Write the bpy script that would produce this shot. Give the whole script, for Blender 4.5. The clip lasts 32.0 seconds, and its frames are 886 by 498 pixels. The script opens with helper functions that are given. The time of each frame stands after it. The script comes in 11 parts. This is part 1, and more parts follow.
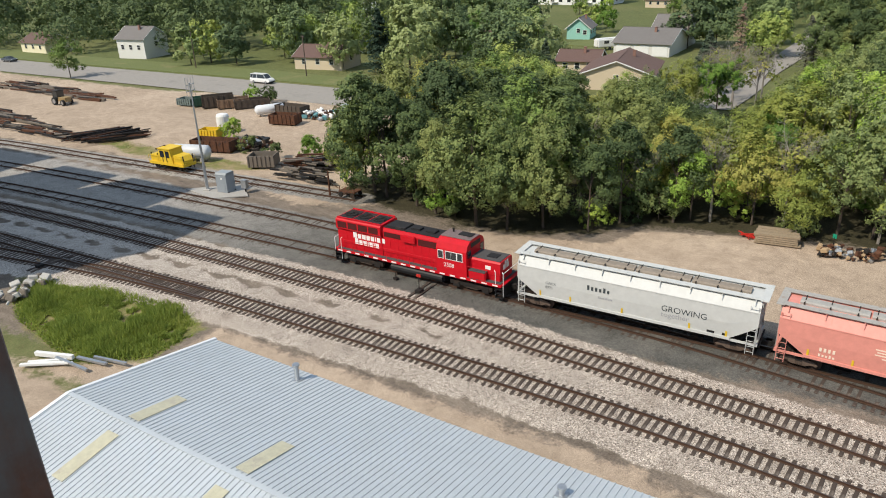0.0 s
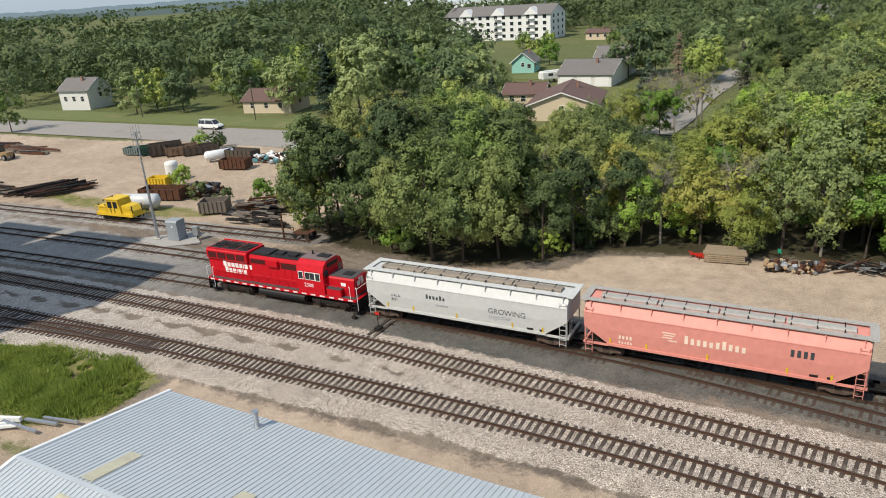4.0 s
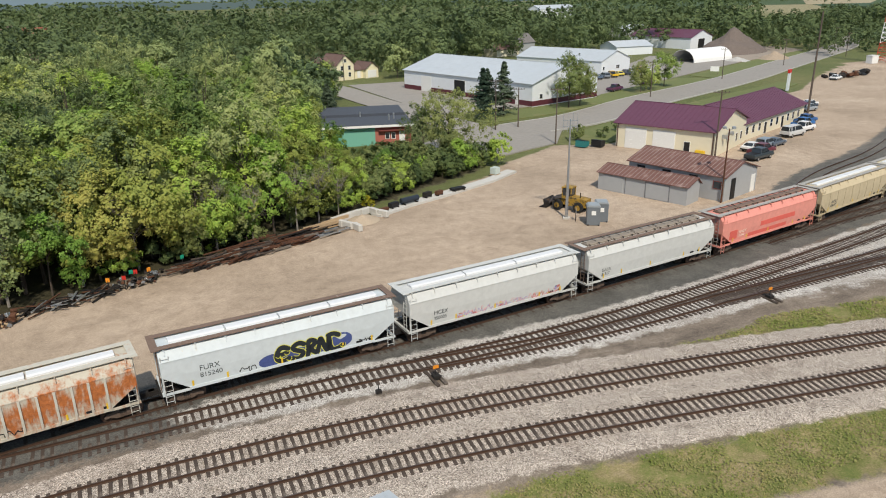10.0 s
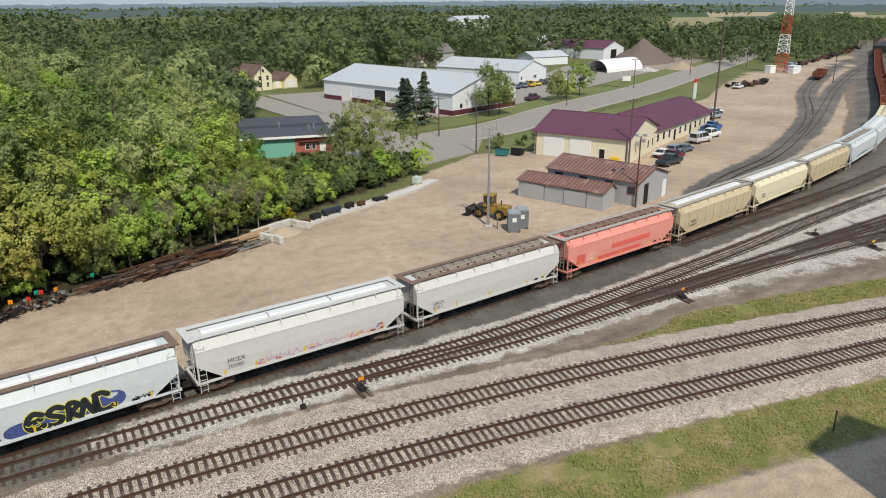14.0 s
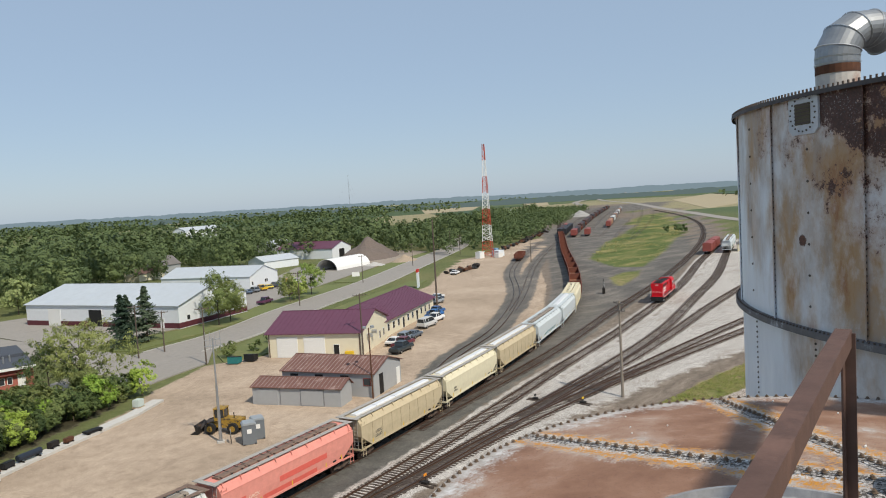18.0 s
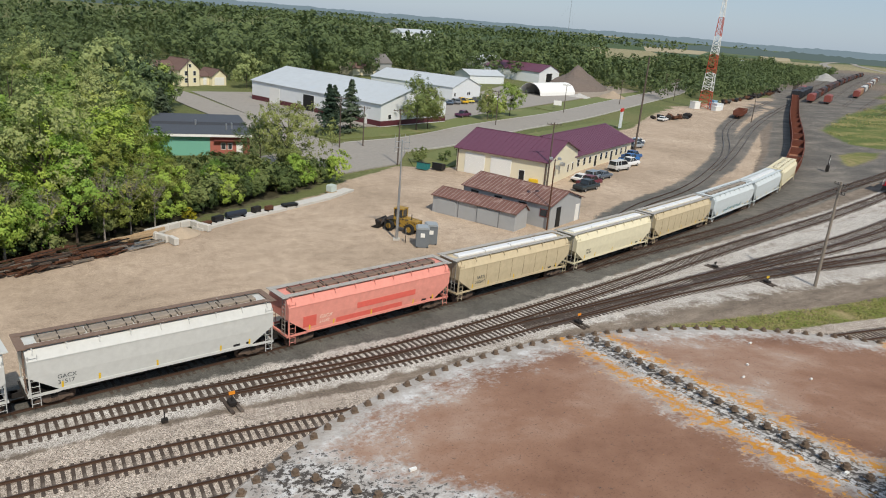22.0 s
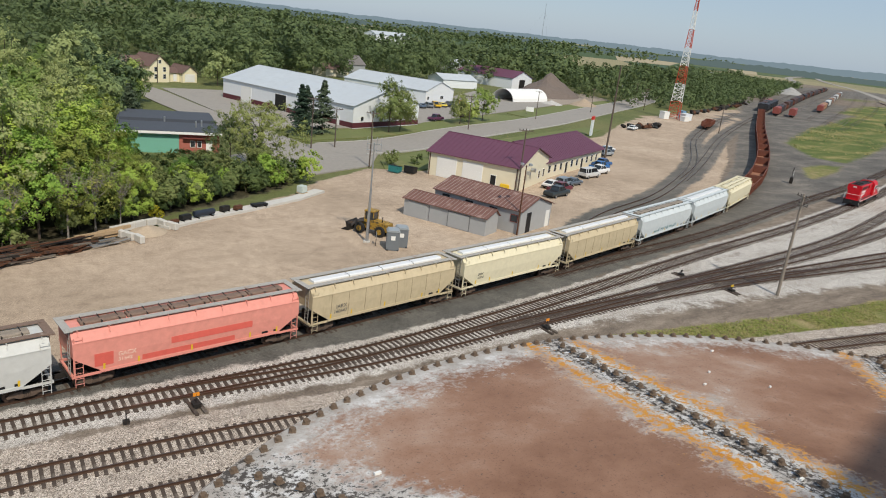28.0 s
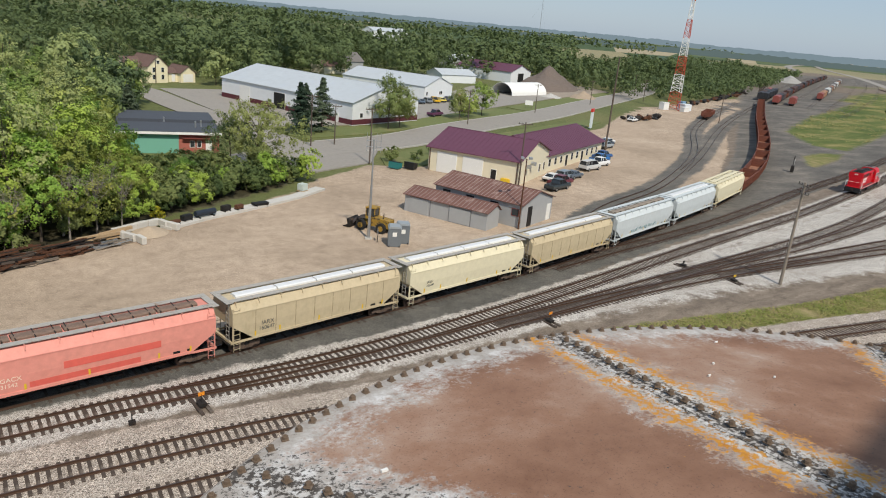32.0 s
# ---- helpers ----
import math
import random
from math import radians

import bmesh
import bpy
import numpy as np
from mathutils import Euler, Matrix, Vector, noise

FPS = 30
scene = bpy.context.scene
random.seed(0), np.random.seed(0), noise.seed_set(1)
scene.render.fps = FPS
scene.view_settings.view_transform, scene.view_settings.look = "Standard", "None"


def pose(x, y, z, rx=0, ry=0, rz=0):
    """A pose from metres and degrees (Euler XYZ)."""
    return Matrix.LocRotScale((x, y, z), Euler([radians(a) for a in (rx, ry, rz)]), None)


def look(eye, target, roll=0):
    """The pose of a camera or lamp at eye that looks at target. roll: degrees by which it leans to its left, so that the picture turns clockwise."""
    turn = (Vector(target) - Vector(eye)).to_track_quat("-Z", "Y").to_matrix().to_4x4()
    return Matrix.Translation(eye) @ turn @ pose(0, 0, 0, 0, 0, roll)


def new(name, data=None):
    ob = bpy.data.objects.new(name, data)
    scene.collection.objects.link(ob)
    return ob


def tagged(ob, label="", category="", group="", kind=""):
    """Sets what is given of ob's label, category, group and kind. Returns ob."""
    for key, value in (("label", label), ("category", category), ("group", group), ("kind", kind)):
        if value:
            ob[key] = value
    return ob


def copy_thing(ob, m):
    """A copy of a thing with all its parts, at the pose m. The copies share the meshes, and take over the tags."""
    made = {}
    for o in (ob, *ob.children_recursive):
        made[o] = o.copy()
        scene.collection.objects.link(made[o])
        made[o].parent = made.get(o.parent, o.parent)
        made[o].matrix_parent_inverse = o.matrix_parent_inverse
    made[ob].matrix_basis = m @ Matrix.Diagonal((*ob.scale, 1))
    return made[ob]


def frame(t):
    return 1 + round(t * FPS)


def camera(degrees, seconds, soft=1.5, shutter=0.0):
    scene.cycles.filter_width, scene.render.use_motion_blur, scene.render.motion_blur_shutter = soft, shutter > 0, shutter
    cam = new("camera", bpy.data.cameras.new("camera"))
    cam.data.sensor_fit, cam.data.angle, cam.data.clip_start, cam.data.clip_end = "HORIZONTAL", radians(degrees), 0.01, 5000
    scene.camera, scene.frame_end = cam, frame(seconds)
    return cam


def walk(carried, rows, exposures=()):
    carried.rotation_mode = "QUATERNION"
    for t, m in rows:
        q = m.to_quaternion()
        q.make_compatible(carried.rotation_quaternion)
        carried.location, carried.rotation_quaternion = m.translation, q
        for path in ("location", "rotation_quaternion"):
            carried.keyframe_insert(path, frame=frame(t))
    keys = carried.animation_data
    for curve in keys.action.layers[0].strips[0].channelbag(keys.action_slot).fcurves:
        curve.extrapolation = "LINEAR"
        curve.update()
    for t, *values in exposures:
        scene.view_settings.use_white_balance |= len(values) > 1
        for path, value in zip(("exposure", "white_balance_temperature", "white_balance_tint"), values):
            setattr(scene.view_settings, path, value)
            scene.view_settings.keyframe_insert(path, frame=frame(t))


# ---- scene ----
cam = camera(63.5, 32.0, 1.05)
PATH = [
    (0, (-0.399, -0.016, 26.36), (-1.69, 1.293, 25.575), -2.2),
    (0.5, (-0.272, -0.027, 26.367), (-1.537, 1.315, 25.592), -2.7),
    (1, (-0.174, -0.04, 26.37), (-1.433, 1.322, 25.621), -3.2),
    (1.5, (-0.162, -0.033, 26.365), (-1.43, 1.34, 25.651), -3.5),
    (2, (-0.173, -0.037, 26.357), (-1.446, 1.341, 25.664), -3.8),
    (2.5, (-0.175, -0.041, 26.351), (-1.438, 1.346, 25.659), -4.0),
    (3, (-0.162, -0.026, 26.348), (-1.404, 1.376, 25.649), -4.0),
    (3.5, (-0.161, 0.009, 26.345), (-1.392, 1.421, 25.645), -4.0),
    (5.5, (-0.063, 0.126, 26.348), (-1.235, 1.589, 25.652), -3.9),
    (6, (0.02, 0.182, 26.341), (-0.977, 1.763, 25.631), -3.9),
    (6.5, (0.104, 0.229, 26.317), (-0.529, 1.981, 25.587), -3.4),
    (7, (0.195, 0.243, 26.299), (0.065, 2.097, 25.558), -3.6),
    (7.5, (0.295, 0.261, 26.283), (0.511, 2.118, 25.572), -2.4),
    (8, (0.377, 0.253, 26.259), (0.74, 2.099, 25.582), -1.6),
    (8.5, (0.446, 0.215, 26.224), (0.914, 2.041, 25.556), -1.0),
    (9, (0.481, 0.192, 26.187), (1.051, 1.989, 25.518), -0.8),
    (9.5, (0.524, 0.216, 26.155), (1.174, 1.984, 25.481), -1.0),
    (10, (0.535, 0.231, 26.128), (1.232, 1.978, 25.45), -1.0),
    (10.5, (0.536, 0.23, 26.113), (1.267, 1.964, 25.437), -0.8),
    (11, (0.571, 0.211, 26.114), (1.326, 1.938, 25.446), -0.7),
    (11.5, (0.624, 0.195, 26.122), (1.398, 1.915, 25.458), -0.7),
    (12, (0.667, 0.189, 26.125), (1.468, 1.893, 25.451), -0.9),
    (12.5, (0.705, 0.195, 26.129), (1.537, 1.879, 25.442), -0.9),
    (13, (0.696, 0.172, 26.134), (1.552, 1.844, 25.446), -0.4),
    (13.5, (0.713, 0.14, 26.147), (1.585, 1.806, 25.467), -0.1),
    (15.5, (0.95, -0.155, 26.252), (1.993, 1.462, 25.707), -2.6),
    (16, (1.151, -0.28, 26.244), (2.368, 1.221, 25.729), -0.7),
    (16.5, (1.427, -0.401, 26.213), (2.84, 0.929, 25.726), 1.9),
    (16.7, (1.568, -0.473, 26.219), (3.052, 0.783, 25.75), 2.9),
    (17, (1.786, -0.513, 26.215), (3.375, 0.623, 25.787), 3.4),
    (17.5, (2.093, -0.659, 26.198), (3.629, 0.596, 25.939), 0.5),
    (18, (2.498, -0.773, 26.237), (4.001, 0.538, 26.092), -3.4),
    (18.5, (2.985, -0.673, 26.196), (4.643, 0.442, 26.123), -4.3),
    (19, (3.355, -0.623, 26.171), (5.001, 0.507, 26.061), -3.8),
    (19.5, (3.825, -0.633, 26.163), (5.358, 0.621, 25.884), -3.1),
    (20, (4.117, -0.571, 26.11), (5.536, 0.766, 25.664), -2.3),
    (20.5, (4.36, -0.352, 26.056), (5.607, 1.109, 25.498), -1.3),
    (21, (4.41, -0.167, 25.987), (5.515, 1.385, 25.377), 1.6),
    (21.5, (4.375, -0.057, 25.922), (5.369, 1.55, 25.268), 3.0),
    (22, (4.372, -0.064, 25.868), (5.425, 1.521, 25.252), 4.7),
    (22.5, (4.375, -0.064, 25.882), (5.488, 1.507, 25.341), 4.1),
    (23, (4.366, -0.073, 25.883), (5.499, 1.486, 25.346), 4.2),
    (23.5, (4.366, -0.072, 25.879), (5.514, 1.472, 25.33), 4.9),
    (24, (4.367, -0.071, 25.877), (5.523, 1.461, 25.313), 5.6),
    (24.5, (4.37, -0.069, 25.875), (5.525, 1.458, 25.297), 6.1),
    (25, (4.369, -0.072, 25.874), (5.52, 1.454, 25.284), 6.4),
    (25.5, (4.366, -0.08, 25.876), (5.513, 1.445, 25.277), 6.5),
    (27.5, (4.359, -0.085, 25.884), (5.481, 1.458, 25.285), 6.4),
    (28, (4.372, -0.073, 25.875), (5.495, 1.47, 25.276), 6.5),
    (28.5, (4.376, -0.065, 25.87), (5.5, 1.476, 25.269), 6.7),
    (29, (4.374, -0.063, 25.869), (5.499, 1.477, 25.267), 6.8),
    (29.5, (4.374, -0.062, 25.868), (5.5, 1.477, 25.267), 6.7),
    (30, (4.376, -0.061, 25.868), (5.502, 1.478, 25.267), 6.6),
    (30.5, (4.38, -0.06, 25.866), (5.508, 1.478, 25.263), 6.0),
    (31, (4.373, -0.064, 25.881), (5.505, 1.469, 25.272), 5.4),
    (31.5, (4.373, -0.068, 25.881), (5.502, 1.466, 25.271), 5.2),
    (32, (4.368, -0.073, 25.881), (5.486, 1.469, 25.269), 5.4),
]
walk(cam, [(t, look(eye, target, roll)) for t, eye, target, roll in PATH], [(0, 0.12), (3.5, 0.1), (8, 0.0), (13, -0.03), (17, -0.03), (20, -0.02), (23, -0.09), (32, -0.09)])


# ---- light ----
world = bpy.data.worlds.new("sky")
scene.world = world
world.use_nodes = True
_wn = world.node_tree.nodes
_sky = _wn.new("ShaderNodeTexSky")
_sky.sky_type = "NISHITA"
_sky.sun_disc = False
SUN_AZ, SUN_EL = 259.0, 49.0            # where the sun stands, degrees from +x towards +y
_sky.sun_elevation = radians(SUN_EL)
_sky.sun_rotation = radians(90 - SUN_AZ)
_sky.air_density, _sky.dust_density, _sky.ozone_density, _sky.altitude = 1.0, 0.7, 2.0, 300
_haze = _wn.new("ShaderNodeMix")           # summer haze over the whole dome
_haze.data_type = "RGBA"
_haze.inputs[0].default_value = 0.72
_haze.inputs[7].default_value = (3.2, 4.12, 5.3, 1)
world.node_tree.links.new(_sky.outputs[0], _haze.inputs[6])
world.node_tree.links.new(_haze.outputs[2], _wn["Background"].inputs[0])
_wn["Background"].inputs[1].default_value = 0.122
_sun = bpy.data.lights.new("sun", "SUN")
_sun.energy, _sun.angle, _sun.color = 4.1, radians(0.6), (1.0, 0.915, 0.775)
sun = new("sun", _sun)
sun.matrix_world = look((0, 0, 0), (-math.cos(radians(SUN_AZ)) * math.cos(radians(SUN_EL)),
                                    -math.sin(radians(SUN_AZ)) * math.cos(radians(SUN_EL)), -math.sin(radians(SUN_EL))))
scene.view_settings.exposure = 0.0


# ---- materials ----
def _nodes(name):
    m = bpy.data.materials.new(name)
    m.use_nodes = True
    nt = m.node_tree
    return m, nt, nt.nodes["Principled BSDF"]


def _ramp(nt, fac, stops):
    r = nt.nodes.new("ShaderNodeValToRGB")
    while len(r.color_ramp.elements) < len(stops):
        r.color_ramp.elements.new(0.5)
    for e, (p, c) in zip(r.color_ramp.elements, stops):
        e.position, e.color = p, (*c, 1) if len(c) == 3 else c
    nt.links.new(fac, r.inputs[0])
    return r.outputs[0]


def _noise(nt, scale, detail=6, rough=0.6, vec=None, dist=0.0):
    n = nt.nodes.new("ShaderNodeTexNoise")
    n.inputs["Scale"].default_value, n.inputs["Detail"].default_value = scale, detail
    n.inputs["Roughness"].default_value, n.inputs["Distortion"].default_value = rough, dist
    if vec is not None:
        nt.links.new(vec, n.inputs["Vector"])
    return n.outputs["Fac"]


def _coord(nt, kind="Object", stretch=None):
    c = nt.nodes.new("ShaderNodeTexCoord").outputs[kind]
    if stretch:
        mp = nt.nodes.new("ShaderNodeMapping")
        mp.inputs["Scale"].default_value = stretch
        nt.links.new(c, mp.inputs[0])
        c = mp.outputs[0]
    return c


def _mixc(nt, fac, a, b, mode="MIX"):
    m = nt.nodes.new("ShaderNodeMix")
    m.data_type, m.blend_type = "RGBA", mode
    for sock, v in ((m.inputs[0], fac), (m.inputs[6], a), (m.inputs[7], b)):
        if isinstance(v, (int, float)):
            sock.default_value = v
        elif isinstance(v, (tuple, list)):
            sock.default_value = (*v, 1)
        else:
            nt.links.new(v, sock)
    return m.outputs[2]


def _math(nt, op, a, b=0.0, c=0.0, clamp=False):
    m = nt.nodes.new("ShaderNodeMath")
    m.operation, m.use_clamp = op, clamp
    for sock, v in zip(m.inputs, (a, b, c)):
        if isinstance(v, (int, float)):
            sock.default_value = v
        else:
            nt.links.new(v, sock)
    return m.outputs[0]


def _bump(nt, bsdf, h, strength=0.3, dist=0.02):
    b = nt.nodes.new("ShaderNodeBump")
    b.inputs["Strength"].default_value, b.inputs["Distance"].default_value = strength, dist
    nt.links.new(h, b.inputs["Height"])
    nt.links.new(b.outputs[0], bsdf.inputs["Normal"])


def shade(c, k):
    return tuple(min(1.0, x * k) for x in c)


def surface(name, col, rough=0.7, metal=0.0, grain=6.0, vary=0.25, stain=None, stain_at=0.58, stain_scale=0.7, streak=False, bump=0.15, spec=0.4):
    """A plain material with grain, broad variation, and stains of a second colour."""
    m, nt, b = _nodes(name)
    co = _coord(nt)
    c = _ramp(nt, _noise(nt, grain, 8, 0.65, co), [(0.3, shade(col, 1 - vary)), (0.7, shade(col, 1 + vary * 0.7))])
    c = _mixc(nt, _math(nt, "MULTIPLY", _noise(nt, grain * 0.13, 4, 0.5, co), 0.6), c, shade(col, 1 - vary), "MIX")
    info = nt.nodes.new("ShaderNodeObjectInfo")
    c = _mixc(nt, _math(nt, "MULTIPLY", info.outputs["Random"], vary * 0.7), c, shade(col, 0.55))
    if stain:
        sv = _coord(nt, stretch=(1, 1, 0.18)) if streak else co
        f = _noise(nt, stain_scale, 9, 0.68, sv)
        f = _math(nt, "MULTIPLY", _math(nt, "SUBTRACT", f, stain_at), 9.0, clamp=True)
        c = _mixc(nt, f, c, stain)
    nt.links.new(c, b.inputs["Base Color"])
    b.inputs["Roughness"].default_value, b.inputs["Metallic"].default_value = rough, metal
    b.inputs["Specular IOR Level"].default_value = spec
    if bump:
        _bump(nt, b, _noise(nt, grain * 2.5, 6, 0.7, co), bump, 0.01)
    return m


def leafy(name, cols, trans=0.3, vary_scale=0.09, leafmix=0.3):
    m, nt, b = _nodes(name)
    geo = nt.nodes.new("ShaderNodeNewGeometry")
    info = nt.nodes.new("ShaderNodeObjectInfo")
    n = _noise(nt, vary_scale, 3, 0.5, geo.outputs["Position"])
    f = _math(nt, "ADD", _math(nt, "MULTIPLY", geo.outputs["Random Per Island"], leafmix),
              _math(nt, "ADD", _math(nt, "MULTIPLY", n, 0.7), _math(nt, "MULTIPLY", _math(nt, "SUBTRACT", info.outputs["Random"], 0.45), 0.8)))
    k = len(cols)
    c = _ramp(nt, f, [(0.18 + 0.64 * i / (k - 1), q) for i, q in enumerate(cols)])
    nt.links.new(c, b.inputs["Base Color"])
    b.inputs["Roughness"].default_value = 0.65
    b.inputs["Specular IOR Level"].default_value = 0.2
    t = nt.nodes.new("ShaderNodeBsdfTranslucent")
    nt.links.new(c, t.inputs[0])
    mx = nt.nodes.new("ShaderNodeMixShader")
    mx.inputs[0].default_value = trans
    nt.links.new(b.outputs[0], mx.inputs[1])
    nt.links.new(t.outputs[0], mx.inputs[2])
    nt.links.new(mx.outputs[0], nt.nodes["Material Output"].inputs[0])
    return m


def glass(name, col=(0.02, 0.025, 0.03)):
    m, nt, b = _nodes(name)
    b.inputs["Base Color"].default_value = (*col, 1)
    b.inputs["Roughness"].default_value = 0.08
    b.inputs["Specular IOR Level"].default_value = 0.8
    return m


def ribbed_rust(name, paint, rust, amount, rise=0.0):
    """Old car paint with rust breaking through in patches and streaks."""
    m, nt, b = _nodes(name)
    co = _coord(nt)
    st = _coord(nt, stretch=(1, 1, 0.25))
    f = _math(nt, "ADD", _math(nt, "MULTIPLY", _noise(nt, 1.1, 10, 0.72, co), 0.4), _math(nt, "MULTIPLY", _noise(nt, 1.9, 8, 0.68, st), 0.6))
    if rise:                                # most rust halfway up the side
        up = nt.nodes.new("ShaderNodeSeparateXYZ")
        nt.links.new(co, up.inputs[0])
        f = _math(nt, "ADD", f, _math(nt, "MULTIPLY", _math(nt, "SUBTRACT", 0.8, _math(nt, "ABSOLUTE", _math(nt, "SUBTRACT", up.outputs["Z"], 2.75), 0.0)), rise))
    f = _math(nt, "MULTIPLY", _math(nt, "SUBTRACT", f, amount), 8.0, clamp=True)
    rc = _ramp(nt, _noise(nt, 5, 8, 0.7, co), [(0.3, shade(rust, 0.55)), (0.7, shade(rust, 1.35))])
    pc = _ramp(nt, _noise(nt, 3, 8, 0.6, co), [(0.3, shade(paint, 0.82)), (0.7, paint)])
    nt.links.new(_mixc(nt, f, pc, rc), b.inputs["Base Color"])
    b.inputs["Roughness"].default_value = 0.75
    return m


TIE = surface("weathered_tie_wood", (0.082, 0.060, 0.048), 0.9, grain=9, vary=0.45, stain=(0.17, 0.14, 0.115), stain_at=0.53)
RAIL = surface("rail_steel_rusted", (0.105, 0.06, 0.04), 0.6, 0.4, grain=20, vary=0.3)
RAILTOP = surface("rail_head_worn", (0.16, 0.125, 0.11), 0.35, 0.8, grain=20, vary=0.2)
IRON = surface("dark_cast_iron", (0.03, 0.026, 0.024), 0.75, 0.3, grain=8, vary=0.4, stain=(0.09, 0.055, 0.035), stain_at=0.55)
BLACK = surface("black_paint", (0.015, 0.015, 0.016), 0.55, vary=0.3)
WHITE = surface("white_paint", (0.78, 0.78, 0.76), 0.5, vary=0.08)
YELLOW = surface("yellow_paint", (0.75, 0.5, 0.03), 0.5, vary=0.15, stain=(0.25, 0.14, 0.05), stain_at=0.66)
ORANGE = surface("orange_paint", (0.8, 0.28, 0.02), 0.5, vary=0.15)
REDPLASTIC = surface("red_paint", (0.55, 0.03, 0.02), 0.5, vary=0.2)
GREENPLASTIC = surface("green_paint", (0.01, 0.3, 0.18), 0.5, vary=0.2)
GALV = surface("galvanised_steel", (0.5, 0.52, 0.54), 0.42, 0.75, grain=5, vary=0.2, stain=(0.3, 0.3, 0.3), stain_at=0.62)
CONCRETE = surface("concrete", (0.5, 0.48, 0.44), 0.9, grain=5, vary=0.2, stain=(0.33, 0.3, 0.27))
RUST = surface("rusted_scrap", (0.15, 0.065, 0.035), 0.85, 0.2, grain=5, vary=0.5, stain=(0.05, 0.03, 0.025), stain_at=0.52, stain_scale=2)
GREYWOOD = surface("grey_wood", (0.2, 0.17, 0.14), 0.9, grain=8, vary=0.4)
LUMBER = surface("pale_lumber", (0.48, 0.34, 0.2), 0.8, grain=6, vary=0.3)
BARK = surface("bark", (0.11, 0.085, 0.065), 0.95, grain=7, vary=0.5)
PALEBARK = surface("pale_dead_wood", (0.3, 0.27, 0.235), 0.95, grain=7, vary=0.35)
POLEWOOD = surface("pole_wood", (0.13, 0.1, 0.08), 0.9, grain=6, vary=0.4)
GREYPOLE = surface("weathered_pole_wood", (0.27, 0.23, 0.19), 0.9, grain=6, vary=0.3)
GLASS = glass("dark_glass")
LEAF_A = leafy("leaves_mixed", [(0.121, 0.182, 0.048), (0.209, 0.297, 0.076), (0.310, 0.400, 0.104), (0.411, 0.462, 0.131)], 0.24)
LEAF_B = leafy("leaves_yellow_green", [(0.144, 0.172, 0.043), (0.228, 0.273, 0.059), (0.315, 0.348, 0.080), (0.398, 0.375, 0.098)], 0.24)
LEAF_C = leafy("leaves_dark", [(0.081, 0.119, 0.049), (0.141, 0.191, 0.067), (0.212, 0.262, 0.085), (0.279, 0.310, 0.104)], 0.22)
LEAF_D = leafy("leaves_bright", [(0.115, 0.207, 0.039), (0.198, 0.329, 0.058), (0.293, 0.434, 0.076), (0.379, 0.485, 0.093)], 0.26)
# darker shrub leaves; shade under the crowns is put into the colour
LEAF_E = leafy("shaded_shrub_leaves", [(0.056, 0.087, 0.033), (0.100, 0.144, 0.049), (0.155, 0.200, 0.067), (0.210, 0.242, 0.084)], 0.22)
LEAF_G = leafy("leaves_grey_green", [(0.132, 0.178, 0.072), (0.210, 0.266, 0.100), (0.289, 0.347, 0.130), (0.362, 0.400, 0.157)], 0.24)
LEAF_S = leafy("spruce_needles", [(0.035, 0.062, 0.040), (0.065, 0.100, 0.060), (0.105, 0.140, 0.085)], 0.15)
YELLOWLEAF = leafy("yellow_flowers", [(0.16, 0.2, 0.03), (0.45, 0.4, 0.03), (0.62, 0.5, 0.03), (0.7, 0.58, 0.05)], 0.3)
DEADNEEDLE = leafy("dead_needles", [(0.13, 0.085, 0.06), (0.22, 0.15, 0.105), (0.31, 0.22, 0.16)], 0.1)
GREYNEEDLE = leafy("grey_needles", [(0.12, 0.125, 0.09), (0.19, 0.19, 0.14), (0.27, 0.26, 0.2)], 0.1)
# paler, bluer copy of the dark leaves, haze put into the colour
LEAF_T = leafy("town_leaves_hazed", [(0.115, 0.165, 0.078), (0.185, 0.250, 0.108), (0.265, 0.335, 0.135), (0.345, 0.400, 0.165)], 0.26)
LEAF_FAR = leafy("far_leaves", [(0.077, 0.112, 0.051), (0.112, 0.155, 0.066), (0.152, 0.198, 0.077), (0.198, 0.241, 0.092)], 0.24, 0.085, 0.16)
WEEDLEAF = leafy("weed_leaves", [(0.16, 0.22, 0.05), (0.26, 0.33, 0.07), (0.38, 0.43, 0.10), (0.50, 0.47, 0.18)], 0.45, 0.35)
GRASS = leafy("grass_blades", [(0.105, 0.155, 0.030), (0.165, 0.225, 0.046), (0.245, 0.27, 0.075), (0.37, 0.32, 0.145)], 0.35, 0.3)


# ---- building blocks ----
def part(name, bm, material, parent=None, label="", smooth=False):
    """Links a bmesh as one mesh object under a thing or a part."""
    me = bpy.data.meshes.new(name)
    bm.to_mesh(me)
    bm.free()
    for m in material if isinstance(material, (list, tuple)) else [material]:
        me.materials.append(m)
    if smooth:
        for p in me.polygons:
            p.use_smooth = True
    ob = new(name, me)
    if parent is not None:
        ob.parent = parent
    if label:
        ob["label"] = label
    return ob


def same(name, ob, m, parent):
    """Another piece on the same mesh."""
    o = new(name, ob.data)
    o.parent = parent
    o.matrix_basis = m
    return o


def thing(name, m, label, category, group="", kind=""):
    ob = new(name)
    ob.matrix_basis = m
    return tagged(ob, label, category, group, kind)


def B():
    return bmesh.new()


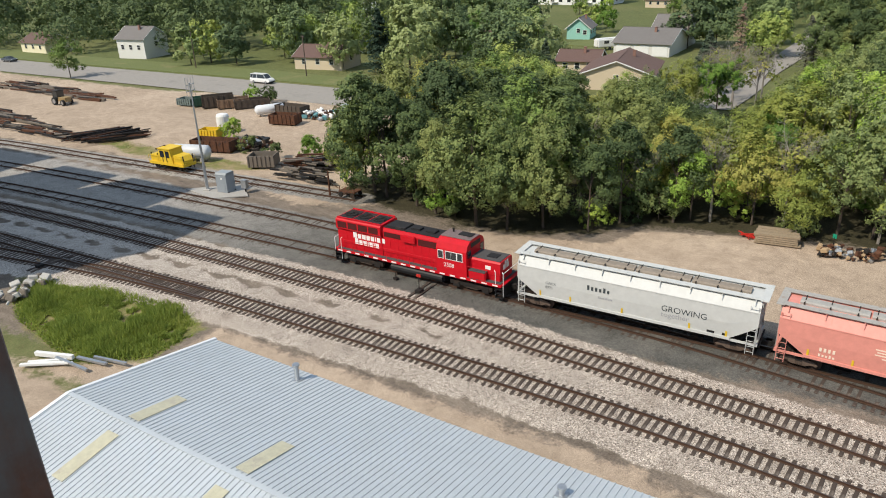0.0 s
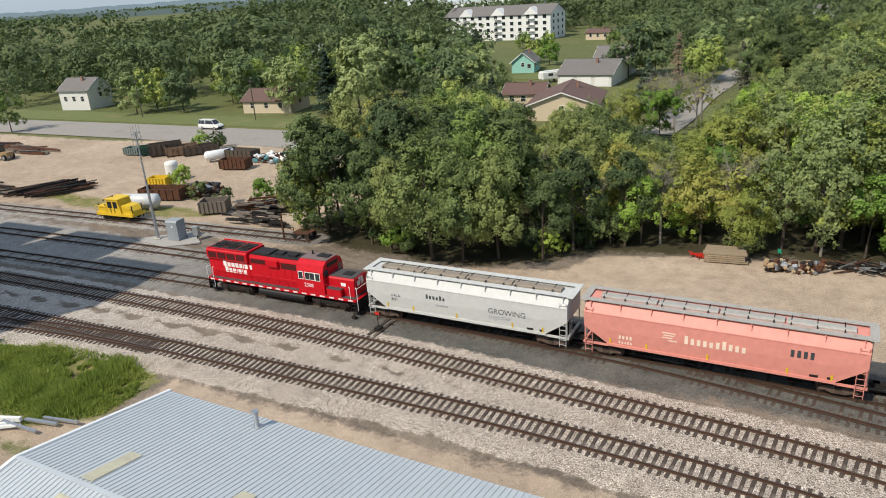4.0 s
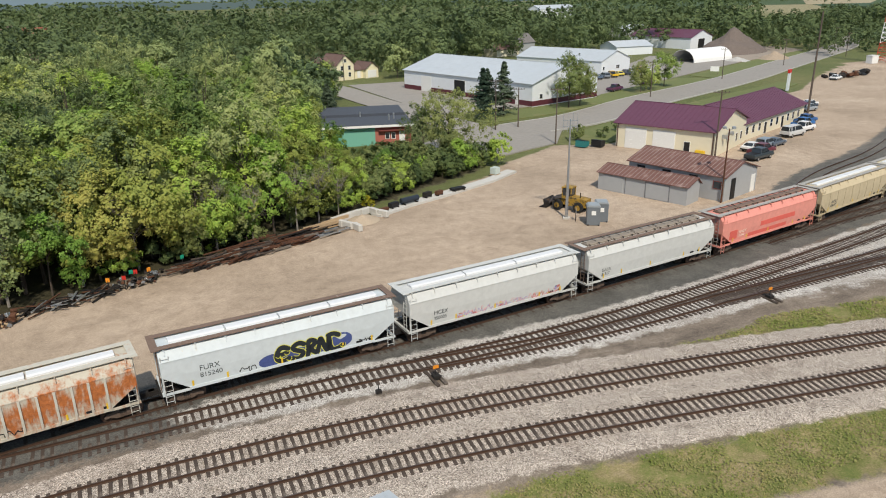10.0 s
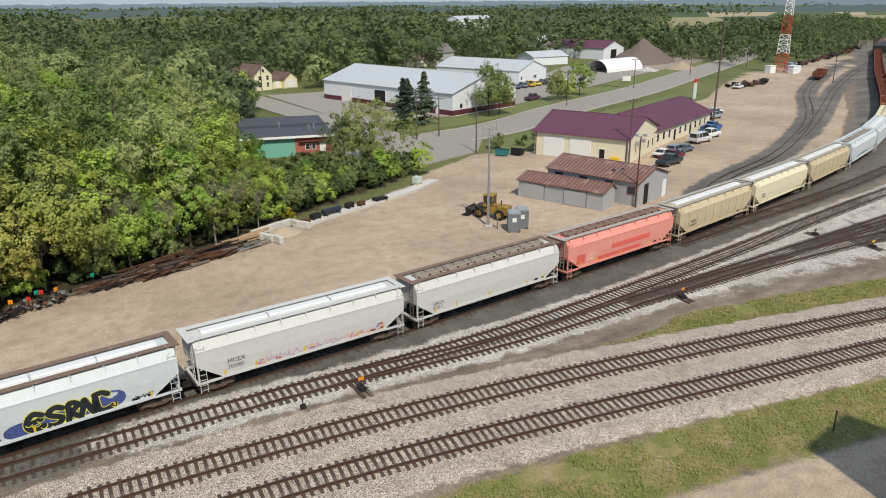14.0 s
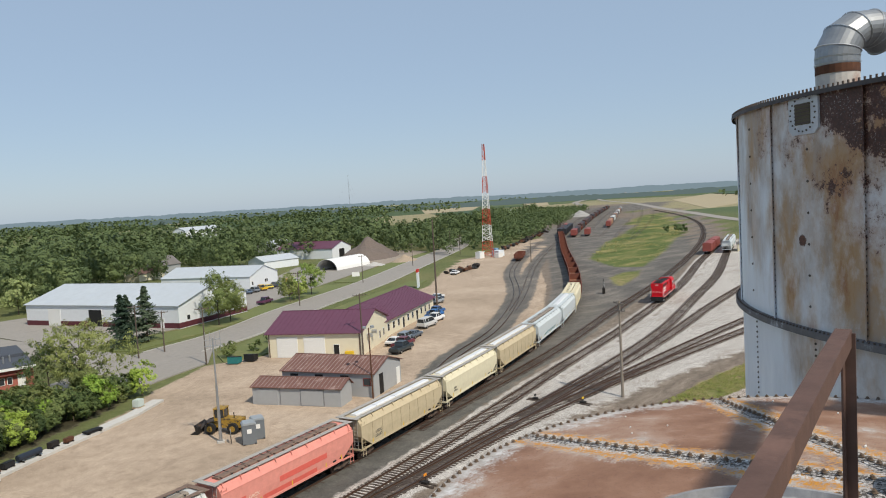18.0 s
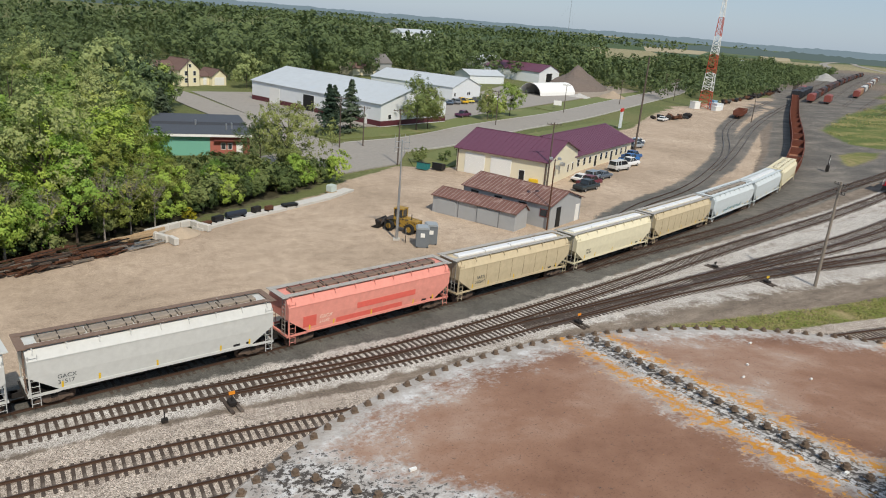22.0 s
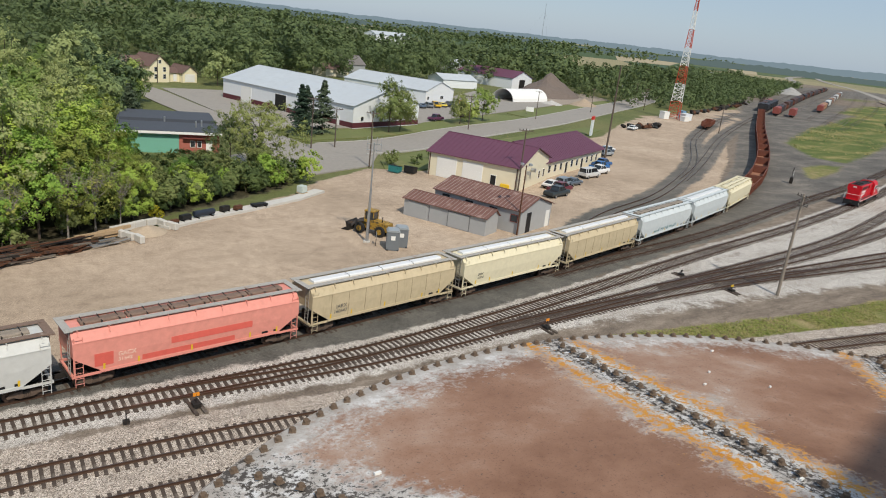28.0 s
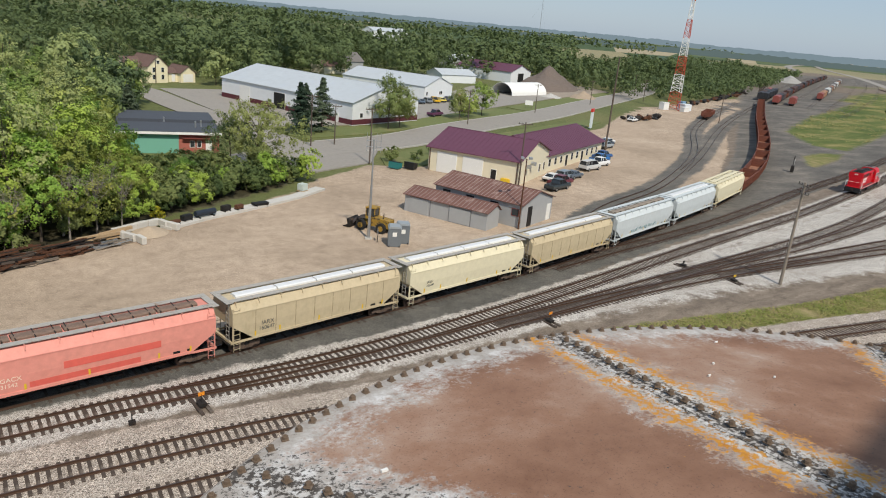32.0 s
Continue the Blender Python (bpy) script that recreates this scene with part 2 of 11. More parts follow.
def box(bm, x, y, z, sx, sy, sz, m=None, mat=0):
    """A box with its centre at x, y, z."""
    mm = Matrix.Translation((x, y, z)) @ Matrix.Diagonal((sx, sy, sz, 1))
    r = bmesh.ops.create_cube(bm, size=1, matrix=(m @ mm) if m else mm)
    if mat:
        for f in {f for v in r["verts"] for f in v.link_faces}:
            f.material_index = mat
    return bm


def rod(bm, a, b, r, n=6, r2=None, mat=0):
    a, b = Vector(a), Vector(b)
    d = b - a
    m = Matrix.Translation((a + b) / 2) @ d.to_track_quat("Z", "Y").to_matrix().to_4x4()
    q = bmesh.ops.create_cone(bm, cap_ends=True, segments=n, radius1=r, radius2=r if r2 is None else r2, depth=d.length, matrix=m)
    if mat:
        for f in {f for v in q["verts"] for f in v.link_faces}:
            f.material_index = mat
    return bm


def bar(bm, a, b, w, h, mat=0):
    """A rectangular bar from a to b."""
    a, b = Vector(a), Vector(b)
    d = b - a
    side = d.cross(Vector((0, 0, 1)))
    side = side.normalized() if side.length > 1e-5 else Vector((1, 0, 0))
    up = side.cross(d).normalized()
    vs = [bm.verts.new(p + side * sx * w / 2 + up * sy * h / 2) for p in (a, b) for sx, sy in ((-1, -1), (1, -1), (1, 1), (-1, 1))]
    for q in ((3, 2, 1, 0), (4, 5, 6, 7), (0, 1, 5, 4), (1, 2, 6, 5), (2, 3, 7, 6), (3, 0, 4, 7)):
        bm.faces.new([vs[i] for i in q]).material_index = mat
    return bm


def prism(bm, pts, z0, z1, mat=0):
    """An upright prism on a plan outline."""
    lo = [bm.verts.new((x, y, z0)) for x, y in pts]
    hi = [bm.verts.new((x, y, z1)) for x, y in pts]
    fs = [bm.faces.new(lo[::-1]), bm.faces.new(hi)]
    for i in range(len(pts)):
        j = (i + 1) % len(pts)
        fs.append(bm.faces.new((lo[i], lo[j], hi[j], hi[i])))
    for f in fs:
        f.material_index = mat
    return bm


def loft(bm, rings, close=True, caps=True, mat=0):
    rows = [[bm.verts.new(p) for p in r] for r in rings]
    n = len(rows[0])
    for a, b in zip(rows, rows[1:]):
        for i in range(n if close else n - 1):
            j = (i + 1) % n
            bm.faces.new((a[i], a[j], b[j], b[i])).material_index = mat
    if caps:
        bm.faces.new(rows[0][::-1]).material_index = mat
        bm.faces.new(rows[-1]).material_index = mat
    return bm


def ring(r, z, n=16, cx=0, cy=0):
    return [(cx + r * math.cos(2 * math.pi * i / n), cy + r * math.sin(2 * math.pi * i / n), z) for i in range(n)]


def raw(name, verts, faces, material, parent=None):
    me = bpy.data.meshes.new(name)
    me.from_pydata(verts, [], faces)
    me.materials.append(material)
    ob = new(name, me)
    if parent is not None:
        ob.parent = parent
    return ob


def quads(name, v, material, parent=None):
    """A mesh of loose quads from an array (n, 4, 3)."""
    v = np.asarray(v, dtype=np.float32)
    n, k = v.shape[:2]
    me = bpy.data.meshes.new(name)
    me.vertices.add(n * k)
    me.vertices.foreach_set("co", v.ravel())
    me.loops.add(n * k)
    me.loops.foreach_set("vertex_index", np.arange(n * k, dtype=np.int32))
    me.polygons.add(n)
    me.polygons.foreach_set("loop_start", np.arange(0, n * k, k, dtype=np.int32))
    me.update(calc_edges=True)
    me.materials.append(material)
    ob = new(name, me)
    if parent is not None:
        ob.parent = parent
    return ob


def lettering(text, size, material, parent, m, name="lettering"):
    cu = bpy.data.curves.new(name, "FONT")
    cu.body, cu.size, cu.extrude = text, size, 0.006
    tmp = bpy.data.objects.new(name, cu)
    me = bpy.data.meshes.new_from_object(tmp)
    bpy.data.objects.remove(tmp)
    me.materials.clear()
    me.materials.append(material)
    ob = new(name, me)
    ob.parent = parent
    ob.matrix_basis = m
    return ob


# ---- track plan ----
def spline(points, step):
    p = np.array(points, float)
    n = len(p)
    u = np.r_[0, np.cumsum(np.linalg.norm(np.diff(p, axis=0), axis=1))]
    h = np.diff(u)
    a, b = np.eye(n), np.zeros((n, 2))
    for i in range(1, n - 1):
        a[i, i - 1], a[i, i], a[i, i + 1] = h[i - 1], 2 * (h[i - 1] + h[i]), h[i]
        b[i] = 6 * ((p[i + 1] - p[i]) / h[i] - (p[i] - p[i - 1]) / h[i - 1])
    k = np.linalg.solve(a, b)
    uu = np.arange(0, u[-1], step)
    i = np.clip(np.searchsorted(u, uu, side="right") - 1, 0, n - 2)
    s = ((u[i + 1] - uu) / h[i])[:, None]
    t, hh = 1 - s, (h[i] ** 2)[:, None]
    return s * p[i] + t * p[i + 1] + ((s ** 3 - s) * k[i] + (t ** 3 - t) * k[i + 1]) * hh / 6


def resample(q, step):
    s = np.r_[0, np.cumsum(np.linalg.norm(np.diff(q, axis=0), axis=1))]
    w = np.arange(0, s[-1], step)
    return np.c_[np.interp(w, s, q[:, 0]), np.interp(w, s, q[:, 1])]


TRACKS = {
    "main_near": [(-115, 9), (-84, 16.5), (-63.9, 21.6), (-44.6, 26.4), (-21.4, 31.7), (-2, 34.2), (19, 33.6), (35, 31.6), (54.6, 28.8), (82, 24.5), (110, 18.5), (150, 7)],
    "main_near_branch": [(-115, 4), (-90, 11.5), (-76, 16.2), (-63.9, 20.8), (-52, 24.4)],
    "main_far": [(-125, 10.5), (-92.9, 20.5), (-69.5, 26.6), (-51, 31.1), (-33.8, 34.5), (-20, 36.6), (-7.2, 38.2), (4.6, 38.7), (21.4, 38.0), (29.7, 37.2), (60, 32.7), (90, 27.2), (120, 20.5), (160, 10)],
    "train": [(-135, 13), (-102.4, 23.2), (-73, 31.2), (-53, 36.2), (-28, 41.6), (-11, 45.3), (5, 47.8), (20, 49.6), (41.3, 52.9), (58.5, 55.9), (77.7, 60.4), (106, 68.4), (129, 77), (169.5, 98.5), (240, 144), (314.7, 191.3), (478.6, 293.8), (800, 455)],
    "lead": [(-40, 39.0), (-27, 41.4), (-18.6, 42.7), (-10.8, 43.4), (-2.8, 43.9), (6.8, 44.4), (16.8, 44.7), (26.5, 45.1), (36.9, 46.1), (51.6, 48.3), (67.8, 51.2), (93, 55.9), (116, 59.8), (142, 65.1), (183, 74.8), (231, 89), (295, 106), (330, 116)],
    "ladder_one": [(10, 44.55), (16.8, 44.5), (25.9, 44.1), (35.5, 44.3), (49.6, 45.5), (63.1, 46.8), (78.4, 48.3), (102, 50.8), (128, 54.9), (156, 61.5), (196, 71), (258, 89.7), (290, 99)],
    "ladder_two": [(44, 45.0), (52, 45.4), (61.8, 45.8), (79.2, 45.8), (93.7, 45.7), (122, 45.2), (157, 43.3), (200, 39)],
    "ladder_three": [(70, 47.5), (84, 48.2), (98, 48.8), (110, 49.9), (129, 52.3), (147, 55), (195, 60.2), (234, 65)],
    "ladder_four": [(79, 45.8), (88, 45.2), (99.4, 44.2), (114.5, 42.8), (146, 39.4), (190, 33)],
    "curve": [(60, 55.3), (75, 57.8), (92, 60.6), (118, 66.4), (138, 71.4), (167, 77.8), (215, 90), (278, 108.4), (353, 134), (470, 183), (570, 236), (711, 325), (1093, 568)],
    "west_yard": [(-135, 20), (-113.6, 26.6), (-90.7, 32.8), (-71.7, 37.6), (-55.7, 41.1), (-42, 43.2)],
    "stub": [(-135, 28.5), (-127.8, 30.8), (-108, 36.1), (-92, 40.4), (-80.4, 43.4), (-61, 48.4)],
    "loop_one": [(79, 69), (91, 75), (104, 79.5), (126, 90), (149, 103.5), (171.5, 119.7), (186, 131), (205, 144), (232, 160), (270, 181), (320, 207)],
    "loop_two": [(132, 92.5), (149, 102), (170, 114.5), (201, 133.5), (289, 181), (426, 251.4), (700, 388)],
    "yard_one": [(340, 200), (463, 262), (700, 376), (1100, 560)],
    "yard_two": [(350, 197), (470, 257), (705, 368), (1100, 553)],
    "yard_three": [(345, 186), (480, 250), (710, 360), (1100, 546)],
    "yard_zero": [(330, 204), (455, 270), (690, 385), (1100, 568)],
    "yard_five": [(352, 173), (495, 236), (724, 342), (1100, 530)],
    "yard_six": [(330, 161), (500, 229), (728, 333), (1100, 522)],
    "yard_four": [(350, 180), (490, 242), (720, 350), (1100, 538)],
}
LINES = {k: resample(spline(v, 0.5), 0.5) for k, v in TRACKS.items()}


def dist_to(q, x, y):
    """Distance of grid points from a track's centre line."""
    d = np.full(x.shape, 1e9)
    for a in q[::4]:
        d = np.minimum(d, np.hypot(x - a[0], y - a[1]))
    return d


def inside(poly, x, y):
    r = np.zeros(x.shape, bool)
    n = len(poly)
    for i in range(n):
        (x1, y1), (x2, y2) = poly[i], poly[(i + 1) % n]
        c = ((y1 > y) != (y2 > y)) & (x < (x2 - x1) * (y - y1) / (y2 - y1 + 1e-12) + x1)
        r ^= c
    return r


def seg_dist(poly, x, y):
    d = np.full(x.shape, 1e9)
    n = len(poly)
    for i in range(n):
        (x1, y1), (x2, y2) = poly[i], poly[(i + 1) % n]
        dx, dy = x2 - x1, y2 - y1
        t = np.clip(((x - x1) * dx + (y - y1) * dy) / (dx * dx + dy * dy + 1e-9), 0, 1)
        d = np.minimum(d, np.hypot(x - x1 - t * dx, y - y1 - t * dy))
    return d


def zone(poly, x, y, soft=1.5):
    """1 inside an outline, 0 outside, with a soft edge."""
    s = np.where(inside(poly, x, y), 1, -1) * seg_dist(poly, x, y)
    return np.clip(0.5 + s / (2 * soft), 0, 1)


# ---- ground ----
# west end cut back so darker soil stands in for tree shade
LOT = [(-48, 45.6), (-38, 45.0), (-30, 45.8), (0, 50.0), (40, 56), (75, 64), (100, 71), (128, 82), (170, 108), (215, 140), (300, 190), (420, 250), (415, 254), (292, 207), (265, 196), (226, 185), (190, 164), (160, 143), (128, 131),
       (100, 115), (76, 107), (66, 110), (60, 106), (52, 101.5), (46, 95), (33, 88), (20, 80.5), (8, 75), (-8, 69.5), (-24, 64), (-32, 59.5), (-33, 54.5), (-44, 50.0)]
YARD = [(-300, 18), (-135, 31), (-108, 38.5), (-80, 44), (-66, 43), (-58, 48), (-62, 60), (-75, 72), (-95, 82), (-120, 79), (-150, 68), (-215, 55), (-320, 40)]
LADDER = [(18, 43.2), (45, 43.4), (60, 42.6), (78, 41.4), (100, 38.6), (150, 30), (240, 18), (300, 40), (330, 112), (300, 106), (231, 87), (142, 63), (93, 54.5), (51, 47.5), (18, 46)]
DARK = [(-135, 16), (-75, 28.6), (-31, 36.6), (-20, 38.9), (-12, 41.0), (10, 44.4), (45, 48.4), (75, 55), (130, 69), (230, 92), (340, 135), (420, 215), (1000, 500), (1000, 530), (480, 300), (330, 212), (240, 152), (165, 103), (128, 82), (75, 63.5), (40, 55.5), (0, 50.5), (-30, 45), (-60, 40), (-90, 37), (-135, 27)]
MEADOW = [(239, 134), (216, 111), (218, 102), (272, 118), (325, 137), (379, 155), (470, 197), (553, 238), (642, 293), (694, 340), (560, 275), (469, 230), (397, 196), (311, 165)]
MEADOWTIP = [(190, 100), (203, 102), (211, 99), (198, 93), (175, 87), (175, 90)]
MIDGRASS = [(27, 39.0), (36, 39.8), (42, 39.9), (46, 41.2), (51, 40.7), (61, 39.4), (69, 38.1), (80, 36.4), (99, 34.9), (130, 31), (130, 22), (95, 27.5), (62, 33.4), (45, 36.3), (34, 38.0), (28, 38.6)]
DIRT = [(4, 40.8), (21, 41.4), (33, 43.2), (45, 43), (54, 42.5), (74, 41.6), (100, 38.8), (130, 35), (130, 29), (99, 33.4), (69, 36.6), (51, 38.6), (42, 37.8), (29, 38.2), (16, 38.9), (2, 39.4)]
NEARGRASS = [(14, 29.6), (19, 30.0), (38, 28.0), (60, 24.8), (110, 14), (110, 5), (60, 19), (44, 21.5), (26, 23.8), (16, 26)]
YARDWEEDS = [(-116, 40.5), (-104, 40.5), (-94, 43), (-84, 45), (-80, 49), (-88, 48.5), (-98, 45.5), (-113, 44)]
WEEDS = [(-72, 16), (-62.6, 19.4), (-52, 22.4), (-47.6, 21.4), (-46.6, 16.5), (-50, 12.6), (-61, 12.3), (-66, 13.5)]
DRY = [(-47, 22.5), (-36, 24.5), (-20, 28.2), (0, 30.8), (16, 30.2), (16, 25), (0, 26), (-30, 17), (-44, 12.5), (-56, 9), (-46, 17)]
SOUTHPAD = [(-5, 27), (12, 26.5), (26, 23.8), (44, 21.5), (60, 19), (110, 5), (110, -40), (-60, -40), (-60, 9), (-40, 12), (-20, 20)]


def _axis(fine0, fine1, step, far):
    a = list(np.arange(fine0, fine1 + step / 2, step))
    lo, hi, k = [], [], step
    x = fine0
    while x > -far:
        k *= 1.25
        x -= k
        lo.append(x)
    x, k = fine1, step
    while x < far:
        k *= 1.25
        x += k
        hi.append(x)
    return np.array(lo[::-1] + a + hi)


def build_ground():
    xs, ys = _axis(-135, 255, 1.0, 4500), _axis(0, 160, 1.0, 4500)
    X, Y = np.meshgrid(xs, ys, indexing="ij")
    near = (np.abs(X) < 1200) & (Y > -60) & (Y < 700)
    dist = {k: np.where(near, dist_to(q, X, Y), 1e9) for k, q in LINES.items()}
    dm = np.minimum(np.minimum(dist["main_near"], dist["main_far"]), dist["main_near_branch"])
    wide = np.where(dist["main_far"] < dist["main_near"], np.interp(X, [-16, -3], [3.15, 4.1]), 4.1)
    main = np.clip((wide - dm) / 1.5, 0, 1)
    dl = np.minimum.reduce([dist[k] for k in ("lead", "ladder_one", "ladder_two", "ladder_three", "ladder_four")])
    lad = np.clip((2.8 - dl) / 1.2, 0, 1) * np.clip((X + 4) / 8, 0, 1)
    lad = np.maximum(lad, 0.85 * zone(LADDER, X, Y, 2.5))
    dark = zone(DARK, X, Y, 1.6)
    do = np.minimum.reduce([dist[k] for k in ("train", "west_yard", "stub", "curve", "yard_zero", "yard_one", "yard_two", "yard_three", "yard_four", "yard_five", "yard_six")])
    dark = np.maximum(dark, np.clip((2.6 - do) / 1.2, 0, 1))
    dark = np.maximum(dark, 0.9 * np.clip((4.2 - np.minimum(dist["loop_one"], dist["loop_two"])) / 2.4, 0, 1))
    tan = np.maximum(zone(LOT, X, Y, 1.2), zone(YARD, X, Y, 2.5))
    tan = np.maximum(tan, 0.95 * zone(SOUTHPAD, X, Y, 1.2))
    tan = np.maximum(tan, 0.8 * zone(DRY, X, Y, 1.2))
    meadow = np.maximum(zone(MEADOW, X, Y, 4), 0.8 * zone(MEADOWTIP, X, Y, 2))
    grass = np.maximum.reduce([zone(MIDGRASS, X, Y, 1.5), zone(NEARGRASS, X, Y, 1.5), zone(WEEDS, X, Y, 1.5), 0.8 * zone(YARDWEEDS, X, Y, 1.5), meadow])
    dark, lad = dark * (1 - meadow), lad * (1 - meadow)
    dall = np.minimum.reduce(list(dist.values()))
    dirt = np.maximum.reduce([zone(DIRT, X, Y, 1.2), 0.95 * zone(WOOD, X, Y, 3.0), 0.95 * zone([(-68, 43), (-36, 48), (-18, 61), (-4, 69), (20, 80), (20, 90), (-20, 72), (-40, 62), (-66, 54)], X, Y, 2.0), np.clip((13 - dall) / 5, 0, 0.95)])
    bed = np.clip(np.maximum(main, np.maximum(lad, dark)), 0, 1)
    Z = -0.04 - 0.16 * (1 - np.maximum(bed, tan)) - 0.12 * grass * (1 - bed)
    roll = np.clip((np.hypot(X - 40, Y - 60) - 900) / 2500, 0, 1)
    Z = Z + roll * 9 * (np.sin(X * 0.0021 + 1) * np.cos(Y * 0.0017))
    nx, ny = len(xs), len(ys)
    v = np.stack([X, Y, Z], -1).reshape(-1, 3)
    i = np.arange(nx * ny).reshape(nx, ny)
    f = np.stack([i[:-1, :-1], i[1:, :-1], i[1:, 1:], i[:-1, 1:]], -1).reshape(-1, 4)
    me = bpy.data.meshes.new("ground")
    me.from_pydata(v.tolist(), [], f.tolist())
    # leaf litter, darkened to carry the shade under the crowns
    shaded_litter = zone(WOOD, X, Y, 3.0)
    for nm, val in (("zone_a", (tan, main, lad, shaded_litter)), ("zone_b", (dark, grass, dirt))):
        at = me.color_attributes.new(nm, "FLOAT_COLOR", "POINT")
        c = np.ones((nx * ny, 4), np.float32)
        for j in range(len(val)):
            c[:, j] = val[j].reshape(-1)
        at.data.foreach_set("color", c.ravel())
    for p in me.polygons:
        p.use_smooth = True
    m, nt, b = _nodes("ground_soils")
    geo = nt.nodes.new("ShaderNodeNewGeometry").outputs["Position"]
    za, zb = nt.nodes.new("ShaderNodeVertexColor"), nt.nodes.new("ShaderNodeVertexColor")
    za.layer_name, zb.layer_name = "zone_a", "zone_b"
    sa, sb = nt.nodes.new("ShaderNodeSeparateColor"), nt.nodes.new("ShaderNodeSeparateColor")
    nt.links.new(za.outputs[0], sa.inputs[0])
    nt.links.new(zb.outputs[0], sb.inputs[0])
    edge = _math(nt, "ADD", _math(nt, "MULTIPLY", _noise(nt, 0.35, 6, 0.65, geo), 0.6), _math(nt, "MULTIPLY", _noise(nt, 2.5, 5, 0.7, geo), 0.4))
    edge = _math(nt, "MULTIPLY", _math(nt, "SUBTRACT", edge, 0.5), 1.7)

    def cut(s, k=4.0):
        w = _math(nt, "MULTIPLY", _math(nt, "MULTIPLY", s, _math(nt, "SUBTRACT", 1.0, s)), 4.0)
        return _math(nt, "ADD", _math(nt, "MULTIPLY", _math(nt, "SUBTRACT", _math(nt, "ADD", s, _math(nt, "MULTIPLY", edge, _math(nt, "ADD", w, 0.08))), 0.5), k), 0.5, clamp=True)

    stone = nt.nodes.new("ShaderNodeTexVoronoi")
    stone.inputs["Scale"].default_value = 19.0
    nt.links.new(geo, stone.inputs["Vector"])
    big, fine = _noise(nt, 0.06, 5, 0.6, geo), _noise(nt, 7.0, 8, 0.75, geo)
    base = _ramp(nt, _math(nt, "ADD", _math(nt, "MULTIPLY", _noise(nt, 0.02, 5, 0.6, geo), 0.5), _math(nt, "MULTIPLY", fine, 0.5)),
                 [(0.3, (0.075, 0.095, 0.036)), (0.5, (0.125, 0.142, 0.055)), (0.7, (0.21, 0.185, 0.09))])
    fields = nt.nodes.new("ShaderNodeTexVoronoi")
    fields.inputs["Scale"].default_value = 0.0022
    nt.links.new(geo, fields.inputs["Vector"])
    sepx = nt.nodes.new("ShaderNodeSeparateXYZ")
    nt.links.new(geo, sepx.inputs[0])
    far = _math(nt, "MULTIPLY", _math(nt, "SUBTRACT", sepx.outputs["X"], 480.0), 0.006, clamp=True)
    fsep = nt.nodes.new("ShaderNodeSeparateColor")
    nt.links.new(fields.outputs["Color"], fsep.inputs[0])
    fcol = _ramp(nt, fsep.outputs[0], [(0.25, (0.07, 0.105, 0.05)), (0.55, (0.105, 0.135, 0.065)), (0.8, (0.14, 0.155, 0.085)), (0.97, (0.33, 0.285, 0.17))])
    base = _mixc(nt, far, base, fcol)
    tanc = _ramp(nt, _math(nt, "ADD", _math(nt, "MULTIPLY", big, 0.55), _math(nt, "MULTIPLY", fine, 0.45)),
                 [(0.36, (0.30, 0.235, 0.175)), (0.52, (0.42, 0.33, 0.25)), (0.66, (0.50, 0.405, 0.315))])
    track = _noise(nt, 0.5, 6, 0.7, _mapped(nt, geo, (0.25, 1.0, 1.0)))
    grit = _noise(nt, 26.0, 4, 0.8, geo)
    tanc = _mixc(nt, 1.0, tanc, _ramp(nt, grit, [(0.3, (0.72, 0.71, 0.7)), (0.5, (1, 1, 1)), (0.7, (1.18, 1.17, 1.16))]), "MULTIPLY")
    tanc = _mixc(nt, _math(nt, "MULTIPLY", _math(nt, "SUBTRACT", track, 0.55), 2.2, clamp=True), tanc, (0.24, 0.19, 0.145))
    stc = nt.nodes.new("ShaderNodeSeparateColor")
    nt.links.new(stone.outputs["Color"], stc.inputs[0])
    pink = _ramp(nt, stc.outputs[0], [(0.0, (0.09, 0.074, 0.062)), (0.3, (0.335, 0.283, 0.238)), (0.75, (0.50, 0.43, 0.37)), (1.0, (0.78, 0.70, 0.615))])
    pink = _mixc(nt, _math(nt, "MULTIPLY", _math(nt, "SUBTRACT", _noise(nt, 0.3, 6, 0.65, geo), 0.52), 2.5, clamp=True), pink, (0.27, 0.215, 0.17))
    pale = _ramp(nt, stc.outputs[1], [(0.0, (0.15, 0.135, 0.12)), (0.35, (0.40, 0.37, 0.34)), (1.0, (0.68, 0.65, 0.61))])
    pale = _mixc(nt, _math(nt, "MULTIPLY", _math(nt, "SUBTRACT", _noise(nt, 0.18, 7, 0.7, _mapped(nt, geo, (0.4, 1.2, 1))), 0.47), 2.8, clamp=True), pale, (0.25, 0.21, 0.175))
    dk = _ramp(nt, _math(nt, "ADD", _math(nt, "MULTIPLY", fine, 0.6), _math(nt, "MULTIPLY", _noise(nt, 0.25, 6, 0.65, geo), 0.4)),
               [(0.34, (0.058, 0.057, 0.053)), (0.48, (0.104, 0.101, 0.092)), (0.62, (0.165, 0.154, 0.138)), (0.72, (0.33, 0.3, 0.27))])
    worn = _ramp(nt, _math(nt, "ADD", _math(nt, "MULTIPLY", fine, 0.5), _math(nt, "MULTIPLY", _noise(nt, 0.12, 6, 0.65, _mapped(nt, geo, (0.5, 1.2, 1))), 0.5)),
                 [(0.36, (0.075, 0.071, 0.066)), (0.5, (0.135, 0.126, 0.115)), (0.64, (0.27, 0.24, 0.205))])
    dk = _mixc(nt, _math(nt, "MULTIPLY", _math(nt, "SUBTRACT", sepx.outputs["X"], 70.0), 0.012, clamp=True), dk, worn)
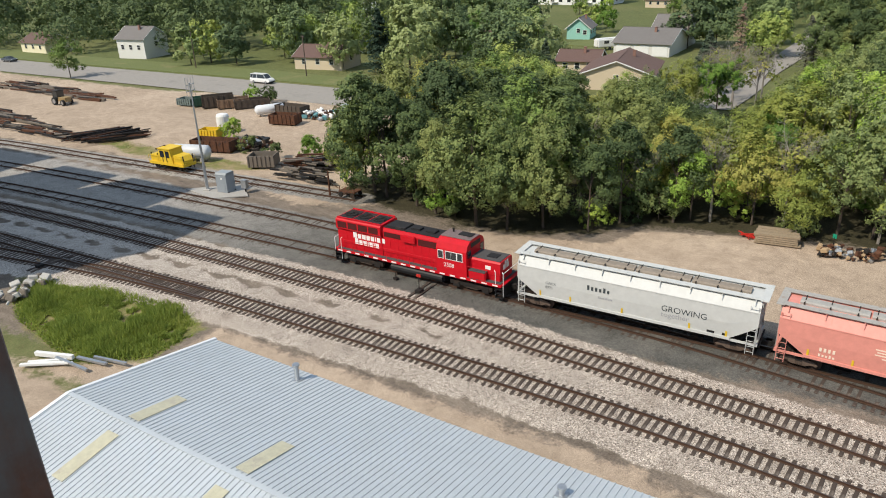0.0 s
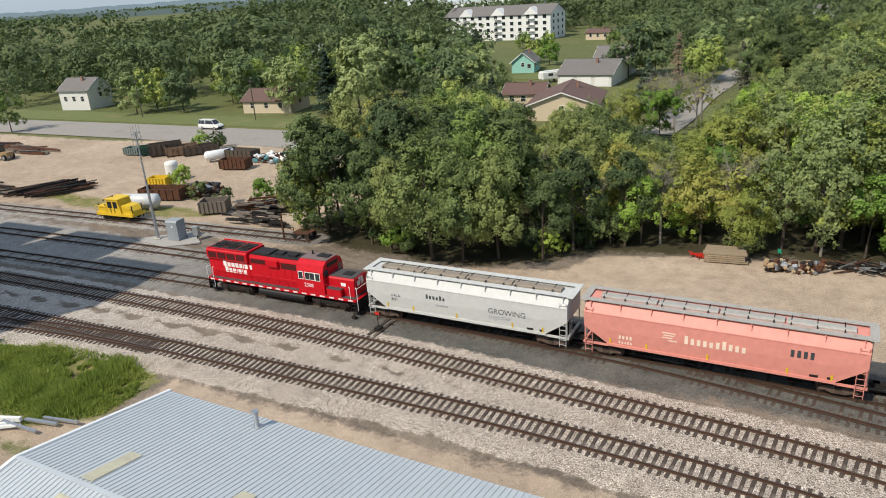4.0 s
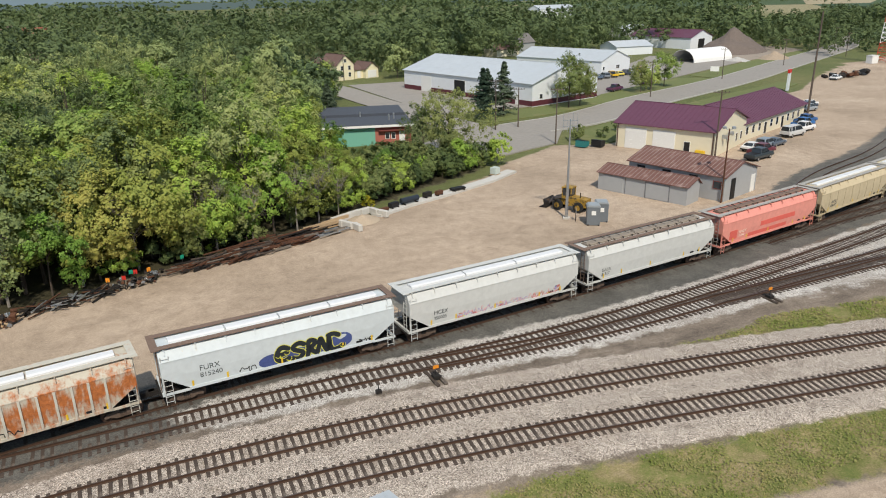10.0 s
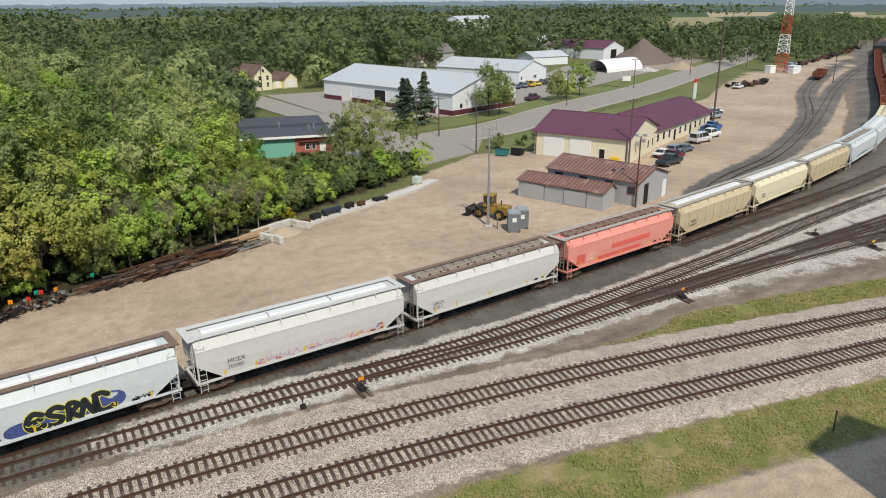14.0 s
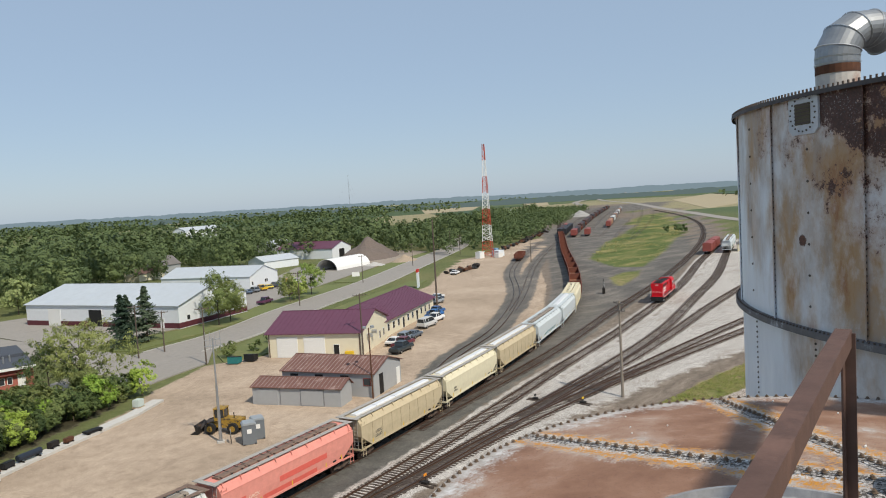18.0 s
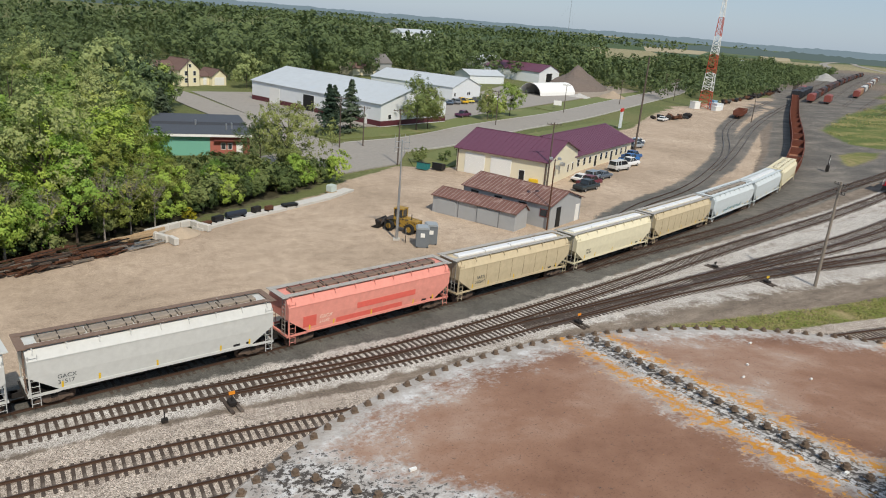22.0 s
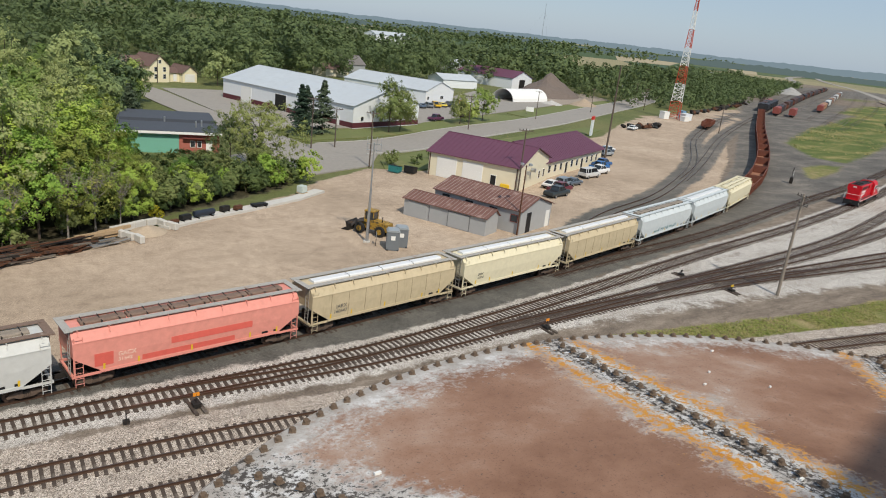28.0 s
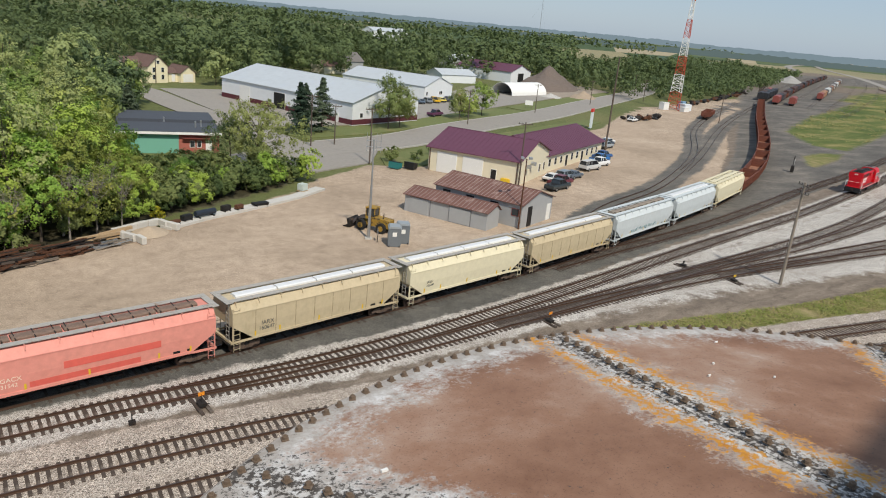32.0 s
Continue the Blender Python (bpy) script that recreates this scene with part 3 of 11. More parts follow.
    gr = _ramp(nt, _math(nt, "ADD", _math(nt, "MULTIPLY", _noise(nt, 0.4, 6, 0.7, geo), 0.6), _math(nt, "MULTIPLY", fine, 0.4)),
               [(0.34, (0.095, 0.125, 0.034)), (0.46, (0.16, 0.172, 0.055)), (0.55, (0.26, 0.215, 0.105)), (0.65, (0.36, 0.285, 0.18))])
    rank = _ramp(nt, _math(nt, "ADD", _math(nt, "MULTIPLY", _noise(nt, 0.05, 6, 0.65, _mapped(nt, geo, (0.7, 1.5, 1))), 0.65), _math(nt, "MULTIPLY", fine, 0.35)),
                 [(0.40, (0.065, 0.098, 0.028)), (0.50, (0.110, 0.138, 0.040)), (0.56, (0.22, 0.2, 0.078)), (0.62, (0.35, 0.285, 0.15))])
    gr = _mixc(nt, _math(nt, "MULTIPLY", _math(nt, "SUBTRACT", sepx.outputs["X"], 190.0), 0.05, clamp=True), gr, rank)
    soil = _ramp(nt, _math(nt, "ADD", _math(nt, "MULTIPLY", fine, 0.5), _math(nt, "MULTIPLY", _noise(nt, 0.5, 7, 0.7, _mapped(nt, geo, (0.3, 1.3, 1))), 0.5)),
                 [(0.36, (0.10, 0.082, 0.066)), (0.5, (0.19, 0.155, 0.125)), (0.64, (0.31, 0.26, 0.21))])
    c = _mixc(nt, cut(sb.outputs[2]), base, soil)
    # wood floor: litter colour with the crowns' shade painted in
    c = _mixc(nt, cut(za.outputs["Alpha"]), c, _ramp(nt, fine, [(0.35, (0.030, 0.027, 0.017)), (0.55, (0.055, 0.050, 0.028)), (0.7, (0.095, 0.078, 0.045))]))
    c = _mixc(nt, _math(nt, "MULTIPLY", cut(sa.outputs[0]), _math(nt, "SUBTRACT", 1.0, cut(za.outputs["Alpha"]))), c, tanc)
    c = _mixc(nt, cut(sb.outputs[1]), c, gr)
    c = _mixc(nt, cut(sb.outputs[0]), c, dk)
    c = _mixc(nt, cut(sa.outputs[2]), c, pale)
    c = _mixc(nt, cut(sa.outputs[1], 6.0), c, pink)
    # paler ballast colour in the west, painted in to lift the deep shade
    shade_lift = _ramp(nt, stc.outputs[1], [(0.0, (0.24, 0.22, 0.2)), (0.35, (0.5, 0.465, 0.43)), (1.0, (0.74, 0.7, 0.65))])
    west = _math(nt, "MULTIPLY", _math(nt, "SUBTRACT", _math(nt, "ADD", -50.0, _math(nt, "MULTIPLY", edge, 10.0)), sepx.outputs["X"]), 0.035, clamp=True)
    bedded = _math(nt, "MAXIMUM", cut(sb.outputs[0]), cut(sa.outputs[1], 6.0))
    c = _mixc(nt, _math(nt, "MULTIPLY", _math(nt, "MULTIPLY", west, bedded), 0.45), c, shade_lift)
    speck = _ramp(nt, _noise(nt, 13.0, 6, 0.85, geo), [(0.34, (0.60, 0.58, 0.56)), (0.5, (1, 1, 1)), (0.66, (1.34, 1.33, 1.31))])
    patch = _ramp(nt, _noise(nt, 0.7, 6, 0.7, geo), [(0.34, (0.82, 0.81, 0.80)), (0.5, (1, 1, 1)), (0.68, (1.12, 1.12, 1.11))])
    c = _mixc(nt, 1.0, _mixc(nt, 1.0, c, speck, "MULTIPLY"), patch, "MULTIPLY")
    nt.links.new(c, b.inputs["Base Color"])
    b.inputs["Roughness"].default_value = 0.95
    b.inputs["Specular IOR Level"].default_value = 0.15
    st = _math(nt, "MULTIPLY", stone.outputs["Distance"], _math(nt, "ADD", sa.outputs[1], _math(nt, "MULTIPLY", sa.outputs[2], 0.7)))
    _bump(nt, b, _math(nt, "ADD", st, _math(nt, "MULTIPLY", fine, 0.35)), 0.6, 0.06)
    me.materials.append(m)
    tagged(new("ground", me), "open ground of tan gravel, pale ballast, dark cinders and dry grass", "ground", kind="structure")


def _mapped(nt, vec, s):
    mp = nt.nodes.new("ShaderNodeMapping")
    mp.inputs["Scale"].default_value = s
    nt.links.new(vec, mp.inputs[0])
    return mp.outputs[0]


def strip(name, line, w, z, material, label, category="road", kind="structure", thick=0.05):
    """A paved strip along a line."""
    q = np.array(line)
    d = np.gradient(q, axis=0)
    d /= np.linalg.norm(d, axis=1)[:, None]
    n = np.c_[-d[:, 1], d[:, 0]]
    ws = np.full(len(q), w) if np.isscalar(w) else np.array(w)
    bm = B()
    loft(bm, [[(*(p - k * h / 2), z - thick), (*(p + k * h / 2), z - thick), (*(p + k * h / 2), z), (*(p - k * h / 2), z)] for p, k, h in zip(q, n, ws)])
    bmesh.ops.recalc_face_normals(bm, faces=bm.faces)
    return tagged(part(name, bm, material), label, category, kind=kind)


def build_track(key, near, name_label, rails_to=None):
    """Two rails swept along a line on wooden ties; the ties of the stretch near[0]..near[1] (in x) are separate pieces."""
    q = LINES[key]
    if rails_to:
        q = q[: int(rails_to / 0.5)]
    th = thing("track", Matrix(), name_label, "railway track", kind="structure")
    d = np.gradient(q, axis=0)
    d /= np.linalg.norm(d, axis=1)[:, None]
    n = np.c_[-d[:, 1], d[:, 0]]
    prof = [(-0.07, 0.0), (0.07, 0.0), (0.07, 0.02), (0.018, 0.04), (0.018, 0.125), (0.036, 0.135), (0.036, 0.17), (-0.036, 0.17), (-0.036, 0.135), (-0.018, 0.125), (-0.018, 0.04), (-0.07, 0.02)]
    for s in (-1, 1):
        bm = B()
        rows = []
        for p, k in zip(q[::3], n[::3]):
            c = p + k * s * 0.7535
            rows.append([(c[0] + k[0] * a, c[1] + k[1] * a, b) for a, b in prof])
        loft(bm, rows)
        bmesh.ops.recalc_face_normals(bm, faces=bm.faces)
        bm.faces.ensure_lookup_table()
        for f in bm.faces:
            if f.normal.z > 0.9 and f.calc_center_median().z > 0.165:
                f.material_index = 1
        part("rail", bm, [RAIL, RAILTOP], th)
    t = resample(q, 0.52)
    td = np.gradient(t, axis=0)
    td /= np.linalg.norm(td, axis=1)[:, None]
    rng = random.Random(key)
    bm = B()
    box(bm, 0, 0, -0.07, 0.21, 2.55, 0.16)
    first = None
    rest = []
    count = 0
    for p, k in zip(t, td) if key[:4] not in ("loop", "yard") else ():
        ang = math.degrees(math.atan2(k[1], k[0])) + rng.uniform(-2.2, 2.2)
        m = pose(p[0] + rng.uniform(-0.03, 0.03), p[1], rng.uniform(-0.012, 0.012) - (0.05 if key in ("train", "stub", "west_yard") or (key == "lead" and p[0] < 2) else 0.02 if p[0] > 95 else 0.0), 0, 0, ang) @ Matrix.Translation((0, rng.uniform(-0.07, 0.07), 0))
        if near[0] <= p[0] <= near[1] and count < 300:
            if first is None:
                first = part("tie", bm, TIE, th)
                first.matrix_basis = m
            else:
                same("tie", first, m, th)
            count += 1
        else:
            rest.append(m)
    if rest:
        cube = [(x, y, z) for x in (-0.115, 0.115) for y in (-1.3, 1.3) for z in (-0.15, 0.01)]
        vs, fs = [], []
        for m in rest:
            o = len(vs)
            vs += [tuple(m @ Vector(c)) for c in cube]
            fs += [[o + j for j in f] for f in ((0, 1, 3, 2), (4, 6, 7, 5), (0, 4, 5, 1), (2, 3, 7, 6), (1, 5, 7, 3))]
        r = raw("ties", vs, fs, TIE, th)
        r["kind"] = "stuff"
    return th


# ---- rolling stock ----
_truck_cache = {}


TRUCKIRON = surface("truck_cast_steel", (0.15, 0.105, 0.08), 0.8, 0.1, grain=8, vary=0.4, stain=(0.22, 0.16, 0.12), stain_at=0.56)


def truck_parts():
    """Meshes shared by all freight trucks."""
    if not _truck_cache:
        bm = B()
        loft(bm, [[(-1.15, y, 0.42), (-0.95, y, 0.62), (-0.35, y, 0.72), (0.35, y, 0.72), (0.95, y, 0.62), (1.15, y, 0.42), (1.05, y, 0.3), (0.75, y, 0.36), (0.4, y, 0.2), (-0.4, y, 0.2), (-0.75, y, 0.36), (-1.05, y, 0.3)] for y in (-0.09, 0.09)])
        for x in (-0.18, -0.06, 0.06, 0.18):
            rod(bm, (x, -0.1, 0.28), (x, -0.1, 0.5), 0.05)
        bmesh.ops.recalc_face_normals(bm, faces=bm.faces)
        _truck_cache["side_frame"] = part("side_frame", bm, TRUCKIRON)
        bm = B()
        rod(bm, (0, -0.07, 0), (0, 0.07, 0), 0.42, 20)
        rod(bm, (0, -0.02, 0), (0, 0.1, 0), 0.455, 20)
        rod(bm, (0, -0.12, 0), (0, 0.0, 0), 0.11, 10)
        _truck_cache["wheel"] = part("wheel", bm, surface("wheel_steel", (0.12, 0.075, 0.055), 0.6, 0.3, vary=0.4))
        bm = B()
        box(bm, 0, 0, 0.62, 0.4, 2.3, 0.22)
        rod(bm, (-0.88, -0.75, 0.42), (-0.88, 0.75, 0.42), 0.08)
        rod(bm, (0.88, -0.75, 0.42), (0.88, 0.75, 0.42), 0.08)
        _truck_cache["bolster"] = part("bolster", bm, IRON)
    return _truck_cache


def truck(car, x, scale=1.0):
    c = truck_parts()
    t = same("truck", c["bolster"], pose(x, 0, 0.17) @ Matrix.Diagonal((scale, 1, 1, 1)), car)
    for y in (-1.0, 1.0):
        same("side_frame", c["side_frame"], pose(0, y, 0, 0, 0, 0 if y < 0 else 180), t)
    for wx in (-0.88, 0.88):
        for y in (-0.78, 0.78):
            same("wheel", c["wheel"], pose(wx, y, 0.42, 0, 0, 0 if y < 0 else 180), t)
    return t


def ladder(bm, x, y, z0, z1, w, n, r=0.02, along="x"):
    dx, dy = (w / 2, 0) if along == "x" else (0, w / 2)
    for s in (-1, 1):
        rod(bm, (x + s * dx, y + s * dy, z0), (x + s * dx, y + s * dy, z1), r * 1.2, 5)
    for i in range(n):
        z = z0 + (z1 - z0) * (i + 0.5) / n
        rod(bm, (x - dx, y - dy, z), (x + dx, y + dy, z), r, 5)


def hopper_car(spec, half):
    """A covered hopper on its two trucks; half is half its length over the couplers."""
    L = half - 0.62 - spec.get("set_in", 0.0)   # body half length
    car = thing("covered_hopper", Matrix(), spec["label"], "hopper car", "cars of the freight train")
    paint, roof = spec["paint"], spec["roof"]
    W0, W1 = 1.5, 1.6

    def wid(z):
        return W0 + (W1 - W0) * min(1, (z - 1.2) / 1.2) if z < 3.7 else W1 - (z - 3.7) * 0.42 / 0.6

    low = lambda x: 1.36 + max(0.0, abs(x) - (L - 1.75)) / 1.75 * 1.25
    bm = B()
    rings = []
    for x in [-L, -L + 0.6, -L + 1.2, -L + 1.75, -L / 3, L / 3, L - 1.75, L - 1.2, L - 0.6, L]:
        zb = low(x)
        zs = [zb, zb + (3.7 - zb) * 0.5, 3.7, 3.9, 4.15, 4.3]
        left = [(x, -wid(z), z) for z in zs] + [(x, -0.6, 4.38)]
        rings.append(left + [(x, -p[1], p[2]) for p in left[::-1]])
    loft(bm, rings)
    bmesh.ops.recalc_face_normals(bm, faces=bm.faces)
    body = part("body", bm, paint, car)
    bm = B()                               # the seam under the roof, side sill, and panel seams
    for s in (-1, 1):
        box(bm, 0, s * (W1 + 0.012), 3.68, 2 * L - 0.3, 0.03, 0.07)
        box(bm, 0, s * (W0 + 0.03), 1.38, 2 * L - 3.3, 0.1, 0.2)
    part("side_sill", bm, paint, body)
    if spec.get("ribs"):
        n = spec["ribs"]
        bm = B()
        loft(bm, [[(-0.07, -W0 - 0.1, 1.4), (0.07, -W0 - 0.1, 1.4), (0.07, -W0 + 0.04, 1.4), (-0.07, -W0 + 0.04, 1.4)],
                  [(-0.07, -W1 - 0.1, 2.5), (0.07, -W1 - 0.1, 2.5), (0.07, -W1 + 0.04, 2.5), (-0.07, -W1 + 0.04, 2.5)],
                  [(-0.07, -W1 - 0.08, 3.66), (0.07, -W1 - 0.08, 3.66), (0.07, -W1 + 0.04, 3.66), (-0.07, -W1 + 0.04, 3.66)]])
        bmesh.ops.recalc_face_normals(bm, faces=bm.faces)
        first = part("rib", bm, spec.get("rib_paint", paint), body)
        for i in range(n):
            x = -L + 1.8 + (2 * L - 3.6) * i / (n - 1)
            for s in (0, 180):
                if i == 0 and s == 0:
                    first.matrix_basis = pose(x, 0, 0)
                else:
                    same("rib", first, pose(x, 0, 0, 0, 0, s), body)
    if spec.get("seams"):
        for i in range(spec["seams"]):
            x = -L + 1.9 + (2 * L - 3.8) * i / (spec["seams"] - 1)
            for s in (-1, 1):
                bm = B()
                bar(bm, (x, s * (W1 + 0.004), 2.45), (x, s * (W1 + 0.004), 3.64), 0.035, 0.02)
                bar(bm, (x, s * (W0 + 0.01), 1.36), (x, s * (W1 + 0.004), 2.45), 0.035, 0.02)
                part("panel_seam", bm, spec["seam_paint"], body)
    for s in (-1, 1):                      # running boards with brackets
        bm = B()
        box(bm, 0, s * 1.02, 4.5, 2 * L + 0.5, 0.5, 0.05)
        for i in range(26):
            x = -L + 2 * L * i / 25
            box(bm, x, s * 1.02, 4.53, 0.05, 0.5, 0.02)
        rb = part("running_board", bm, roof, car)
        bm = B()
        for i in range(9):
            x = -L + 0.4 + (2 * L - 0.8) * i / 8
            box(bm, x, s * 1.22, 4.38, 0.07, 0.28, 0.12)
            bar(bm, (x, s * 1.27, 4.4), (x, s * 1.45, 4.1), 0.06, 0.05)
        part("bracket", bm, paint, rb)["kind"] = "stuff"
    nh = spec.get("hatches", 4)
    bm = B()
    hl = (2 * L - 1.6) / nh
    loft(bm, [[(x, -0.42, 4.36), (x, -0.42, 4.5), (x, -0.3, 4.58), (x, 0.3, 4.58), (x, 0.42, 4.5), (x, 0.42, 4.36)] for x in (-hl / 2 + 0.06, hl / 2 - 0.06)])
    bmesh.ops.recalc_face_normals(bm, faces=bm.faces)
    h0 = part("hatch_cover", bm, spec["hatch"], car)
    clamps = []
    for k in (-0.42, -0.05, 0.33) if spec["hatch"] is not P_HATCHWHITE else ():
        bmb = B()
        bar(bmb, (k * hl, -0.55, 4.52), (k * hl, 0.55, 4.62), 0.06, 0.04)
        box(bmb, k * hl, -0.56, 4.47, 0.08, 0.06, 0.22)
        clamps.append(part("hatch_clamp", bmb, IRON, h0))
    for i in range(nh):
        m = pose(-L + 0.8 + hl * (i + 0.5), 0, 0)
        if i == 0:
            h0.matrix_basis = m
        else:
            h = same("hatch_cover", h0, m, car)
            for b0 in clamps:
                same("hatch_clamp", b0, Matrix(), h)
    for e in (-1, 1):                      # ends: posts, ladders, platform, slope sheet
        bm = B()
        for s in (-1, 1):
            rod(bm, (e * (L - 0.06), s * 1.5, 1.2), (e * (L - 0.06), s * 1.5, 4.0), 0.05, 6)
            bar(bm, (e * (L - 1.75), s * 1.42, 1.25), (e * L, s * 1.42, 1.25), 0.1, 0.16)
        bar(bm, (e * L, -1.5, 1.25), (e * L, 1.5, 1.25), 0.16, 0.16)
        bar(bm, (e * (L - 0.06), -1.5, 3.0), (e * (L - 0.06), 1.5, 3.0), 0.06, 0.06)
        part("end_frame", bm, paint, car)
        for s in (-1, 1):
            bm = B()
            ladder(bm, e * (L - 0.35), s * 1.57, 0.55, 2.6 if spec.get("short_ladder") else 4.1, 0.5, 9)
            part("side_ladder", bm, spec.get("ladder", paint), car)
        bm = B()
        ladder(bm, e * (L + 0.06), -0.9, 1.2, 4.4, 0.45, 9, along="y")
        for s in (-1, 1):
            rod(bm, (e * (L + 0.2), s * 1.45, 4.5), (e * (L + 0.2), s * 1.45, 4.5 + 0.01), 0.02)
        box(bm, e * (L + 0.12), 0, 4.48, 0.5, 2.7, 0.05)
        part("end_ladder", bm, roof, car)
        bm = B()
        box(bm, e * (L - 0.9), 0, 1.1, 2.2, 2.6, 0.08)
        rod(bm, (e * (L - 0.6), 0.5, 1.2), (e * (L - 0.6), 0.5, 1.9), 0.18, 10)
        rod(bm, (e * (L - 1.0), -0.7, 1.15), (e * (L - 0.5), -0.7, 1.5), 0.15, 10)
        part("end_platform", bm, IRON, car)
        bm = B()
        box(bm, e * (half - 0.45), 0, 0.92, 1.3, 0.4, 0.36)
        box(bm, e * (half - 0.12), 0, 0.92, 0.28, 0.3, 0.3)
        part("coupler", bm, IRON, car)
    n = 3 if nh == 3 else 4
    for i in range(n):
        bm = B()
        x = (i - (n - 1) / 2) * (2 * L - 4.6) / n
        a = (2 * L - 4.9) / n / 2
        loft(bm, [[(x - a, -1.4, 1.3), (x + a, -1.4, 1.3), (x + a, 1.4, 1.3), (x - a, 1.4, 1.3)], [(x - 0.35, -0.55, 0.55), (x + 0.35, -0.55, 0.55), (x + 0.35, 0.55, 0.55), (x - 0.35, 0.55, 0.55)]])
        box(bm, x, 0, 0.5, 0.9, 1.5, 0.14)
        bmesh.ops.recalc_face_normals(bm, faces=bm.faces)
        part("discharge_chute", bm, spec.get("under", IRON), car)
    bm = B()
    box(bm, 0, 0, 0.95, 2 * L, 0.35, 0.3)
    part("centre_sill", bm, spec.get("under", IRON), car)
    truck(car, -(half - 2.05))
    truck(car, half - 2.05)
    side = lambda x, z: pose(x, -(wid(z) + 0.006 + (0.1 if spec.get("ribs") else 0)), z, 90 + (2.5 if z < 2.4 else 0), 0, 0)
    for text, x, z, size, mat in spec.get("text", ()):
        lettering(text, size, mat, body, side(x, z))
    for x0, x1, z0, z1, mat in spec.get("bars", ()):   # painted blocks on the side
        bm = B()
        for a, b in ((0, 1),):
            ys = [-(wid(z) + 0.012) for z in (z0, z1)]
            v = [bm.verts.new(p) for p in ((x0, ys[0], z0), (x1, ys[0], z0), (x1, ys[1], z1), (x0, ys[1], z1))]
            v2 = [bm.verts.new((p.co.x, p.co.y + 0.01, p.co.z)) for p in v]
            bm.faces.new(v)
            bm.faces.new(v2[::-1])
            for i in range(4):
                bm.faces.new((v2[i], v2[(i + 1) % 4], v[(i + 1) % 4], v[i]))
        part("painted_panel", bm, mat, body)
    for x0, x1, z, h, n, mat in spec.get("glyphs", ()):   # a painted word, as a row of plain blocks
        rg = random.Random(n)
        for i in range(n):
            w = (x1 - x0) / n
            hh = h * (1.0 if i in (0, n // 2 + 1) and n > 4 else rg.uniform(0.62, 0.8) if n > 4 else 1.0)
            bm = B()
            box(bm, x0 + w * (i + 0.5), -(wid(z + hh / 2) + 0.012), z + hh / 2, w * 0.56, 0.012, hh)
            part("painted_block", bm, mat, body)
    if spec.get("marks", True):
        for x in (-L + 1.9, -L / 2, -0.4, L / 2, L - 1.9):   # yellow reflective strips
            bm = B()
            bar(bm, (x, -(wid(1.5) + 0.02), 1.46), (x, -(wid(1.9) + 0.02), 1.9), 0.13, 0.012)
            part("reflector_strip", bm, spec.get("strip", YELLOW), body)
        for x, w in ((L - 2.9, 0.5), (L - 2.0, 0.3)):
            bm = B()
            box(bm, x, -(wid(1.6) + 0.012), 1.62, w, 0.015, 0.16)
            part("stencil_panel", bm, BLACK, body)
    for g in spec.get("graffiti", ()):
        g(body, wid)
    return car


def blob_panel(name, body, wid, outline, z_off, mat, y_off):
    """A flat painted shape that follows the car's side."""
    bm = B()
    v = [bm.verts.new((x, -(wid(z) + y_off), z)) for x, z in outline]
    f = bm.faces.new(v)
    if f.normal.y > 0:
        f.normal_flip()
    bmesh.ops.triangulate(bm, faces=bm.faces)
    return part(name, bm, mat, body)


def ellipse(cx, cz, a, b, n=18, wob=0.0, seed=1):
    r = random.Random(seed)
    return [(cx + a * math.cos(t) * (1 + wob * r.uniform(-1, 1)), cz + b * math.sin(t) * (1 + wob * r.uniform(-1, 1))) for t in [2 * math.pi * i / n for i in range(n)]]


def stroke(body, wid, pts, w, off, mat):
    """A painted line of even width through a curve of points on the car's side."""
    p = spline(pts, 0.06) if len(pts) > 2 else np.array(pts, float)
    d = np.gradient(p, axis=0)
    d /= np.linalg.norm(d, axis=1)[:, None] + 1e-9
    k = np.c_[-d[:, 1], d[:, 0]] * w / 2
    bm = B()
    row = []
    for q, e in zip(p, k):
        row.append([bm.verts.new((u, -(wid(z) + off), z)) for u, z in (q - e, q + e)])
    for m, n in zip(row, row[1:]):
        bm.faces.new((m[0], n[0], n[1], m[1]))
    for end in (p[0], p[-1]):
        bm.faces.new([bm.verts.new((end[0] + w / 2 * math.cos(t), -(wid(end[1]) + off + 0.0006), end[1] + w / 2 * math.sin(t))) for t in [2 * math.pi * i / 12 for i in range(12)]])
    bmesh.ops.recalc_face_normals(bm, faces=bm.faces)
    part("graffiti", bm, mat, body)["kind"] = "stuff"


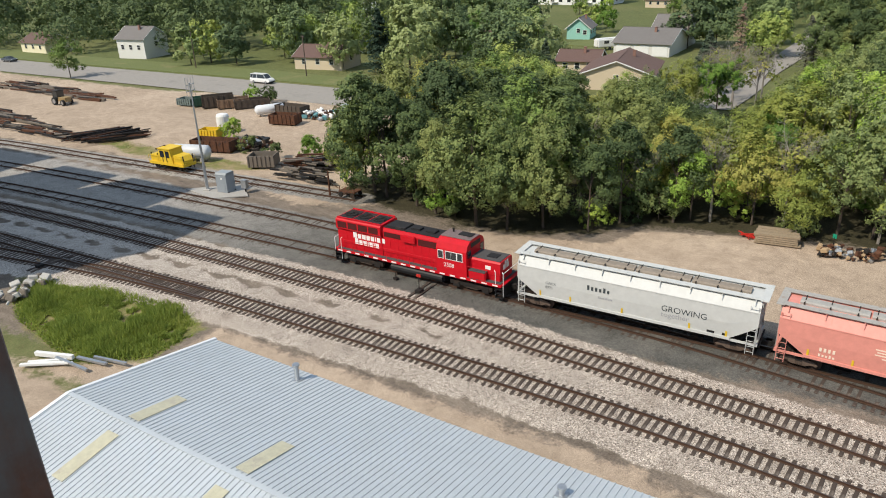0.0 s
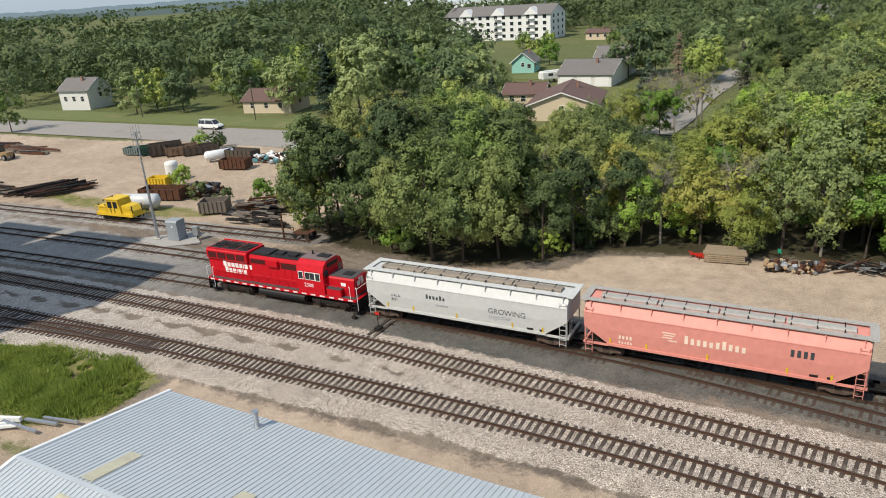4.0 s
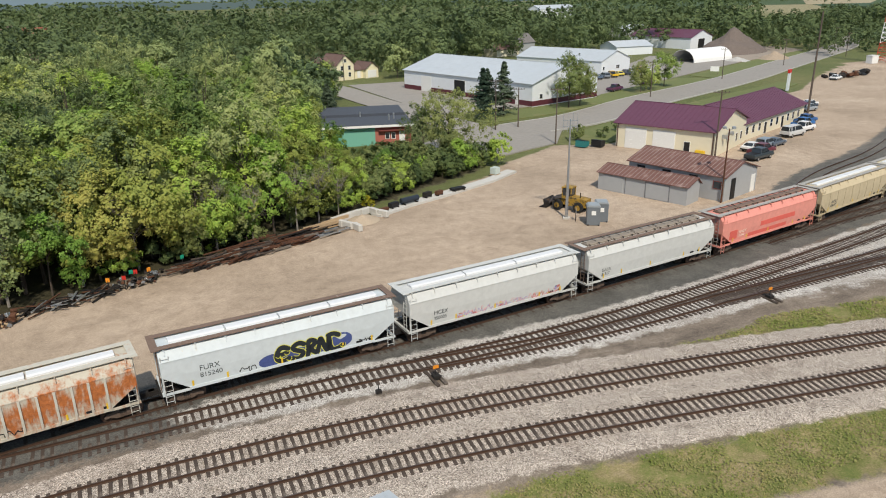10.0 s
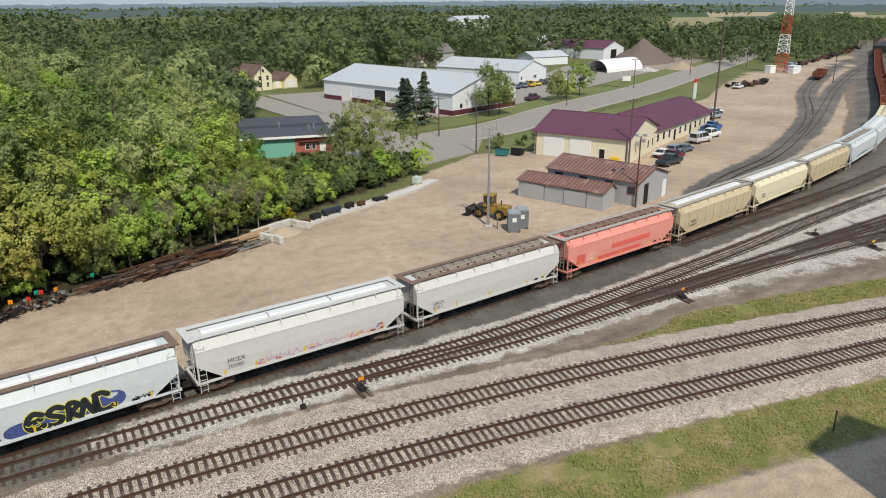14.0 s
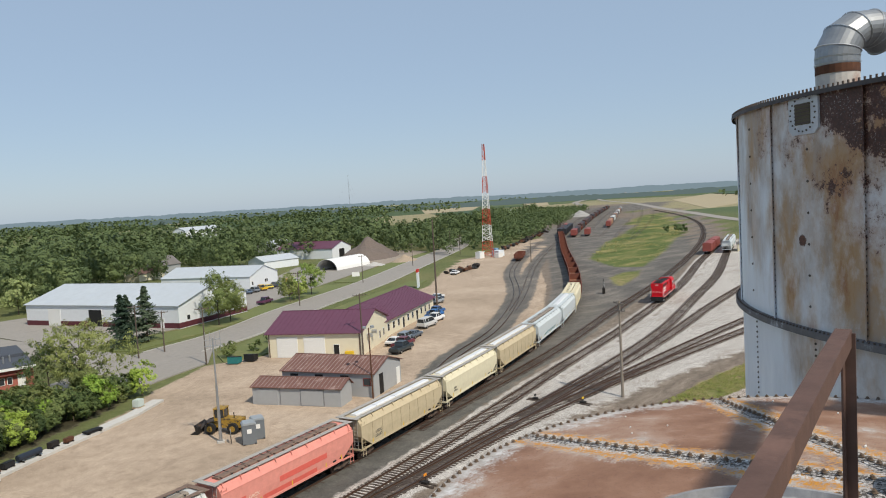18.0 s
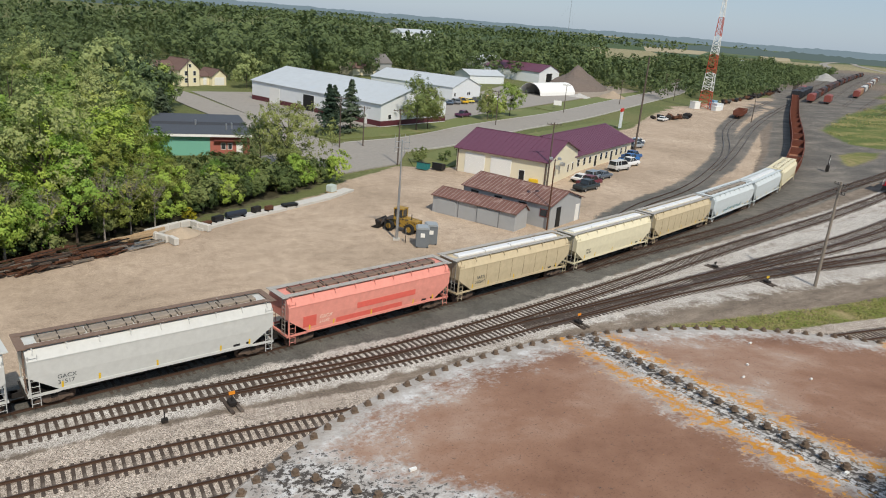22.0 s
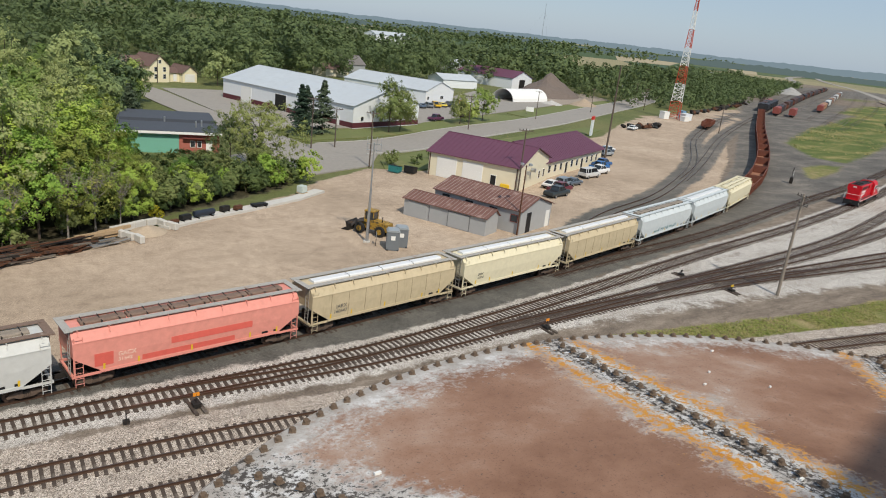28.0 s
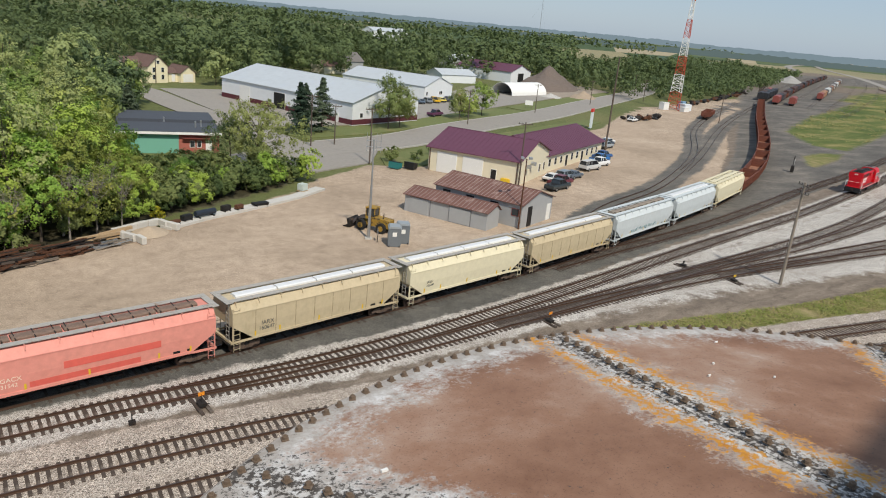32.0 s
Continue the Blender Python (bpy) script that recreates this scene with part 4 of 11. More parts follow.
def spray_blue(body, wid):
    blob_panel("graffiti", body, wid, ellipse(1.6, 1.98, 2.9, 0.42, 24, 0.04), 0, GRAF_BLUE, 0.008)
    blob_panel("graffiti", body, wid, ellipse(4.1, 2.15, 0.85, 0.62, 20, 0.02), 0, GRAF_BLUE, 0.009)
    blob_panel("graffiti", body, wid, ellipse(-1.1, 1.88, 0.95, 0.52, 20, 0.02), 0, GRAF_BLUE, 0.010)
    shapes = (([(0.45, 1.05), (0.0, 1.22), (-0.38, 0.8), (-0.35, 0.35), (0.1, 0.12), (0.5, 0.3)], [(-0.3, 0.68), (0.1, 0.7), (0.36, 0.78)]),
              ([(0.5, 1.1), (0.1, 1.25), (-0.3, 0.98), (0.05, 0.68), (0.42, 0.42), (0.1, 0.08), (-0.4, 0.18)],),
              ([(-0.2, 0.1), (-0.12, 0.7), (0.0, 1.25), (0.42, 1.05), (0.1, 0.7), (0.5, 0.12)],),
              ([(-0.4, 0.1), (-0.2, 0.8), (-0.1, 1.2), (0.15, 0.6), (0.4, 0.15), (0.5, 0.8), (0.55, 1.3)], [(0.5, 1.3), (0.9, 1.35), (1.3, 1.15)]),
              ([(-0.2, 1.15), (-0.15, 0.6), (0.0, 0.15), (0.5, 0.1), (0.9, 0.3)],))
    for off, w, mat in ((0.014, 0.46, GRAF_YEL), (0.02, 0.36, GRAF_DARK)):
        for strokes, x in zip(shapes, (-0.35, 0.75, 1.7, 2.6, 3.35)):
            for i, pts in enumerate(strokes):
                stroke(body, wid, [(x + p, 1.48 + q) for p, q in pts], w, off + 0.001 * i, mat)
    for x in (-3.4, 5.5):
        scribble(body, wid, x, 1.75, 1.2, BLACK, 3)


def scribble(body, wid, x, z, w, mat, n, seed=2, h=0.22):
    r = random.Random(seed + int(x * 10))
    bm = B()
    p = (x, z)
    for i in range(n * 4):
        q = (x + w * (i + 1) / (n * 4) + r.uniform(-0.1, 0.1), z + r.uniform(-h, h))
        bar(bm, (p[0], -(wid(p[1]) + 0.012), p[1]), (q[0], -(wid(q[1]) + 0.012), q[1]), 0.012, 0.05)
        p = q
    part("graffiti", bm, mat, body)["kind"] = "stuff"


def spray_mix(body, wid):
    r = random.Random(11)
    cols = [GRAF_RED, GRAF_YEL, GRAF_VIO, GRAF_RED, GRAF_BLUE, GRAF_PINK]
    for i in range(22):
        x, z = r.uniform(-4.7, 6.2), 1.4 + r.random() ** 1.6 * 0.6
        blob_panel("graffiti", body, wid, ellipse(x, z, r.uniform(0.06, 0.26), r.uniform(0.05, 0.16), 9, 0.4, i), 0, cols[i % 6], 0.007 + 0.0006 * i)
    for x in (-4.0, -2.4, -0.6, 1.2, 3.0, 4.6):
        scribble(body, wid, x, 1.72, 1.5, GRAF_PINK, 4, h=0.32)
        scribble(body, wid, x + 0.3, 1.68, 1.4, GRAF_VIO if x < 2 else GRAF_RED, 3, 4, h=0.28)


def tag_dark(body, wid):
    scribble(body, wid, -0.4, 1.72, 2.3, BLACK, 6, 4)


def tag_cyan(body, wid):
    for k in range(6):
        scribble(body, wid, -4.2 + k * 1.3, 1.9, 1.0, GRAF_TEAL, 3, k, 0.3)


GRAF_BLUE = surface("spray_blue", (0.07, 0.1, 0.28), 0.5, vary=0.25)
GRAF_DARK = surface("spray_black", (0.02, 0.025, 0.03), 0.5, vary=0.2)
GRAF_YEL = surface("spray_yellow", (0.7, 0.68, 0.08), 0.5, vary=0.15)
GRAF_RED = surface("spray_red", (0.5, 0.16, 0.13), 0.5, vary=0.2)
GRAF_VIO = surface("spray_violet", (0.4, 0.35, 0.55), 0.5, vary=0.2)
GRAF_PINK = surface("spray_pink", (0.7, 0.4, 0.4), 0.5, vary=0.2)
GRAF_TEAL = surface("spray_teal", (0.16, 0.3, 0.33), 0.5, vary=0.2)
P_WHITE = surface("hopper_white", (0.56, 0.565, 0.545), 0.55, grain=2, vary=0.1, stain=(0.5, 0.45, 0.37), stain_at=0.66, streak=True)
P_WHITE2 = surface("hopper_pale_blue_white", (0.57, 0.615, 0.63), 0.55, grain=2, vary=0.1, stain=(0.55, 0.47, 0.32), stain_at=0.64, streak=True)
P_PINK = surface("hopper_faded_red", (0.73, 0.29, 0.235), 0.55, grain=2, vary=0.14, stain=(0.62, 0.2, 0.15), stain_at=0.64, streak=True)
P_PINKPATCH = surface("hopper_patch_red", (0.7, 0.13, 0.1), 0.55, grain=2, vary=0.12)
P_RUSTY = ribbed_rust("hopper_rusted_white", (0.53, 0.485, 0.395), (0.40, 0.125, 0.032), 0.43, 0.10)
P_RUSTRIB = ribbed_rust("hopper_rib_white", (0.56, 0.53, 0.455), (0.42, 0.17, 0.06), 0.56)
P_BEIGE = surface("hopper_beige", (0.53, 0.44, 0.29), 0.6, grain=2, vary=0.14, stain=(0.4, 0.32, 0.2), stain_at=0.6, streak=True)
P_CREAM = surface("hopper_cream", (0.7, 0.64, 0.46), 0.6, grain=2, vary=0.1, stain=(0.52, 0.45, 0.31), stain_at=0.63, streak=True)
P_ROOFGREY = surface("hopper_roof_grey", (0.42, 0.4, 0.37), 0.75, vary=0.25, stain=(0.28, 0.2, 0.15), stain_at=0.58, stain_scale=1.5)
P_ROOFBROWN = surface("hopper_roof_brown", (0.22, 0.15, 0.115), 0.85, vary=0.35, stain=(0.4, 0.34, 0.29), stain_at=0.62, stain_scale=1.5)
P_HATCHWHITE = surface("hatch_white", (0.7, 0.71, 0.72), 0.45, vary=0.08)
P_HATCHGREY = surface("hatch_grey_brown", (0.3, 0.25, 0.2), 0.8, vary=0.3)
P_SEAM = surface("seam_shadow_paint", (0.3, 0.24, 0.15), 0.7, vary=0.2)
LET_DARK = surface("lettering_dark", (0.05, 0.06, 0.065), 0.6, vary=0.1)
LET_PALE = surface("lettering_pale", (0.85, 0.68, 0.55), 0.6, vary=0.1)
LET_WHITE = surface("lettering_white", (0.82, 0.8, 0.78), 0.5, vary=0.08)

SPECS = [
    dict(label="white covered hopper car with dark company lettering and grey roof walks", paint=P_WHITE, roof=P_WHITE, hatch=P_HATCHGREY, ladder=P_WHITE,
         text=[("GROWING", 2.35, 2.42, 0.62, LET_DARK), ("together", 2.35, 1.98, 0.55, surface("lettering_grey", (0.4, 0.4, 0.42), 0.6)), ("GACX", -6.3, 2.55, 0.3, LET_DARK), ("8771", -6.3, 2.2, 0.3, LET_DARK)],
         glyphs=[(-3.1, -1.3, 2.8, 0.38, 6, LET_DARK), (-2.2, -1.1, 2.3, 0.16, 9, bpy.data.materials["lettering_grey"])]),
    dict(label="faded red covered hopper car with pale company lettering", paint=P_PINK, roof=P_ROOFGREY, hatch=P_ROOFGREY, ladder=P_PINK, strip=YELLOW,
         glyphs=[(-2.0, 2.0, 2.42, 0.62, 10, LET_PALE), (4.45, 5.95, 2.75, 0.5, 4, LET_DARK), (-6.4, -5.4, 1.98, 0.26, 4, LET_PALE), (-6.4, -5.4, 1.6, 0.2, 5, LET_PALE)],
         bars=[(-3.4, -2.7, 2.62, 2.7, LET_PALE), (-3.3, -2.6, 2.8, 2.88, LET_PALE), (-3.4, -2.5, 2.98, 3.06, LET_PALE), (-3.0, -2.4, 2.42, 2.5, LET_PALE)]),
    dict(label="rusted white ribbed covered hopper car with orange rust patches", paint=P_RUSTY, rib_paint=P_RUSTRIB, ribs=15, set_in=0.36, roof=P_RUSTRIB, hatch=P_HATCHWHITE, hatches=3, ladder=P_RUSTRIB, graffiti=[tag_dark]),
    dict(label="pale grey covered hopper car with large blue and black spray lettering", paint=P_WHITE2, roof=P_ROOFBROWN, hatch=P_HATCHWHITE, graffiti=[spray_blue], ladder=P_WHITE,
         text=[("FURX", -6.0, 2.5, 0.55, LET_DARK), ("815240", -6.0, 1.98, 0.5, LET_DARK)]),
    dict(label="white covered hopper car with faded red spray paint along its sill", paint=P_WHITE, roof=P_WHITE, hatch=P_HATCHWHITE, graffiti=[spray_mix], hatches=3,
         text=[("MCEX", -6.2, 2.3, 0.48, LET_DARK), ("350085", -6.2, 1.85, 0.4, LET_DARK)]),
    dict(label="long white covered hopper car with rust brown roof walks", paint=P_WHITE, roof=P_ROOFBROWN, hatch=P_HATCHGREY, hatches=5,
         text=[("GACX", -6.6, 2.15, 0.4, LET_DARK), ("31517", -6.6, 1.75, 0.4, LET_DARK)]),
    dict(label="faded red covered hopper car with darker red painted-over panels", paint=P_PINK, roof=P_ROOFGREY, hatch=P_ROOFBROWN, hatches=5,
         text=[("GACX", -5.5, 2.25, 0.42, LET_PALE), ("31542", -5.5, 1.85, 0.38, LET_PALE)],
         bars=[(-1.9, 4.3, 2.35, 2.85, P_PINKPATCH), (-3.9, 2.9, 1.55, 1.95, P_PINKPATCH), (-7.0, -5.8, 1.75, 2.7, P_PINKPATCH)]),
    dict(label="beige covered hopper car with panel seams and black stencilled marks", paint=P_BEIGE, roof=P_ROOFGREY, hatch=P_HATCHWHITE, seams=8, seam_paint=P_SEAM,
         text=[("IARX", -5.7, 2.3, 0.5, LET_DARK), ("160647", -5.9, 1.85, 0.46, LET_DARK)]),
    dict(label="cream covered hopper car with grey roof walks", paint=P_CREAM, roof=P_ROOFGREY, hatch=P_HATCHWHITE,
         text=[("IARX", -5.9, 2.35, 0.36, LET_DARK), ("182050", -5.9, 2.0, 0.32, LET_DARK)]),
    dict(label="beige covered hopper car with stained panel seams", paint=P_BEIGE, roof=P_ROOFGREY, hatch=P_HATCHWHITE, seams=8, seam_paint=P_SEAM),
    dict(label="pale blue-white covered hopper car with teal spray paint", paint=P_WHITE2, roof=P_WHITE2, hatch=P_HATCHGREY, graffiti=[tag_cyan]),
    dict(label="clean white covered hopper car in the curve", paint=P_WHITE2, roof=P_WHITE2, hatch=P_HATCHWHITE),
    dict(label="cream covered hopper car ahead of the gondolas", paint=P_CREAM, roof=P_CREAM, hatch=P_CREAM),
]


def gondola(half=8.0, label="rusted open gondola car with high ribbed sides"):
    car = thing("gondola", Matrix(), label, "gondola car", "gondolas of the freight train")
    L = half - 0.5
    bm = B()
    box(bm, 0, 0, 1.15, 2 * L, 2.8, 0.14)
    part("floor", bm, surface("gondola_floor_rust", (0.36, 0.17, 0.1), 0.85, vary=0.4, stain=(0.2, 0.1, 0.07), stain_at=0.52) if "gf" not in _truck_cache else _truck_cache["gf"].data.materials[0], car)
    for s in (-1, 1):
        bm = B()
        box(bm, 0, s * 1.46, 1.95, 2 * L, 0.05, 1.6)
        box(bm, 0, s * 1.48, 2.74, 2 * L, 0.16, 0.12)
        w = part("side_wall", bm, GOND, car)
        bm = B()
        for i in range(13):
            box(bm, -L + 0.2 + (2 * L - 0.4) * i / 12, s * 1.54, 1.95, 0.12, 0.12, 1.5)
        part("side_ribbing", bm, GOND, w)["kind"] = "stuff"
    for e in (-1, 1):
        bm = B()
        box(bm, e * L, 0, 1.95, 0.08, 2.9, 1.6)
        box(bm, e * (L + 0.25), 0, 0.92, 0.9, 0.4, 0.36)
        part("end_wall", bm, GOND, car)
    bm = B()
    box(bm, 0, 0, 0.95, 2 * L, 0.5, 0.3)
    part("centre_sill", bm, IRON, car)
    truck(car, -(half - 1.9))
    truck(car, half - 1.9)
    return car


GOND = surface("gondola_rust", (0.2, 0.07, 0.045), 0.85, 0.1, grain=4, vary=0.4, stain=(0.1, 0.045, 0.035), stain_at=0.55, stain_scale=1.2)


def locomotive(paint, label, name_bars=True):
    """A four-axle road switcher, its cab towards +x."""
    lo = thing("locomotive", Matrix(), label, "locomotive")
    grey = surface("walkway_grey", (0.085, 0.08, 0.08), 0.85, grain=8, vary=0.3)
    dark_red = surface("dark_red_grille", (0.085, 0.008, 0.008), 0.6, grain=30, vary=0.4)
    soot = surface("sooty_roof", (0.022, 0.02, 0.021), 0.7, grain=5, vary=0.4, stain=(0.06, 0.045, 0.04), stain_at=0.58)

    def hull(name, prof, x0, x1, mat, parent, ends=0.0):
        bm = B()
        half = list(prof)
        xs = [x0, x0 + ends, x1 - ends, x1] if ends else [x0, x1]
        ks = [0.94, 1, 1, 0.94] if ends else [1, 1]
        loft(bm, [[(x, -y * k, z) for y, z in half] + [(x, y * k, z) for y, z in half[::-1]] for x, k in zip(xs, ks)])
        bmesh.ops.recalc_face_normals(bm, faces=bm.faces)
        return part(name, bm, mat, parent)

    def plate(name, x, y, z, sx, sy, sz, mat, parent, bevel=0.0):
        bm = B()
        box(bm, x, y, z, sx, sy, sz)
        if bevel:
            bmesh.ops.bevel(bm, geom=bm.edges[:], offset=bevel, segments=2, affect="EDGES")
        return part(name, bm, mat, parent)

    plate("walkway_deck", 0, 0, 1.38, 16.6, 3.0, 0.24, paint, lo)
    plate("walkway_tread", 0, 0, 1.51, 16.4, 2.94, 0.03, grey, lo)
    bm = B()
    for s in (-1, 1):
        for i in range(17):
            box(bm, -7.9 + i * 0.98, s * 1.505, 1.37, 0.5, 0.02, 0.12)
    part("sill_stripes", bm, LET_WHITE, lo, "white dashes along the walkway edge")["kind"] = "stuff"
    hood = hull("long_hood", [(1.05, 1.5), (1.05, 3.86), (0.95, 4.08), (0.8, 4.14)], -3.4, 2.35, paint, lo)
    for s in (-1, 1):
        for i in range(7):
            plate("hood_door", -2.95 + i * 0.8, s * 1.055, 2.42, 0.74, 0.025, 1.55, paint, hood)
        plate("intake_grille", 1.25, s * 1.06, 3.5, 1.9, 0.04, 0.56, dark_red, hood)
        plate("intake_grille", -2.35, s * 1.06, 3.6, 1.7, 0.04, 0.42, dark_red, hood)
        plate("brake_blister", -0.55, s * 1.16, 3.62, 1.3, 0.3, 0.62, paint, hood, 0.06)
    plate("hood_roof", -0.55, 0, 4.165, 5.6, 1.7, 0.05, soot, hood)
    plate("roof_housing", -2.2, 0, 4.24, 1.9, 1.5, 0.16, soot, hood, 0.04)
    for x in (-0.4, 1.1):
        plate("exhaust_box", x, 0, 4.26, 0.9, 0.7, 0.2, soot, hood, 0.03)
    rad = hull("radiator_hood", [(1.1, 1.5), (1.1, 3.2), (1.3, 3.42), (1.3, 4.2), (1.2, 4.32), (1.0, 4.36)], -8.3, -3.42, paint, lo)
    for s in (-1, 1):
        for i in range(4):
            plate("radiator_grille", -7.6 + i * 1.14, s * 1.302, 3.8, 1.0, 0.03, 0.58, dark_red, rad)
        for i in range(5):
            plate("hood_door", -7.7 + i * 0.92, s * 1.105, 2.42, 0.84, 0.025, 1.5, paint, rad)
    for i in range(3):
        x = -7.45 + i * 1.55
        plate("fan_frame", x, 0, 4.37, 1.4, 1.9, 0.06, soot, rad)
        bm = B()
        rod(bm, (x, 0, 4.38), (x, 0, 4.46), 0.62, 20)
        rod(bm, (x, 0, 4.44), (x, 0, 4.52), 0.16, 10)
        for k in range(5):
            a = math.pi * k / 5
            bar(bm, (x - 0.6 * math.cos(a), -0.6 * math.sin(a), 4.475), (x + 0.6 * math.cos(a), 0.6 * math.sin(a), 4.475), 0.03, 0.03)
        part("radiator_fan", bm, IRON, rad)
    for s in (-1, 1):
        bm = B()
        bar(bm, (-8.2, s * 1.15, 4.42), (-3.5, s * 1.15, 4.42), 0.08, 0.1)
        part("roof_edge", bm, paint, rad)
    cab = hull("cab", [(1.5, 1.5), (1.5, 3.6), (1.28, 4.12), (0.9, 4.36), (0.4, 4.44)], 2.35, 5.2, paint, lo)
    plate("cab_roof", 3.78, 0, 4.43, 2.8, 1.5, 0.07, surface("cab_roof_grey", (0.22, 0.16, 0.155), 0.65, vary=0.35, stain=(0.4, 0.3, 0.28), stain_at=0.6), cab)
    plate("roof_hatch", 4.3, 0.2, 4.5, 1.2, 0.7, 0.08, soot, cab)
    for s in (-1, 1):
        for x, w in ((2.78, 0.42), (3.5, 0.46), (4.02, 0.46), (4.58, 0.42)):
            fr = plate("window_frame", x, s * 1.5, 3.12, w + 0.12, 0.03, 0.74, LET_WHITE, cab)
            plate("pane", x, s * 1.515, 3.12, w, 0.03, 0.62, GLASS, fr)
    for y in (-1.05, 1.05):
        plate("windscreen", 5.21, y, 3.35, 0.03, 0.55, 0.6, GLASS, cab)
    plate("number_board", 5.22, 0, 4.0, 0.06, 1.5, 0.34, BLACK, cab)
    nose = hull("short_hood", [(1.02, 1.5), (1.02, 3.0), (0.92, 3.14)], 5.2, 8.0, paint, lo)
    plate("nose_top", 6.6, 0, 3.16, 2.6, 1.76, 0.05, grey, nose, 0.02)
    plate("nose_hatch", 6.9, 0, 3.21, 0.9, 0.8, 0.06, soot, nose)
    for y in (-0.35, 0.2):
        plate("nose_mark", 8.015, y, 2.6, 0.02, 0.42, 0.42, LET_WHITE, nose)
    plate("nose_mark", 6.9, -1.03, 2.55, 0.5, 0.02, 0.3, LET_WHITE, nose)
    for s in (-1, 1):
        plate("battery_box", 6.1, s * 1.26, 1.85, 1.5, 0.44, 0.66, paint, lo, 0.03)
        plate("box_lid", 6.1, s * 1.26, 2.2, 1.5, 0.46, 0.05, grey, lo)
    bm = B()
    box(bm, 0.2, 0, 0.82, 5.4, 2.5, 0.6)
    for s in (-1, 1):
        rod(bm, (-2.4, s * 1.15, 0.78), (2.8, s * 1.15, 0.78), 0.36, 12)
    part("fuel_tank", bm, BLACK, lo)
    for e in (-1, 1):
        plate("pilot", e * 8.45, 0, 0.95, 0.12, 2.9, 0.95, BLACK, lo)
        plate("end_platform", e * 8.15, 0, 1.45, 0.7, 2.9, 0.1, paint, lo)
        plate("coupler", e * 8.85, 0, 0.92, 0.7, 0.4, 0.36, IRON, lo)
        for s in (-1, 1):
            bm = B()
            for k in range(3):
                box(bm, e * 8.12, s * 1.36, 0.35 + 0.36 * k, 0.6, 0.32, 0.05)
            for dx in (-0.31, 0.31):
                box(bm, e * 8.12 + dx, s * 1.36, 0.8, 0.04, 0.34, 1.0)
            part("step_well", bm, BLACK, lo)
            bm = B()
            for x in (7.78, 8.48):
                rod(bm, (e * x, s * 1.45, 0.5), (e * x, s * 1.45, 2.5), 0.03, 6)
                rod(bm, (e * x, s * 1.45, 2.5), (e * (x - 0.12), s * 1.38, 2.62), 0.03, 6)
            part("step_handrail", bm, LET_WHITE, lo)
        bm = B()
        rod(bm, (e * 8.48, -1.4, 2.5), (e * 8.48, 1.4, 2.5), 0.025, 6)
        part("end_handrail", bm, LET_WHITE, lo)
        for s in (-0.55, 0.55):
            plate("headlight", e * (8.02 if e > 0 else 8.32), s * 0.3, 2.95 if e > 0 else 4.0, 0.05, 0.22, 0.22, WHITE, lo)
    for s in (-1, 1):
        bm = B()
        for i in range(9):
            x = -7.6 + i * 1.2
            rod(bm, (x, s * 1.46, 1.5), (x, s * 1.46, 2.45), 0.024, 5)
        rod(bm, (-7.75, s * 1.46, 2.45), (2.3, s * 1.46, 2.45), 0.02, 5)
        rod(bm, (5.25, s * 1.46, 2.5), (7.78, s * 1.46, 2.5), 0.02, 5)
        rod(bm, (6.9, s * 1.46, 1.5), (6.9, s * 1.46, 2.5), 0.022, 5)
        part("side_handrail", bm, paint, lo)
    for x in (-5.4, 5.4):
        t = truck(lo, x, 1.35)
        bm = B()
        for s in (-1, 1):
            box(bm, 0, s * 1.14, 0.55, 2.9, 0.12, 0.34)
            for k in (-1.0, 1.0):
                box(bm, k, s * 1.2, 0.42, 0.45, 0.12, 0.45)
        part("truck_frame", bm, IRON, t)
    if name_bars:                           # two rows of white blocks where the name is painted
        for z, x0, ws in ((2.92, -6.6, (0.5, 0.46, 0.5, 0.46, 0.46, 0.2, 0.46, 0.46)), (2.36, -6.45, (0.46, 0.46, 0.46, 0.2, 0.46, 0.2, 0.46))):
            x = x0
            for i, w in enumerate(ws):
                h = 0.54 if i == 0 else 0.42
                yy = -1.122 if x + w / 2 < -3.42 else -1.072
                plate("name_block", x + w / 2, yy, z + (h - 0.42) / 2, w - 0.1, 0.016, h, LET_WHITE, lo)
                x += w
        lettering("2308", 0.5, LET_WHITE, cab, pose(3.05, -1.508, 2.1, 90, 0, 0))
    bm = B()
    rod(bm, (3.0, 0.3, 4.45), (3.0, 0.3, 4.8), 0.08)
    part("horn", bm, IRON, cab)
    bm = B()
    rod(bm, (4.9, -0.5, 4.4), (4.9, -0.5, 5.0), 0.015)
    part("aerial", bm, IRON, cab)
    return lo


# ---- train motion ----
TL = LINES["train"]
TS = np.r_[0, np.cumsum(np.linalg.norm(np.diff(TL, axis=0), axis=1))]
T0 = float(TS[np.argmin(np.hypot(TL[:, 0], TL[:, 1] - 47.0))])


def on_track(s, line=None, ls=None, off=0.0):
    line, ls = (TL, TS) if line is None else (line, ls)
    return Vector((float(np.interp(s + off, ls, line[:, 0])), float(np.interp(s + off, ls, line[:, 1]))))


def car_pose(s, base=4.5, line=None, ls=None, off=T0):
    """The pose of a car whose middle is s metres along the train's track."""
    a, b = on_track(s - base, line, ls, off), on_track(s + base, line, ls, off)
    c = (a + b) / 2
    return pose(c.x, c.y, 0, 0, 0, math.degrees(math.atan2(b.y - a.y, b.x - a.x)))


